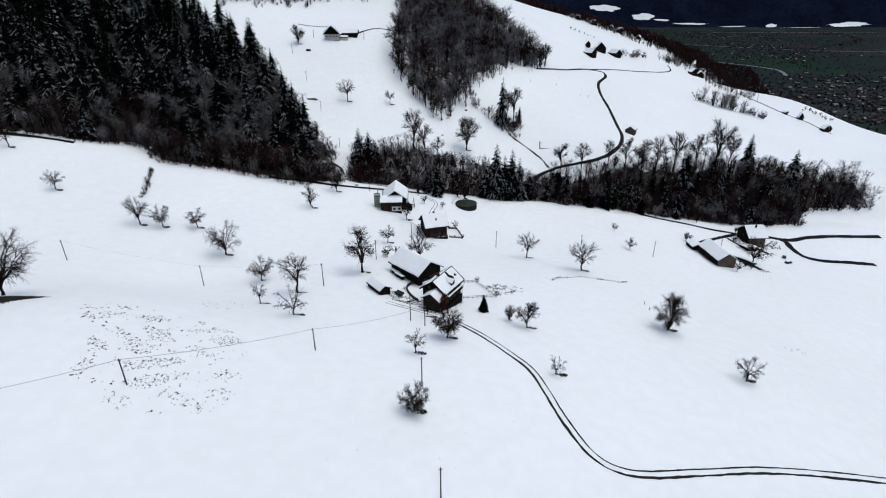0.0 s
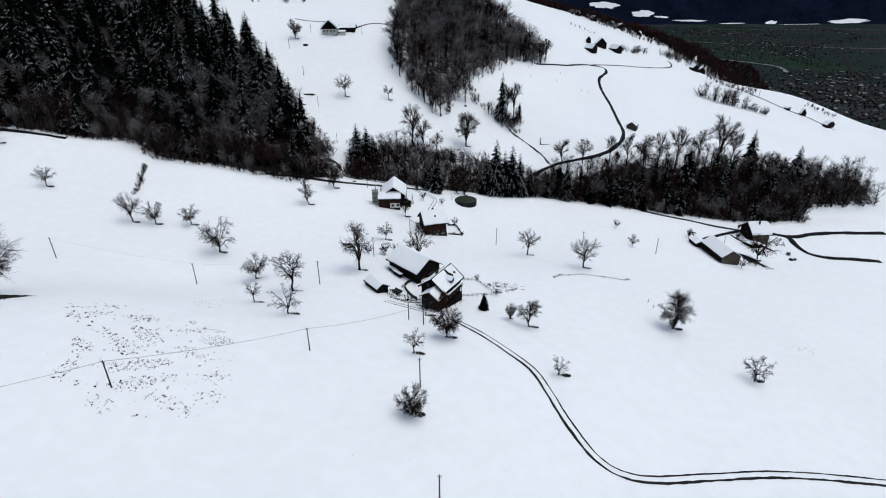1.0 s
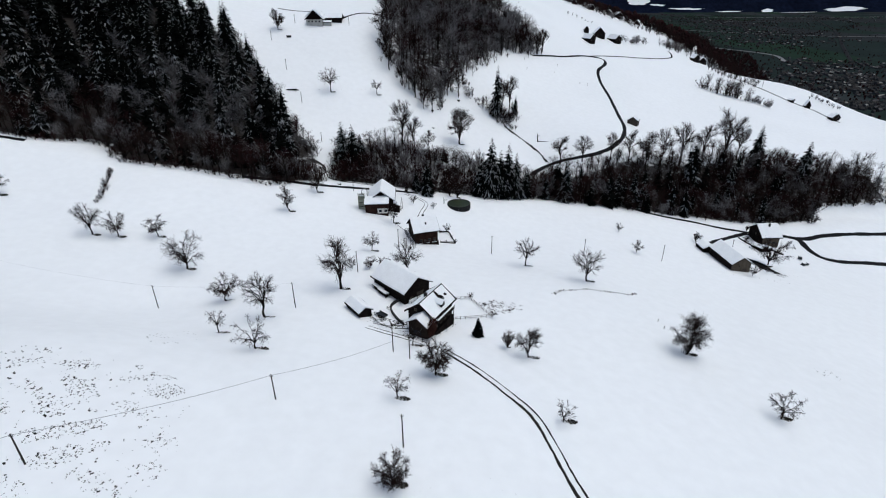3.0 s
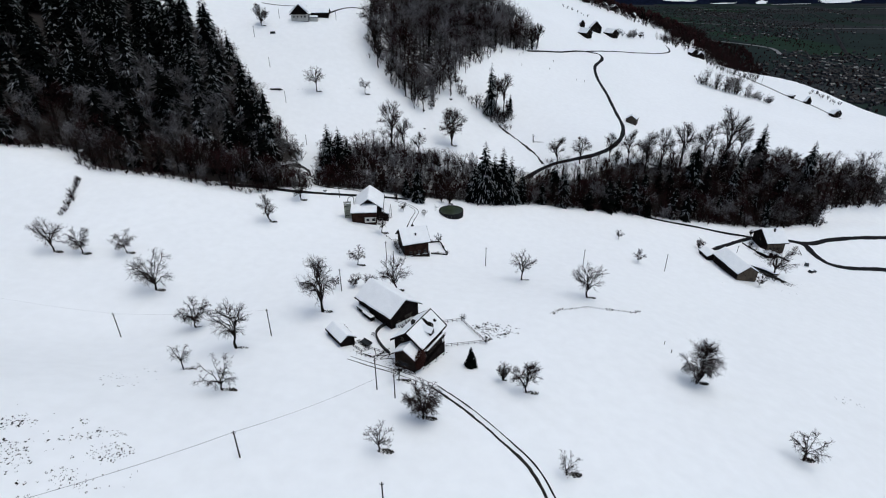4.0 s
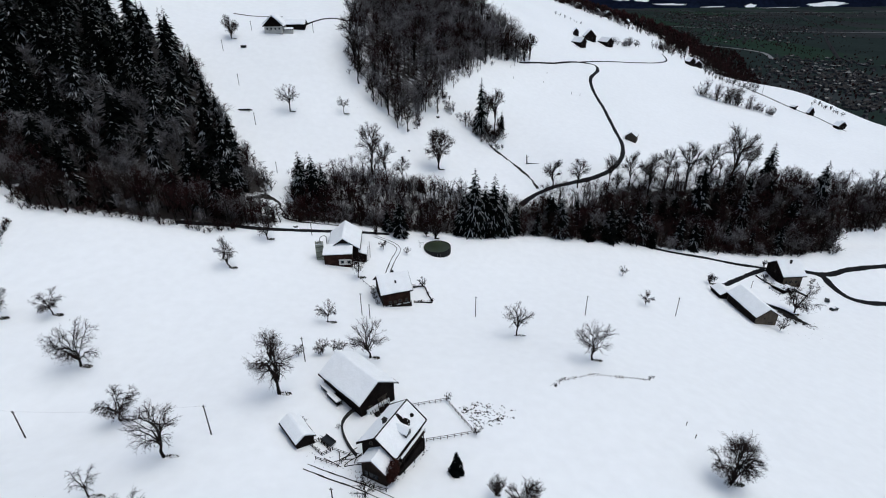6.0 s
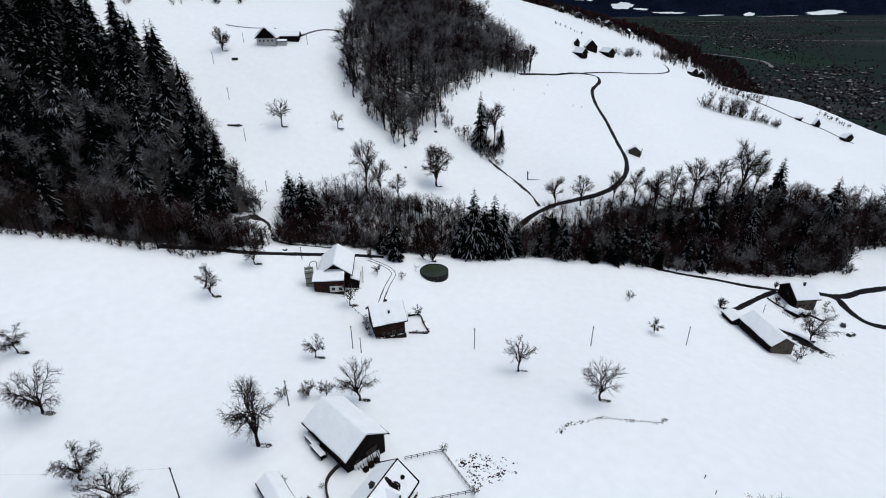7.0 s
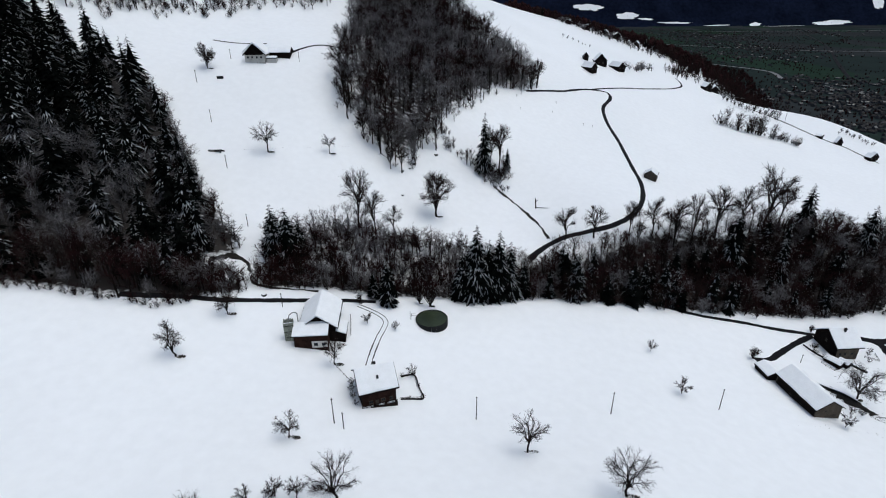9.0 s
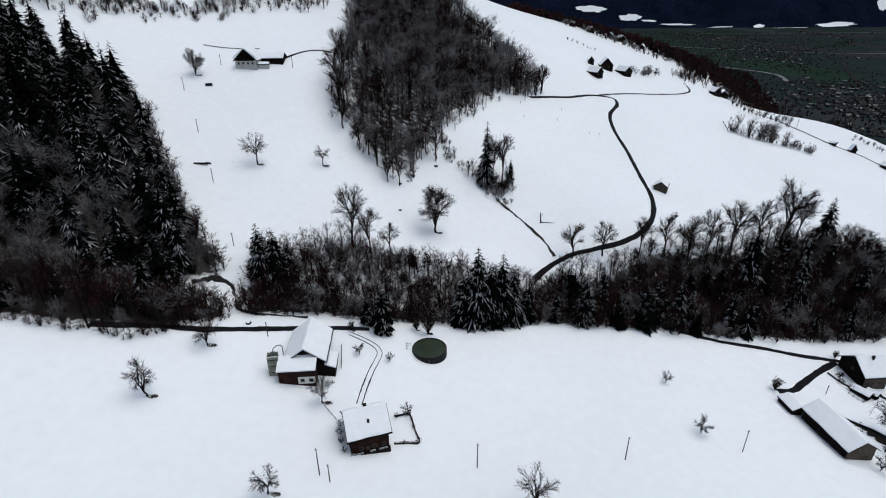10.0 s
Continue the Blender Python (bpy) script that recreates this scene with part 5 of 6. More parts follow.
def car(x, y, yaw):
    """A parked dark car, far off."""
    e = thing("parked_car", "dark car parked in the snow beside the road", "car", x, y, yaw)
    bm = bmesh.new()
    prism(bm, [(-2.1, -0.85, 0.35), (2.1, -0.85, 0.35), (2.1, -0.85, 0.85), (1.0, -0.85, 0.95), (-2.1, -0.85, 0.98)], (0, 1.7, 0))
    part("body", bm, DARK_PAINT, e)
    bm = bmesh.new()
    prism(bm, [(-1.9, -0.75, 0.97), (0.95, -0.75, 0.95), (0.3, -0.75, 1.45), (-1.5, -0.75, 1.47)], (0, 1.5, 0))
    part("cabin", bm, GLASS, e)
    bm = bmesh.new()
    block(bm, -0.6, 0, 1.47, 1.7, 1.4, 0.1)
    part("snow_cap", bm, ROOF_SNOW, e)
    for wx in (-1.3, 1.3):
        for wy in (-0.8, 0.8):
            bm = bmesh.new()
            rod(bm, (wx, wy - 0.1, 0.32), (wx, wy + 0.1, 0.32), 0.32, sides=14)
            part("wheel", bm, RUBBER, e)
    return e


car(186.5, 232.5, 20)
trailer(188.8, 240.5, 60)

# ---------------------------------------------------------------- far buildings
gabled("field_hut", "small dark hay hut in the far pasture", 135.5, 380.5, 62, 8.5, 8.0, 3.2, 5.6, over=0.4, snow=0.35, wall=GREY_TIMBER, category="hut")
upper = gabled("upper_farmhouse", "white farmhouse with a dark gable on the hillside", -95.5, 388.0, 88, 13.0, 13.0, 3.8, 9.0, wall=PLASTER, gable=DARK_TIMBER, over=0.9, z=94.2,
       windows=[("-x", -2, 0.9, 1.1, 1.1), ("-x", 2, 0.9, 1.1, 1.1)])
bm = bmesh.new()
block(bm, -5.68, 0, -1.0, 0.14, 11.2, 4.4)
part("plaster_front", bm, PLASTER, upper, "white plastered lower storey")
for s in (-1, 1):
    bm = bmesh.new()
    prism(bm, [(-6.75, 0, 9.1), (-6.75, s * 6.3, 4.25), (-6.75, s * 6.3, 4.95), (-6.75, 0, 9.8)], (0.5, 0, 0))
    part("verge_snow", bm, ROOF_SNOW, upper, "snow along the gable edge")
bm = bmesh.new()
block(bm, -6.4, 0, 3.2, 1.3, 9.0, 0.14)
balcony = part("balcony", bm, DARK_TIMBER, upper, "dark wooden balcony across the gable")
bm = bmesh.new()
block(bm, -7.0, 0, 3.34, 0.12, 9.0, 0.9)
part("balcony_front", bm, DARK_TIMBER, balcony)
for u in (-3.6, -1.2, 1.4, 3.8):
    bm = bmesh.new()
    block(bm, -5.78, u, 1.3, 0.08, 0.9, 1.1)
    part("pane", bm, GLASS, upper)
gabled("upper_barn", "dark low barn beside the upper farmhouse", -84.0, 393.0, 2, 13.0, 9.0, 2.8, 5.0, category="barn", z=95.2)
gabled("upper_shed", "low white shed below the upper farm", -87.0, 385.0, 4, 6.0, 4.0, 1.7, 2.4, wall=PLASTER, category="shed", over=0.3)
for fx, fy, fw, fl, er, rr, yw, lab in ((161, 605, 14, 15, 4, 11, 84, "dark gabled farmhouse on the far pasture"), (178, 604, 10, 17, 3.5, 8, 112, "long dark barn on the far pasture"), (141, 566, 9, 15, 3.5, 8.2, 120, "dark red-brown barn beside the far lane"),
                                        (147, 606, 7, 9, 3.5, 7.5, 80, "small dark barn behind the far farm"), (281, 630, 9, 12, 4, 8.5, 95, "dark house at the brow of the hill"), (295, 640, 10, 13, 4.5, 8.8, 70, "small house at the brow of the hill"),
                                        (363.5, 536, 7, 5, 2.4, 7.6, 88, "dark gabled house on the brow"), (352, 546, 4, 7, 2, 3.4, 120, "small dark shed on the brow"), (372, 506, 8, 8, 3, 6.4, 98, "dark barn beside the ridge lane"), (379, 511, 6, 7, 3, 6.2, 75, "small dark barn by the ridge lane"),
                                        (200, 925, 9, 11, 3.5, 7.5, 60, "snow-roofed house on the far hill"), (221, 905, 9, 12, 4, 8, 110, "snow-roofed house on the far hill"), (250, 900, 9, 11, 4, 8, 70, "snow-roofed house on the far hill"), (262, 892, 11, 15, 5, 9, 100, "large snow-roofed house on the far hill"), (290, 878, 8, 10, 3.5, 7.2, 60, "snow-roofed house on the far hill")):
    gabled("far_house" if rr > 7 else "far_barn", lab, fx, fy, yw, fl * 0.88, fw * 0.88, er, rr * 0.9, over=0.5, snow=0.3 if fy > 690 else 0.15, category="house" if rr > 7 else "barn", windows=[("-x", -2, 1.5, 1.3, 1.3), ("-x", 2, 1.5, 1.3, 1.3)])

# ---------------------------------------------------------------- poles and wires
def pole(x, y, h, label="dark wooden utility pole standing in snow"):
    e = thing("utility_pole", label, "utility pole", x, y, group="utility poles")
    bm = bmesh.new()
    rod(bm, (0, 0, -0.8), (0, 0, h), 0.15, 0.11, 10)
    part("shaft", bm, POLE_WOOD, e)
    bm = bmesh.new()
    rod(bm, (-0.35, 0, h - 0.45), (0.35, 0, h - 0.45), 0.05, sides=6)
    arm = part("crossarm", bm, POLE_WOOD, e)
    for s in (-0.3, 0.3):
        bm = bmesh.new()
        rod(bm, (s, 0, h - 0.42), (s, 0, h - 0.2), 0.06, 0.04, 8)
        part("insulator", bm, METAL, arm)
    return e


for px, py, ph in ((-67.8, 42.4, 6.4), (-37.2, 67.2, 6.5), (-135, 118.6, 7.6), (-89.2, 117.6, 8.0), (-47.4, 116.8, 8.7), (-10.2, 57.1, 8.3), (-5.0, 24.8, 8.5), (-16, 94.3, 9.0), (-11.5, 91.2, 6.9),
                   (-34.1, 148.2, 8.4), (-22.7, 180.9, 8.8), (-19.8, 179, 5.8), (16.7, 189, 8.5), (58.6, 195.3, 8.5), (98.5, 205.4, 8.7)):
    pole(px, py, ph)
for px, py, ph in ((152.9, 244.2, 4.2), (-89, 301.7, 6.2), (-72.2, 271, 5.4), (-119.3, 357, 6.2), (-103.5, 328.6, 6.1), (-72.6, 387.7, 6.3), (-49.1, 230.5, 5.5), (-110, 385, 5.5), (333, 571, 9.5)):
    pole(px, py, ph, "thin pole on the snowy hillside")


def wire(a, b, za, zb, sag=0.8, r=0.035):
    """A hanging wire between two poles; za, zb: heights over the ground."""
    p = np.array((*a, float(height(*a)) + za))
    q = np.array((*b, float(height(*b)) + zb))
    V, F, M = [], [], []
    pts = [p + (q - p) * t - np.array((0, 0, 4 * sag * t * (1 - t))) for t in np.linspace(0, 1, 15)]
    for u, v in zip(pts, pts[1:]):
        tube(V, F, M, u, v, r, r, 0, 4)
    return tagged(sheet("overhead_wire", np.array(V), np.array(F), [METAL], np.array(M)), "thin grey overhead wire between wooden poles", "wire", "overhead wires")


wire((-100, 20), (-67.8, 42.4), 6.6, 6.2), wire((-67.8, 42.4), (-37.2, 67.2), 6.2, 6.3), wire((-37.2, 67.2), (-16, 94.3), 6.3, 3.4)
wire((-89.2, 117.6), (-47.4, 116.8), 7.8, 8.5, r=0.012), wire((-135, 118.6), (-89.2, 117.6), 7.4, 7.8, r=0.012)


# ---------------------------------------------------------------- single trees
def tree_thing(name, label, category, arrays, twig_mat=None, foot=0.0, seed=0):
    """One tree as a thing: its trunk with limbs, its crown of twigs, the snow on it and a dark patch of tufts beside
    its foot. It stands at the origin until copied.
    """
    v, f, m = arrays
    e = new(name)
    tagged(e, label, category)
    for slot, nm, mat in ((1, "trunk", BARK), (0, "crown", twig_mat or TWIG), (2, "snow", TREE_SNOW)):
        pick = f[m == slot]
        if len(pick) == 0:
            continue
        used, back = np.unique(pick, return_inverse=True)
        ob = sheet(nm, v[used], back.reshape(-1, 3), [mat], None, False)
        ob.parent = e
        if nm == "snow":
            tagged(ob, kind="stuff")
    if foot:
        # long dark patch, set off to the +x side of the trunk
        rng = random.Random(seed)
        bm = bmesh.new()
        for i in range(110):
            a, r = rng.uniform(0, 6.283), foot * math.sqrt(rng.random())
            x, y = r * math.cos(a) * 1.5 + foot * 0.8, r * math.sin(a) * 0.55 + 0.1
            s = rng.uniform(0.10, 0.22)
            b = rng.uniform(0, 6.283)
            vs = [bm.verts.new((x + s * math.cos(b + k * 2.1), y + s * math.sin(b + k * 2.1), -0.25)) for k in range(3)] + [bm.verts.new((x, y, rng.uniform(0.12, 0.3)))]
            for k in range(3):
                bm.faces.new((vs[k], vs[(k + 1) % 3], vs[3]))
        part("foot_tufts", bm, DRY_GRASS, e, "dark patch of tufts beside its foot")
    return e


def orchard_tree(x, y, h, ratio, clear, label, lean=0.0, upright=0.3, droop=0.0, dense=1.0, fine=1.0, category="fruit tree", group="orchard trees", foot=1.3, cone=0.0):
    """One leafless tree with a shape of its own, standing on the ground."""
    seed = int(abs(x * 13 + y * 7)) % 9973
    e = tree_thing("fruit_tree" if category == "fruit tree" else "tree", label, category, crown_tree(seed, 0.95 * h, ratio, clear, max(6, round(10 * dense)), max(5, round(7 * dense)), round(8 * dense), 3, 0.0062 * h * fine ** -0.5 if h < 9 else 0.056 * fine ** -0.5, lean, upright, droop, cone=cone), None, foot, seed)
    e.matrix_world = pose(x, y, float(height(x, y)) - 0.05)
    return tagged(e, group=group)


KINDS = {}
for kind, label, category, make, count, foot in (
    ("shrub", "small leafless shrub in the snow", "shrub", lambda s: crown_tree(s, 4, 1.0, 0.16, 9, 6, 8, 3, 0.045, upright=0.6), 4, 0.0),
    ("bush", "bushy leafless shrub with many upright stems", "shrub", lambda s: bare(s, 6, 0.75, 16, 4, 7, 4, 0.05, 0.06, rise=1.6, clear=0.05, long=1.3), 2, 0.5),
    ("tall", "tall leafless tree with fine twigs", "tree", lambda s: crown_tree(s, 22, 0.62, 0.3, 11, 7, 9, 3, 0.085, upright=0.9, ragged=0.2), 5, 0.0),
):
    KINDS[kind] = [(tree_thing("tall_tree" if category == "tree" else "shrub", label, category, make(100 + 7 * i + len(kind)), None, foot, i), {"shrub": 4, "bush": 6, "tall": 22}[kind]) for i in range(count)]
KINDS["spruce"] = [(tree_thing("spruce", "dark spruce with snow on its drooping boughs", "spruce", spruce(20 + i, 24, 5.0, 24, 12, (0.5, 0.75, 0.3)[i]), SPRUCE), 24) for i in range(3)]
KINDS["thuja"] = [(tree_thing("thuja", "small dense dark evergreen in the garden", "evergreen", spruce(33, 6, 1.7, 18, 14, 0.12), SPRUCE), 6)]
planted = {}


def plant(kind, x, y, h, group="", wide=1.0):
    """Stands one tree of a kind on the ground, h metres tall; the first of each pattern is the pattern itself."""
    n = planted[kind] = planted.get(kind, -1) + 1
    ob, h0 = KINDS[kind][n % len(KINDS[kind])]
    s = h / h0
    turn = 0 if kind not in ("spruce", "tall", "thuja", "shrub") else (n * 77) % 360
    m = pose(x, y, float(height(x, y)) - 0.05, 0, 0, turn) @ Matrix.Diagonal((s * wide, s * wide, s, 1))
    if n < len(KINDS[kind]):
        ob.matrix_world = m
        made = ob
    else:
        loc, rot, sc = m.decompose()
        made = copy_thing(ob, Matrix.LocRotScale(loc, rot, None))
        made.scale = sc
    return tagged(made, group=group)


SPREADING, WIDE, PEAR, THICK = "leafless apple tree with a broad twiggy crown", "leafless tree with a wide open crown", "tall leafless pear tree with upright limbs", "leafless fruit tree with a thick dark crown"
for q in (
    (-91.4, 142.0, 15.0, 1.15, 0.16, SPREADING, 0.05, 0.25, 0.15, 1.15), (-111.4, 163.3, 9.2, 1.05, 0.26, SPREADING, 0.10, 0.1, 0.4, 1.1), (-123.7, 159, 10.2, 0.92, 0.22, SPREADING, 0.0, 0.2, 0.4, 1.1), (-70.6, 122.8, 10.2, 1.08, 0.22, SPREADING, 0.03, 0.1, 0.5, 1.2),
    (-32.8, 173.2, 8.4, 0.95, 0.3, SPREADING, 0.0, 0.2, 0.35), (-12.9, 72.1, 7.4, 0.95, 0.26, SPREADING, 0.05, 0.3, 0.1, 0.85), (23.7, 71.3, 6.0, 1.1, 0.25, SPREADING, 0.05, 0.2, 0.3, 0.85), (82.8, 85.9, 8.8, 1.2, 0.25, SPREADING, 0.06, 0.1, 0.25, 0.95),
    (-177.5, 176.5, 9.8, 0.95, 0.25, SPREADING, 0.02, 0.2, 0.3), (-48.6, 88.1, 9.6, 1.15, 0.2, SPREADING, 0.08, 0.2, 0.35, 0.85), (160.2, 222.6, 16.8, 1.25, 0.2, "large old leafless tree with a wide fine crown", 0.0, 0.25, 0.15, 1.3),
    (-132, 157.7, 13.0, 0.95, 0.2, WIDE, 0.0, 0.8, 0.0, 1.1, 1.6), (-62, 97.8, 7.4, 0.85, 0.36, WIDE, 0.0, 0.3, 0.1, 0.75), (-16.7, 152.5, 13.4, 0.95, 0.22, WIDE, 0.0, 0.85, 0.0, 1.15, 1.6), (-65, 222.3, 11.5, 0.85, 0.12, WIDE, 0.0, 0.5, 0.0, 1.2, 1.6),
    (29.6, 175, 13.0, 0.88, 0.28, WIDE, 0.0, 0.6, 0.0, 1.05, 1.3), (50.8, 159, 14.4, 0.95, 0.24, WIDE, 0.02, 0.7, 0.0, 1.1, 1.4), (-117.5, 74, 19.5, 1.35, 0.15, WIDE, 0.0, 0.3, 0.1, 1.5, 1.4), (-74.5, 317, 14.6, 0.95, 0.3, WIDE, 0.06, 0.6, 0.0, 1.0, 0.6), (-47.5, 326.5, 9.6, 0.95, 0.35, WIDE, 0.0, 0.6, 0.0, 0.9, 0.7),
    (-54, 109.3, 15.0, 0.68, 0.26, PEAR, 0.03, 0.5, 0.2, 1.0), (-37.0, 133.0, 20.0, 0.48, 0.18, PEAR, 0.03, 0.6, 0.25, 1.15), (-72.4, 199.7, 13.4, 0.56, 0.12, PEAR, 0.03, 0.5, 0.3, 1.0), (-11.3, 99.5, 7.0, 0.8, 0.3, PEAR, 0.0, 0.5, 0.1, 0.8),
    (19.8, 98.2, 10.4, 0.72, 0.14, PEAR, 0.03, 0.5, 0.2, 1.1), (-27.2, 206.5, 10.2, 0.8, 0.2, PEAR, 0.02, 0.9, 0.0, 1.0), (-212.8, 200.7, 11.0, 0.75, 0.25, PEAR, 0.0, 0.5, 0.1, 1.0), (69.8, 112.2, 15.8, 0.74, 0.05, "leafless fruit tree with a thick cone-shaped crown", 0.0, 0.3, 0.4, 1.5, 1.0, "fruit tree", "orchard trees", 1.3, 0.8),
    (5, 311, 24, 0.72, 0.15, "tall leafless tree with a full round crown", 0.0, 0.85, 0.0, 1.5, 0.5, "tree", "tall bare trees by the brook"),
    (-118.5, 372, 14, 0.85, 0.03, "leafless shrub tree with a fan of upright stems", 0.0, 1.0, 0.0, 1.3, 0.5, "tree", "tall bare trees by the brook"),
    (-11.4, 47.6, 7.6, 1.1, 0.1, THICK, 0.03, 0.3, 0.2, 1.45), (-4.8, 84.0, 10.6, 0.9, 0.16, THICK, 0.05, 0.35, 0.3, 1.45),
):
    orchard_tree(*q)
for q in ((-30.7, 152, 3.6), (86.9, 236.3, 4.9), (88.6, 212, 6.6), (-19.4, 228.7, 4.6), (-9.6, 227.7, 3.6), (-2.8, 206.0, 4.4), (-30.2, 153, 5.2), (-25.3, 153, 5.6), (-36.5, 151, 4.0), (142.4, 204.6, 5.8), (166.4, 256.0, 3.4), (164.6, 252.4, 3.0), (166.2, 249.0, 2.8), (168.4, 246.0, 2.4), (192.8, 257.3, 3.0), (190.2, 255.2, 2.4), (151.7, 213.9, 3.2), (154.2, 212.4, 3.0), (134.2, 244.2, 3.6), (187.0, 250.5, 2.6), (5.6, 135.0, 2.4), (12.0, 122.0, 2.6), (-1.2, 119.4, 1.6), (-20.6, 198.5, 2.6), (-20.2, 195.5, 2.8), (-19.4, 192.5, 2.6), (-18.2, 189.6, 2.2), (1.0, 196.0, 2.2), (-0.6, 201.4, 1.6), (-5.8, 204.6, 2.0), (-3.0, 195.0, 1.6), (167, 256, 3.2), (171, 251.5, 3.0), (-28.5, 121.8, 2.4), (-20.5, 122.0, 1.4)):
    plant("shrub", *q, "garden shrubs")
for q in ((14.5, 103.1, 5.8), (130.8, 241.5, 5.6), (173, 268.5, 4), (-23.5, 240.0, 4.5), (2.4, 244.5, 9.5), (-1.5, 246, 6.0)):
    plant("bush", *q, "garden shrubs")
plant("thuja", 6.7, 109.3, 6.4)
for q in ((-28.9, 284, 27, 0.8), (-21.9, 283, 20, 0.8), (-14.1, 286, 13, 1), (40.3, 362.3, 27, 0.7), (187.1, 340, 36, 0.9), (149.2, 321.2, 28, 0.9), (67.4, 305, 17, 1.1), (81.8, 306.6, 16, 1.1), (122.6, 308.1, 25, 0.8), (36, 366, 22, 0.7), (100, 309.5, 18, 0.8), (112, 311, 20, 0.8), (135, 315, 24, 0.7), (170, 333, 26, 0.8), (203, 352, 24, 0.8)):
    plant("tall", *q[:3], "tall bare trees by the brook", q[3])
for q in ((-45, 366, 22, 1), (-48, 380, 23, 1), (-42, 355, 17, 1), (-24.1, 341.4, 19, 0.8), (-18.5, 333.8, 14, 0.8), (-13, 334.5, 15, 0.9), (-33, 346, 15, 0.9), (-47, 396, 22, 1), (75, 477, 17, 0.9), (80, 482, 20, 0.9), (67, 471, 18, 0.8), (58, 466, 18, 0.8), (-5, 357, 17, 0.8), (5, 363, 18, 0.8)):
    plant("tall", *q[:3], "bare trees at the edge of the spur wood", q[3])
for q in ((-5.1, 281.5, 9.8, 1), (-58.7, 260, 23, 1.2), (-53.1, 259, 24, 1.2), (-49.5, 262, 17, 1.2), (31.3, 359, 34, 0.8), (45, 364, 13.6, 1), (-13.2, 242.5, 19, 1.2), (20.7, 256, 33, 1.1)):
    plant("spruce", *q[:3], "spruces by the brook", q[3])
for q in ((25.7, 257, 27, 1.1), (30.1, 259, 31, 1), (34.7, 260.5, 26, 1), (41, 263, 18, 1.1), (15.3, 254, 22, 1.2), (64, 266, 23, 1.1), (52.4, 265, 13.5, 1.2), (213, 346, 29, 1.15), (238, 330, 29, 1.2), (150.5, 304, 34, 1.05), (104.5, 272, 23, 1), (176.2, 304, 25, 1), (83.8, 281, 16, 1.2), (96, 274, 21, 1.1), (110, 273, 19, 1.1), (-19, 246, 12, 1.2)):
    plant("spruce", *q[:3], "spruces by the brook", q[3])

# ---------------------------------------------------------------- hedges, far trees and tufts
def line_wood(name, label, points, gap, kinds, mats, seed, wide=1.5, category="hedge"):
    c, s = along(points, gap)
    rng = np.random.default_rng(seed)
    return wood(name, label, c + rng.normal(size=c.shape) * wide * 0.5, rng, kinds, mats, category)


small = [as_mixed(bare(80 + s, 5, 1.0, 7, 4, 7, 3, 0.06, 0.2, rise=0.7), s) for s in range(3)]
for k, (ax, ay, bx, by) in enumerate(((250, 525, 253, 524.5), (260.5, 522, 263, 522), (271, 521, 284, 522), (292.5, 520, 296, 520), (301, 520.5, 304, 520.5), (310, 515, 312, 514.5))):
    line_wood("far_hedge_trees", "clump of tall thin bare trees in the far pasture", [(ax, ay), ((ax + bx) / 2, (ay + by) / 2), (bx, by)], 0.9, [(stems[q], 1, 0.5, 0.85) for q in (1, 4, 0)] + [(thicket[q], 1.2, 0.6, 1.2) for q in (0, 1, 2)], MIXED_MATS, 84 + k, 1.8)
line_wood("far_hedge", "low bushes under the row of thin trees", [(245, 524), (248, 523), (259, 520), (273, 522), (284, 522), (288, 519), (299, 518), (305, 515), (312, 513)], 1.7, [(t, 1, 0.5, 1.0) for t in far_bare] + [(t, 1.2, 0.5, 0.9) for t in small], MIXED_MATS, 4, 2.0)
line_wood("brow_hedge", "dark bushes along the brow of the hill", [(288, 606), (295, 595), (305, 588), (315, 584), (325, 573)], 1.4, [(t, 1, 0.35, 0.7) for t in far_bare] + [(t, 1.2, 0.6, 1.3) for t in small], MIXED_MATS, 5, 4.0)
line_wood("brow_hedge", "dark bushes along the brow of the hill", [(296, 632), (306, 618), (316, 606), (326, 594), (334, 584)], 2.2, [(t, 1, 0.35, 0.7) for t in far_bare] + [(t, 1.2, 0.6, 1.3) for t in small], MIXED_MATS, 55, 4.0)
line_wood("field_hedge", "short dark hedge down the pasture", [(-150.7, 206.5), (-148.3, 197.3), (-145.6, 190.2), (-144.4, 185.6), (-143.8, 181.0)], 0.85, [(thicket[k], 1, 0.2, 0.45) for k in (0, 2, 3, 5, 1)], MIXED_MATS, 15, 1.2)
line_wood("brow_bushes", "dark bushes beside the ridge lane", [(382, 560), (388, 557), (394, 552), (402, 545)], 1.6, [(t, 1, 0.5, 1.0) for t in small], MIXED_MATS, 6, 4.0)
line_wood("ditch_bushes", "brown bushes along the ditch below the spur", [(10, 374), (20, 364), (28, 357), (35, 352), (42, 345)], 0.9, [(t, 1, 0.4, 1.0) for t in small] + [(stems[k], 0.4, 0.25, 0.5) for k in brown], MIXED_MATS, 7, 4.5)
line_wood("ditch_bushes", "brown bushes round the spruce by the ditch", [(30, 366), (34, 360), (38, 356), (44, 359)], 0.6, [(thicket[k], 1, 0.5, 1.1) for k in (0, 1, 3, 5)], MIXED_MATS, 77, 5.0)
line_wood("farm_bushes", "frosted garden trees at the far farm", [(190, 618), (200, 619), (210, 628), (216, 640), (226, 645)], 2.2, [(thicket[k], 1, 0.6, 1.2) for k in (1, 4, 0)], MIXED_MATS, 8, 4.0)
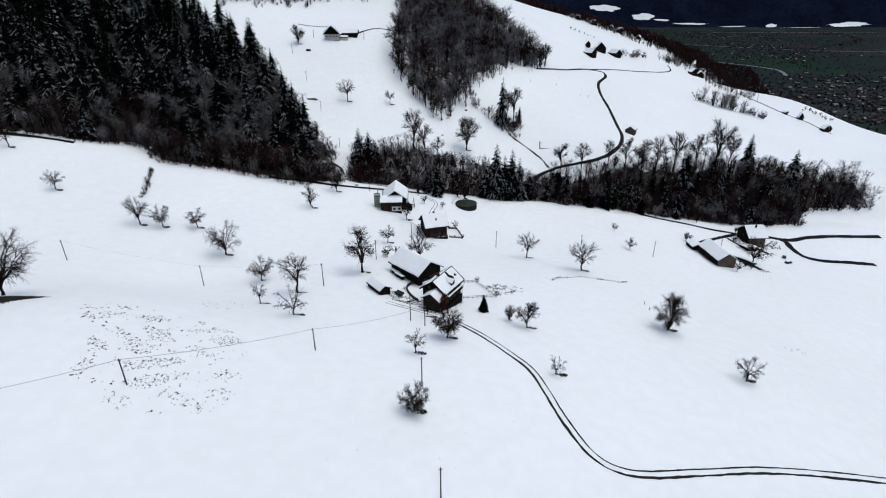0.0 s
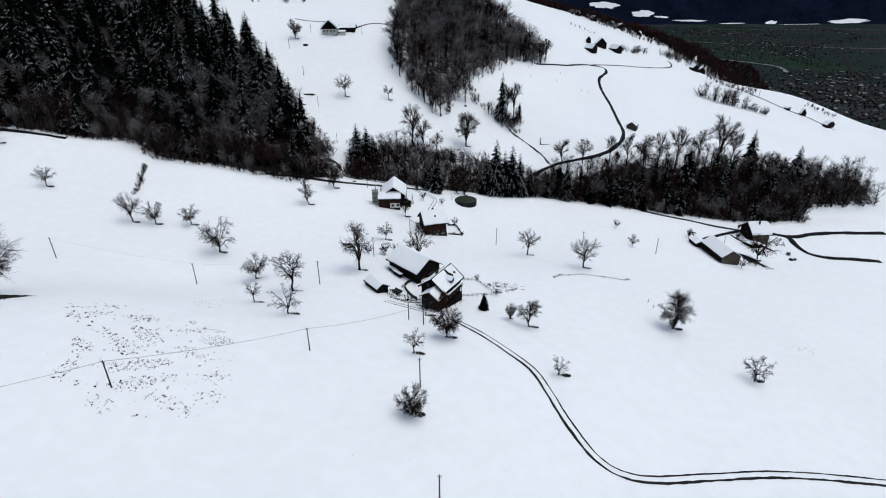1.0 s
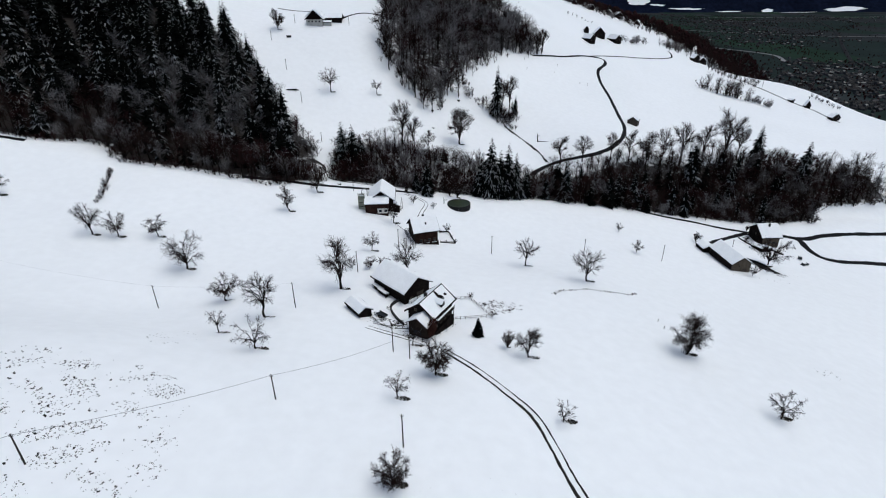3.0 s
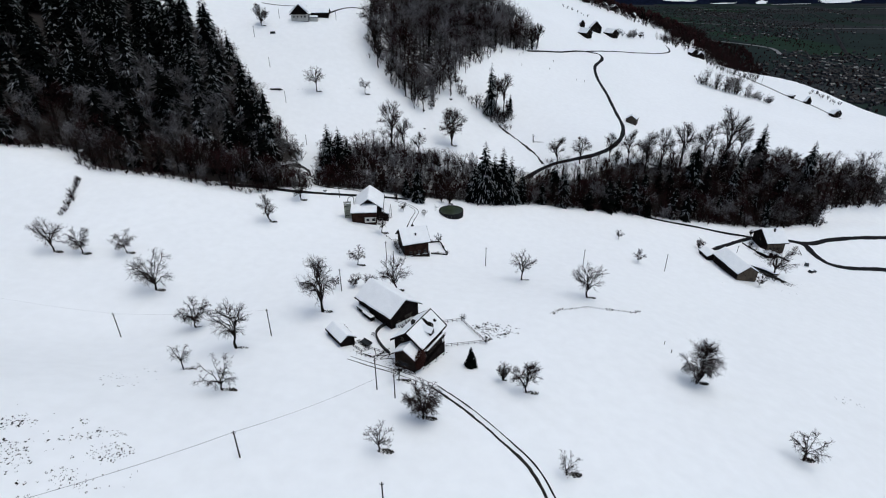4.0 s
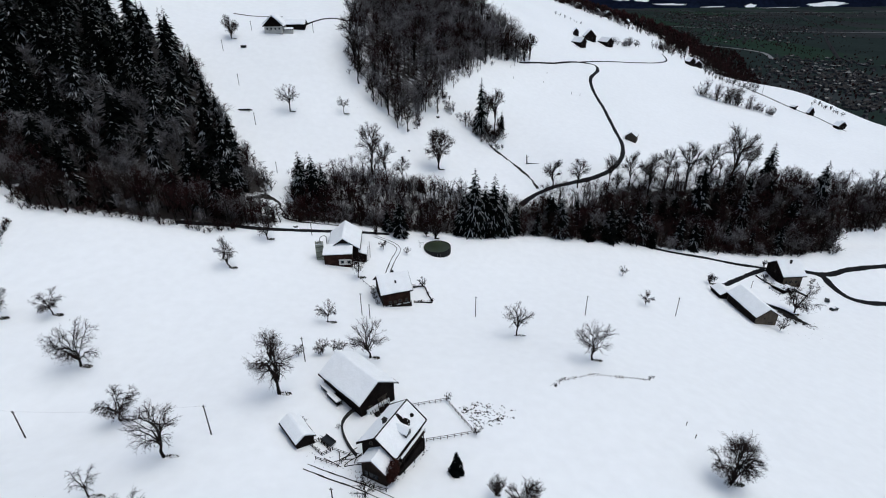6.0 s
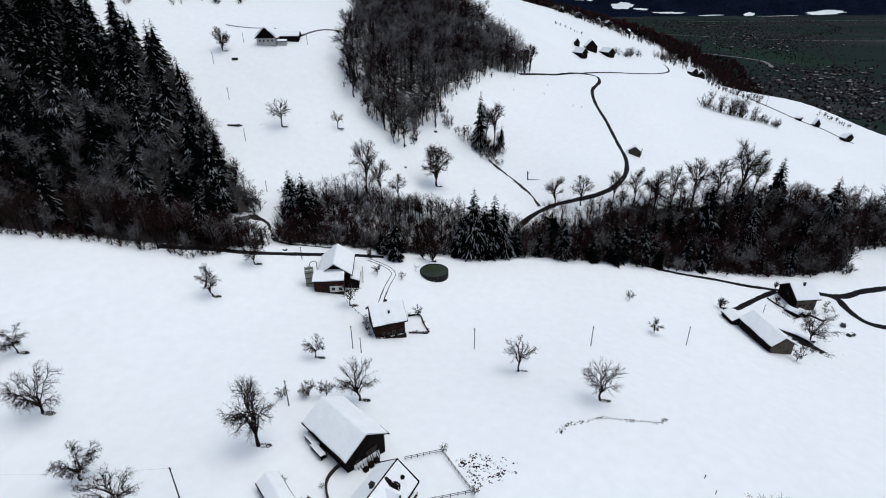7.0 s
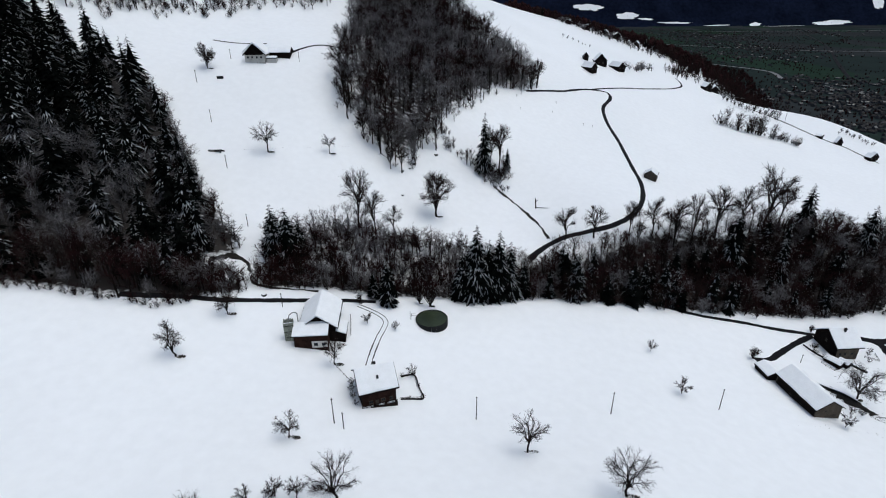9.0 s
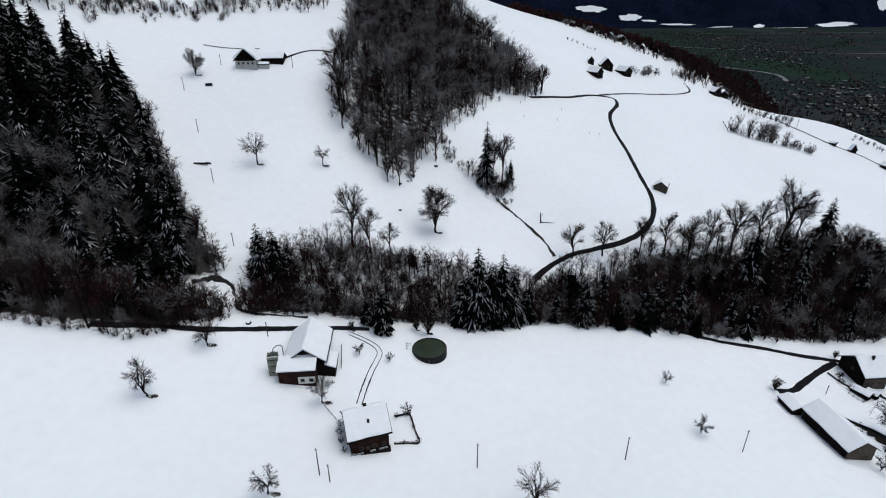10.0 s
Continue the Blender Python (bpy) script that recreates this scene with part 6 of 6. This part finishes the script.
line_wood("top_hedge", "dark bushes at the top of the pasture", [(-215, 384), (-199, 397), (-182, 414), (-164, 432), (-154, 438), (-134, 459), (-128, 474), (-102, 486), (-80, 500)], 0.62, [(t, 1, 0.4, 0.85) for t in thicket] + [(beeches[k], 0.35, 0.4, 0.7) for k in brown] + [(t, 0.12, 0.3, 0.6) for t in spruces], MIXED_MATS, 9, 11.0)
line_wood("lane_bushes", "small dark bushes in the far pasture", [(150, 720), (165, 716), (178, 708)], 4.0, [(t, 1, 0.4, 0.9) for t in small], MIXED_MATS, 10, 3.0)
p, rng = scattered([(290, 655), (330, 625), (365, 610), (430, 590), (600, 600), (680, 760), (560, 960), (470, 1060), (400, 940), (330, 780)], 13, 11)
valley_wood, rng_low = scattered([(560, 960), (640, 1000), (760, 1300), (880, 1560), (1010, 1900), (960, 2050), (760, 1650), (640, 1300)], 15, 49)
wood("valley_wood", "brown leafless wood at the foot of the slope", valley_wood, rng_low, [(t, 1, 0.9, 1.4) for t in far_bare] + [(t, 1, 0.8, 1.5) for t in far_clumps], MIXED_MATS)
wood("brow_wood", "brown leafless wood on the slope to the valley", p, rng, [(t, 1, 0.9, 1.5) for t in far_bare] + [(t, 0.2, 0.8, 1.1) for t in far_spruces], MIXED_MATS)
line_wood("brow_trees", "bare trees just behind the brow of the hill", [(268, 668), (278, 700), (318, 770), (330, 830), (325, 880)], 2.6, [(t, 1, 0.4, 0.8) for t in far_bare], MIXED_MATS, 14, 14.0, "wood")
p, rng = scattered([(120, 945), (200, 945), (240, 905), (300, 890), (325, 850), (340, 790), (480, 900), (430, 1200), (120, 1200)], 11.5, 12)
wood("far_hill_wood", "dark wood behind the far houses", p, rng, [(t, 0.2, 0.55, 0.95) for t in far_spruces] + [(t, 1.4, 0.8, 1.4) for t in far_clumps] + [(t, 0.3, 0.6, 1.0) for t in far_bare], MIXED_MATS)
line_wood("ridge_wood", "dark band of trees along the far ridge", [(150, 960), (197, 945), (235, 905), (268, 895), (308, 888), (325, 850), (330, 800), (322, 775)], 1.5, [(t, 1, 0.5, 0.9) for t in far_bare] + [(t, 0.5, 0.4, 0.8) for t in far_spruces], MIXED_MATS, 16, 16.0, "wood")
line_wood("village_trees", "dark trees between the houses on the far hill", [(180, 930), (205, 910), (225, 890), (242, 870), (262, 860), (280, 840), (292, 822)], 1.6, [(t, 1, 0.6, 1.3) for t in thicket] + [(t, 0.6, 0.3, 0.55) for t in far_bare] + [(t, 0.3, 0.3, 0.6) for t in far_spruces], MIXED_MATS, 13, 14.0)


def tufts(name, label, places, size, seed, mat):
    """Clumps of dead grass and earth that show through the snow."""
    rng = np.random.default_rng(seed)
    V, F = [], []
    for x, y in places:
        z, r = float(height(x, y)), rng.uniform(*size)
        for _ in range(int(rng.integers(3, 8))):
            a, d = rng.uniform(0, 6.283), r * rng.uniform(0, 1.1)
            px, py, s = x + d * math.cos(a), y + d * math.sin(a), r * rng.uniform(0.25, 0.6)
            k = len(V)
            b = rng.uniform(0, 6.283)
            V.extend([(px + s * math.cos(b + j * 2.094) * rng.uniform(0.6, 1.2), py + s * math.sin(b + j * 2.094) * rng.uniform(0.6, 1.2), z - 0.05) for j in range(3)])
            V.append((px, py, z + s * rng.uniform(0.25, 0.7)))
            F.extend(((k, k + 1, k + 3), (k + 1, k + 2, k + 3), (k + 2, k, k + 3)))
    return tagged(sheet(name, np.array(V), np.array(F), [mat], None, False), label, "grass", kind="stuff")


def dug(poly, gap, seed, much):
    """Uneven clusters of places within an outline."""
    p, rng = scattered(poly, gap, seed)
    k = np.sin(p[:, 0] / 2.3 + 1.7 * np.sin(p[:, 1] / 3.1)) * np.sin(p[:, 1] / 1.9 + 1.1 * np.sin(p[:, 0] / 4.1))
    m = p.mean(0)
    far = np.sqrt((((p - m) / (1.15 * p.std(0))) ** 2).sum(1))
    return p[rng.random(len(p)) < much * np.where(k > 0.22, 1.0, 0.09) * np.clip(1.9 - 0.8 * far, 0.12, 1)]


p = dug([(-95, 70), (-87, 77), (-77, 72), (-66, 72), (-54, 68), (-47, 50), (-50, 38), (-66, 35), (-79, 41), (-80, 51), (-88, 60)], 0.62, 21, 1.0)
tufts("dug_patches", "scattered tufts of dark earth dug through the snow", p[::2], (0.2, 0.55), 22, SOIL)
tufts("dug_grass", "grass tips scattered through thin snow", np.delete(p, slice(0, None, 2), 0), (0.1, 0.3), 122, DRY_GRASS)
p = dug([(-78, 98), (-72, 100), (-60, 90), (-58, 86), (-70, 84), (-78, 88)], 0.9, 121, 0.7)
tufts("dug_grass", "a few grass tips dug out below the orchard", p, (0.12, 0.36), 123, DRY_GRASS)
p, rng = scattered([(-30, 28), (20, 28), (26, 48), (14, 56), (0, 50), (-24, 40)], 3.2, 23)
p = p[rng.random(len(p)) < 0.45]
tufts("grass_tufts", "a few grass tips poking through the snow", p, (0.06, 0.2), 24, DRY_GRASS)
p, rng = scattered([(8, 132), (13, 124), (18, 126), (24, 131), (20, 135), (12, 134)], 0.9, 25)
p = p[rng.random(len(p)) < np.clip(1.15 - 0.075 * (p[:, 0] - 9), 0.2, 0.95)]
tufts("garden_stubble", "dark dead garden plants beside the fence", p, (0.35, 0.95), 26, SOIL)
c, _ = along([(35.1, 143.3), (38, 146.5), (42.3, 148.3), (48.4, 150.7), (57.5, 150.6), (64, 151.5), (68, 153.6)], 0.55)
tufts("bank_grass", "dark line of grass along a terrace edge", c + np.random.default_rng(27).normal(size=c.shape) * 0.15, (0.35, 0.95), 28, SOIL)
c, _ = along([(-14.6, 112), (-13.0, 106.2), (-8.0, 104.0), (-3.5, 110.5), (0.6, 117.5)], 0.5)
tufts("house_verge", "dark thawed verge along the farmhouse", c + np.random.default_rng(29).normal(size=c.shape) * 0.3, (0.2, 0.5), 30, SOIL)
p, rng = scattered([(-24, 116), (-17, 113), (-14, 106), (-20, 107), (-26, 112)], 0.9, 31)
p = p[rng.random(len(p)) < 0.4]
tufts("yard_clutter", "trodden earth and straw in the yard", p, (0.15, 0.4), 32, SOIL)
p, rng = scattered([(165, 212), (154, 228), (150, 226), (160, 210)], 0.7, 33)
tagged(strip("thawed_bed", [(153.6, 228.6), (155.6, 225.4), (158, 220), (160.4, 214)], 4.0, SOIL, ragged=0.7), "dark thawed bed of earth beside the old tree", "flower bed", kind="structure")
tufts("thawed_strip", "dark thawed strip under the old tree", p, (0.3, 0.7), 34, SOIL)
p, rng = scattered([(120, 202), (160, 200), (172, 214), (166, 218), (150, 206), (128, 206)], 1.6, 35)
p = p[rng.random(len(p)) < 0.35]
tufts("churned_snow", "churned snow and earth before the long barn", p, (0.1, 0.35), 36, DRY_GRASS)

# the bank where the meadow breaks off
bank = [(-128, 71.5), (-120, 72), (-112, 72.6), (-104, 73)]
c, s = along(bank, 0.6)
rng = np.random.default_rng(37)
n = len(c)
taper = np.clip((np.arange(n)[::-1]) / (n * 0.7), 0.02, 1)
rows = [np.column_stack([c[:, 0], c[:, 1] - o * 10.5 * taper, height(c[:, 0], c[:, 1] - o * 10.5 * taper) + l * taper + rng.normal(size=n) * 0.05]) for o, l in ((-0.15, 0.0), (0.0, 1.2), (0.1, 1.3), (0.25, 0.9), (0.55, 0.35), (1.0, 0.02))]
V = np.concatenate(rows)
i = np.arange(n - 1)
F = np.concatenate([np.stack([i + k * n, i + k * n + 1, i + (k + 1) * n + 1, i + (k + 1) * n], 1) for k in range(5)])
slot = np.repeat([0, 0, 1, 1, 1], n - 1)
tagged(sheet("earth_bank", V, F, [SNOW, SOIL], slot), "bare dark earth bank under a snowy lip", "bank", kind="structure")
p, rng = scattered([(-128, 72), (-112, 72), (-106, 72), (-114, 63.5), (-128, 61.5)], 0.7, 38)
tufts("bank_tufts", "withered grass on the earth bank", p, (0.2, 0.5), 39, DRY_GRASS)

# ---------------------------------------------------------------- the valley
def village_house(kind):
    e = new("village_house")
    l, w, h, r = ((13, 10, 6, 9.5), (18, 12, 8, 12), (28, 14, 7, 9))[kind]
    bm = bmesh.new()
    prism(bm, [(-l / 2, -w / 2, -2), (-l / 2, w / 2, -2), (-l / 2, w / 2, h), (-l / 2, 0, r), (-l / 2, -w / 2, h)], (l, 0, 0))
    part("wall", bm, VILLAGE_WALL, e)
    k = (r - h) / (w / 2)
    for s in (-1, 1):
        bm = bmesh.new()
        prism(bm, [(-l / 2 - 0.8, 0, r + 0.1), (-l / 2 - 0.8, s * (w / 2 + 0.8), h - k * 0.8 + 0.1), (-l / 2 - 0.8, s * (w / 2 + 0.8), h - k * 0.8 + 0.5), (-l / 2 - 0.8, 0, r + 0.5)], (l + 1.6, 0, 0))
        part("roof", bm, VILLAGE_ROOF if kind != 2 else CONCRETE, e)
    return tagged(e, ("small valley house with a dark roof", "tall valley house with a brown roof", "long pale-roofed shed in the valley")[kind], "house", "houses of the valley villages")


patterns = [village_house(k) for k in range(3)]
first = set()
rng = random.Random(8)
for cx, cy, sx, sy, n in ((980, 1480, 120, 90, 40), (930, 1260, 90, 90, 40), (1060, 1350, 90, 100, 30), (840, 1070, 60, 50, 24), (1120, 1620, 120, 80, 24), (1240, 2390, 120, 150, 24), (1520, 2800, 120, 250, 30), (1580, 3500, 150, 300, 30), (2600, 3700, 400, 200, 20)):
    for _ in range(n):
        x, y = rng.gauss(cx, sx), rng.gauss(cy, sy)
        if float(height(x, y)) > FLOOR + 25 or y > 4000:
            continue
        k = rng.choice((0, 0, 0, 1, 1, 2))
        m = pose(x, y, float(height(x, y)), 0, 0, rng.choice((20, 110)) + rng.uniform(-8, 8))
        if k not in first:
            first.add(k)
            patterns[k].matrix_world = m @ Matrix.Scale(0.5, 4)
        else:
            copy_thing(patterns[k], m).scale = (0.5, 0.5, 0.5)


def village(name, label, clusters, seed, mats):
    """Far small houses, too many to count, as one object: walls and two roof slopes each."""
    rng = np.random.default_rng(seed)
    V, F, M = [], [], []
    for cx, cy, sx, sy, n in clusters:
        for x, y in np.stack([rng.normal(cx, sx, n), rng.normal(cy, sy, n)], 1):
            z = float(height(x, y))
            if z > FLOOR + 14 or y > 4050:
                continue
            l, w, h, a = rng.uniform(3.0, 6.5), rng.uniform(2.6, 4.4), rng.uniform(2.5, 5), rng.choice((0.35, 1.92)) + rng.normal() * 0.15
            c, d, k = math.cos(a), math.sin(a), len(V)
            for px, py, pz in ((-l, -w, -1), (l, -w, -1), (l, w, -1), (-l, w, -1), (-l, -w, h), (l, -w, h), (l, w, h), (-l, w, h), (-l, 0, h + 2.5), (l, 0, h + 2.5)):
                V.append((x + c * px - d * py, y + d * px + c * py, z + pz))
            roof = 1 + int(rng.random() < 0.87)
            for f, m in (((0, 1, 5), 0), ((0, 5, 4), 0), ((1, 2, 6), 0), ((1, 6, 5), 0), ((2, 3, 7), 0), ((2, 7, 6), 0), ((3, 0, 4), 0), ((3, 4, 7), 0), ((4, 5, 9), roof), ((4, 9, 8), roof), ((6, 7, 8), roof), ((6, 8, 9), roof), ((5, 6, 9), 0), ((7, 4, 8), 0)):
                F.append(tuple(k + i for i in f)), M.append(m)
    return tagged(sheet(name, np.array(V), np.array(F), mats, np.array(M), False), label, "village", kind="stuff")


village("valley_village", "pale and dark houses of the valley villages", ((960, 1440, 100, 60, 90), (930, 1260, 70, 60, 110), (1060, 1350, 60, 80, 70), (840, 1070, 60, 30, 60), (1150, 1650, 100, 60, 60), (1240, 2390, 110, 130, 70), (1520, 2800, 110, 250, 110), (1600, 3500, 150, 300, 170), (2500, 3850, 500, 100, 60)), 61, [VILLAGE_WALL, CONCRETE, STONE])
places = []
for _ in range(26000):
    x, y = rng.uniform(650, 2600), rng.uniform(950, 4500)
    near_houses = max(math.exp(-((x - cx) / sx) ** 2 - ((y - cy) / sy) ** 2) for cx, cy, sx, sy in ((980, 1450, 300, 300), (850, 1150, 200, 200), (1240, 2390, 260, 320), (1450, 2900, 300, 500), (1700, 3700, 350, 600)))
    belt = math.exp(-((x - 0.66 * y + 150 * math.sin(y / 300)) / 40) ** 2) + math.exp(-((y - 3300 - 0.2 * x) / 30) ** 2) + math.exp(-((y - 2300 + 0.3 * x) / 18) ** 2)
    if float(height(x, y)) < FLOOR + 25 and rng.random() < 0.03 + 0.5 * near_houses + 0.5 * belt:
        places.append((x, y))
wood("valley_trees", "dark hedges and tree rows on the valley floor", np.array(places), np.random.default_rng(41), [(t, 1, 0.25, 0.7) for t in far_clumps], MIXED_MATS, "trees")


def snow_field(x, y, rx, ry, seed):
    """A patch of open snow at the foot of the range, with an uneven edge."""
    rng = np.random.default_rng(seed)
    n, rings = 40, 7
    edge = 1 + 0.16 * np.sin(np.arange(n) * 6.283 * 2 / n + seed) + 0.1 * np.sin(np.arange(n) * 6.283 * 5 / n) + 0.09 * rng.normal(size=n)
    V = []
    for k in range(rings):
        w = np.arange(n) * 6.283 / n
        px, py = x + rx * edge * np.cos(w) * (k + 0.2) / rings, y + ry * edge * np.sin(w) * (k + 0.2) / rings
        V.append(np.column_stack([px, py, height(px, py) + 3.0]))
    i = np.arange(n)
    F = np.concatenate([np.stack([k * n + i, (k + 1) * n + i, (k + 1) * n + (i + 1) % n, k * n + (i + 1) % n], 1) for k in range(rings - 1)])
    return tagged(sheet("snow_field", np.concatenate(V), F, [SNOW]), "open patch of snow below the wooded range", "snow field", kind="structure")


for k, q in enumerate(((1516, 4688, 95, 26), (1204, 4728, 120, 26), (1666, 4672, 60, 8), (1897, 4650, 140, 7), (2225, 4620, 120, 5), (2521, 4610, 60, 16), (3116, 4594, 170, 19), (3542, 4730, 50, 50), (2738, 4574, 170, 4))):
    snow_field(*q, k)


# ---------------------------------------------------------------- small things on the far slope
def boulder(x, y, r, seed):
    """A rough stone, half in the snow."""
    rng = random.Random(seed)
    e = thing("boulder", "dark boulder with a cap of snow", "boulder", x, y, rng.uniform(0, 360), "boulders on the slope")
    bm = bmesh.new()
    bmesh.ops.create_icosphere(bm, subdivisions=2, radius=r)
    for v in bm.verts:
        v.co *= rng.uniform(0.82, 1.12)
        v.co.z *= 0.7
    part("stone", bm, STONE, e)
    bm = bmesh.new()
    bmesh.ops.create_icosphere(bm, subdivisions=2, radius=r * 0.72)
    for v in bm.verts:
        v.co.z = v.co.z * 0.3 + r * 0.55
    part("snow_cap", bm, ROOF_SNOW, e)


for k, (bx, by, br) in enumerate(((-7.2, 345, 1.3), (-12.9, 336.1, 1.0), (4.5, 358, 1.2), (-11.9, 318.2, 0.8), (-9.3, 340, 0.7), (-57, 235.8, 1.0))):
    boulder(bx, by, br, k)


def stake(x, y, h=1.6):
    e = thing("field_stake", "thin wooden stake in the snowy field", "stake", x, y, group="stakes in the far field")
    bm = bmesh.new()
    rod(bm, (0, 0, -0.4), (0.05, 0.03, h), 0.12, 0.09, 7)
    part("shaft", bm, GREY_TIMBER, e)
    bm = bmesh.new()
    rod(bm, (0.05, 0.03, h - 0.3), (0.05, 0.03, h), 0.13, sides=7)
    part("band", bm, TILES, e, "reddish painted top")


for sx, sy in ((61.6, 436.7), (61.7, 456.2), (91.6, 463.3), (85.7, 445.9), (113.3, 439.9), (106.5, 439)):
    stake(sx, sy)
for sx, sy in ((68.1, 131.9), (68.3, 127.1)):
    stake(sx, sy, 1.2)


def trough(x, y, yaw):
    """A long cattle trough."""
    e = thing("cattle_trough", "long dark cattle trough in the snow", "trough", x, y, yaw)
    for nm, q in (("side", (0, -0.45, 0.1, 6.0, 0.1, 0.7)), ("side", (0, 0.45, 0.1, 6.0, 0.1, 0.7)), ("end", (-2.95, 0, 0.1, 0.1, 0.9, 0.7)), ("end", (2.95, 0, 0.1, 0.1, 0.9, 0.7)), ("bottom", (0, 0, 0.1, 5.8, 0.8, 0.1))):
        bm = bmesh.new()
        block(bm, *q)
        part(nm, bm, DARK_TIMBER, e)
    bm = bmesh.new()
    block(bm, 0, 0, 0.45, 5.7, 0.75, 0.25, 0.08)
    part("snow", bm, ROOF_SNOW, e)
    for lx in (-2.4, 2.4):
        bm = bmesh.new()
        block(bm, lx, 0, -0.6, 0.2, 0.9, 0.7)
        part("foot", bm, DARK_TIMBER, e)


trough(-96.6, 310.2, 6)
e = thing("hay_bale", "dark wrapped bale lying in the snow", "bale", -109.4, 363.5, 15)
bm = bmesh.new()
rod(bm, (-1.6, 0, 0.6), (1.6, 0, 0.6), 0.75, sides=18)
part("wrap", bm, RUBBER, e)
bm = bmesh.new()
block(bm, 0, 0, 1.22, 2.8, 0.7, 0.16, 0.05)
part("snow_cap", bm, ROOF_SNOW, e)
e = thing("fallen_snag", "broken dead trunk standing in the far pasture", "dead tree", 57.2, 332)
bm = bmesh.new()
rod(bm, (0, 0, -0.5), (-0.4, 1.0, 5.2), 0.42, 0.2, 8)
part("trunk", bm, BARK, e)
bm = bmesh.new()
rod(bm, (-0.2, 0.5, 3.4), (0.9, 0.4, 4.6), 0.16, 0.06, 6), rod(bm, (0.4, 0, 0.35), (9.5, -1.2, 0.3), 0.22, 0.08, 6)
part("limb", bm, BARK, e)
c, _ = along([(-88, 314), (-68.9, 321.4), (-52, 329), (-38.9, 336.7)], 0.8)
rng = np.random.default_rng(71)
c = c[rng.random(len(c)) < 0.35 + 0.35 * np.sin(c[:, 0] / 2.3)]
tufts("path_edge", "thin broken line of grass along a snowed-in path", c, (0.1, 0.28), 72, DRY_GRASS)
tagged(strip("slope_path", [(-99.5, 310), (-96, 310.8), (-93, 312)], 0.9, SOIL, ragged=0.5), "short dark thawed ledge on the slope", "path", kind="structure")
fence("yard_rail", "short dark rail fence beside the cattle barn", [(-25.6, 231), (-24.8, 226), (-24.2, 221.4)], 1.7, 1.2, 2, mat=DARK_TIMBER)
fence("garden_rail", "low dark rail from the tree to the chalet", [(-26.2, 205.0), (-23.8, 202.4), (-21.4, 199.8)], 1.8, 0.7, 1, mat=DARK_TIMBER)
p, rng = scattered([(113, 119), (120, 118), (121, 113), (114, 114)], 1.1, 51)
tufts("grass_spot", "spot of grass tips in the snow", p[rng.random(len(p)) < 0.5], (0.12, 0.4), 52, DRY_GRASS)


def footprints(points, seed):
    """A line of small trodden holes, as dark tips of snow edge."""
    c, s = along(points, 0.9)
    rng = np.random.default_rng(seed)
    return c + s * (np.where(np.arange(len(c)) % 2 == 0, 0.14, -0.14)[:, None]) + rng.normal(size=c.shape) * 0.08


tufts("animal_tracks", "line of small tracks in the snow", np.concatenate([footprints([(-9, 55), (-7.5, 46), (-6.8, 38), (-5.5, 28)], 53), footprints([(-84, 70), (-76, 64), (-70, 58)], 54), footprints([(-90, 60), (-88, 52), (-80, 46)], 55)]), (0.05, 0.12), 56, STONE)


# ---------------------------------------------------------------- poles and scrap lying in the yard
def yard_pole(x, y, turn, length, bow):
    """A long pole, slightly bent, lying on the snow."""
    e = thing("wooden_pole", "thin dark pole lying on trodden snow", "pole", x, y, turn, group="poles in the yard")
    bm = bmesh.new()
    pts = []
    for i in range(5):
        t = i / 4 - 0.5
        px, py = t * length, bow * (0.25 - t * t)
        w = pose(x, y, 0, 0, 0, turn) @ Vector((px, py, 0))
        pts.append((px, py, float(height(w.x, w.y)) - float(height(x, y)) + 0.1))
    for p0, p1 in zip(pts, pts[1:]):
        rod(bm, p0, p1, 0.09, sides=6)
    part("pole", bm, DARK_TIMBER, e)
    return e


for q in ((-16.6, 113.0, 35, 4.5, 1.2), (-15.6, 111.8, 50, 5.0, 1.6), (-17.6, 111.6, 20, 4.0, 0.8), (-14.6, 112.6, 70, 3.6, 1.4), (-18.6, 112.8, 100, 3.2, 0.5), (-15.0, 110.2, 15, 4.4, 1.0), (-19.8, 110.6, -30, 4.6, 0.4), (-16.2, 114.6, 60, 3.4, 1.0)):
    yard_pole(*q)
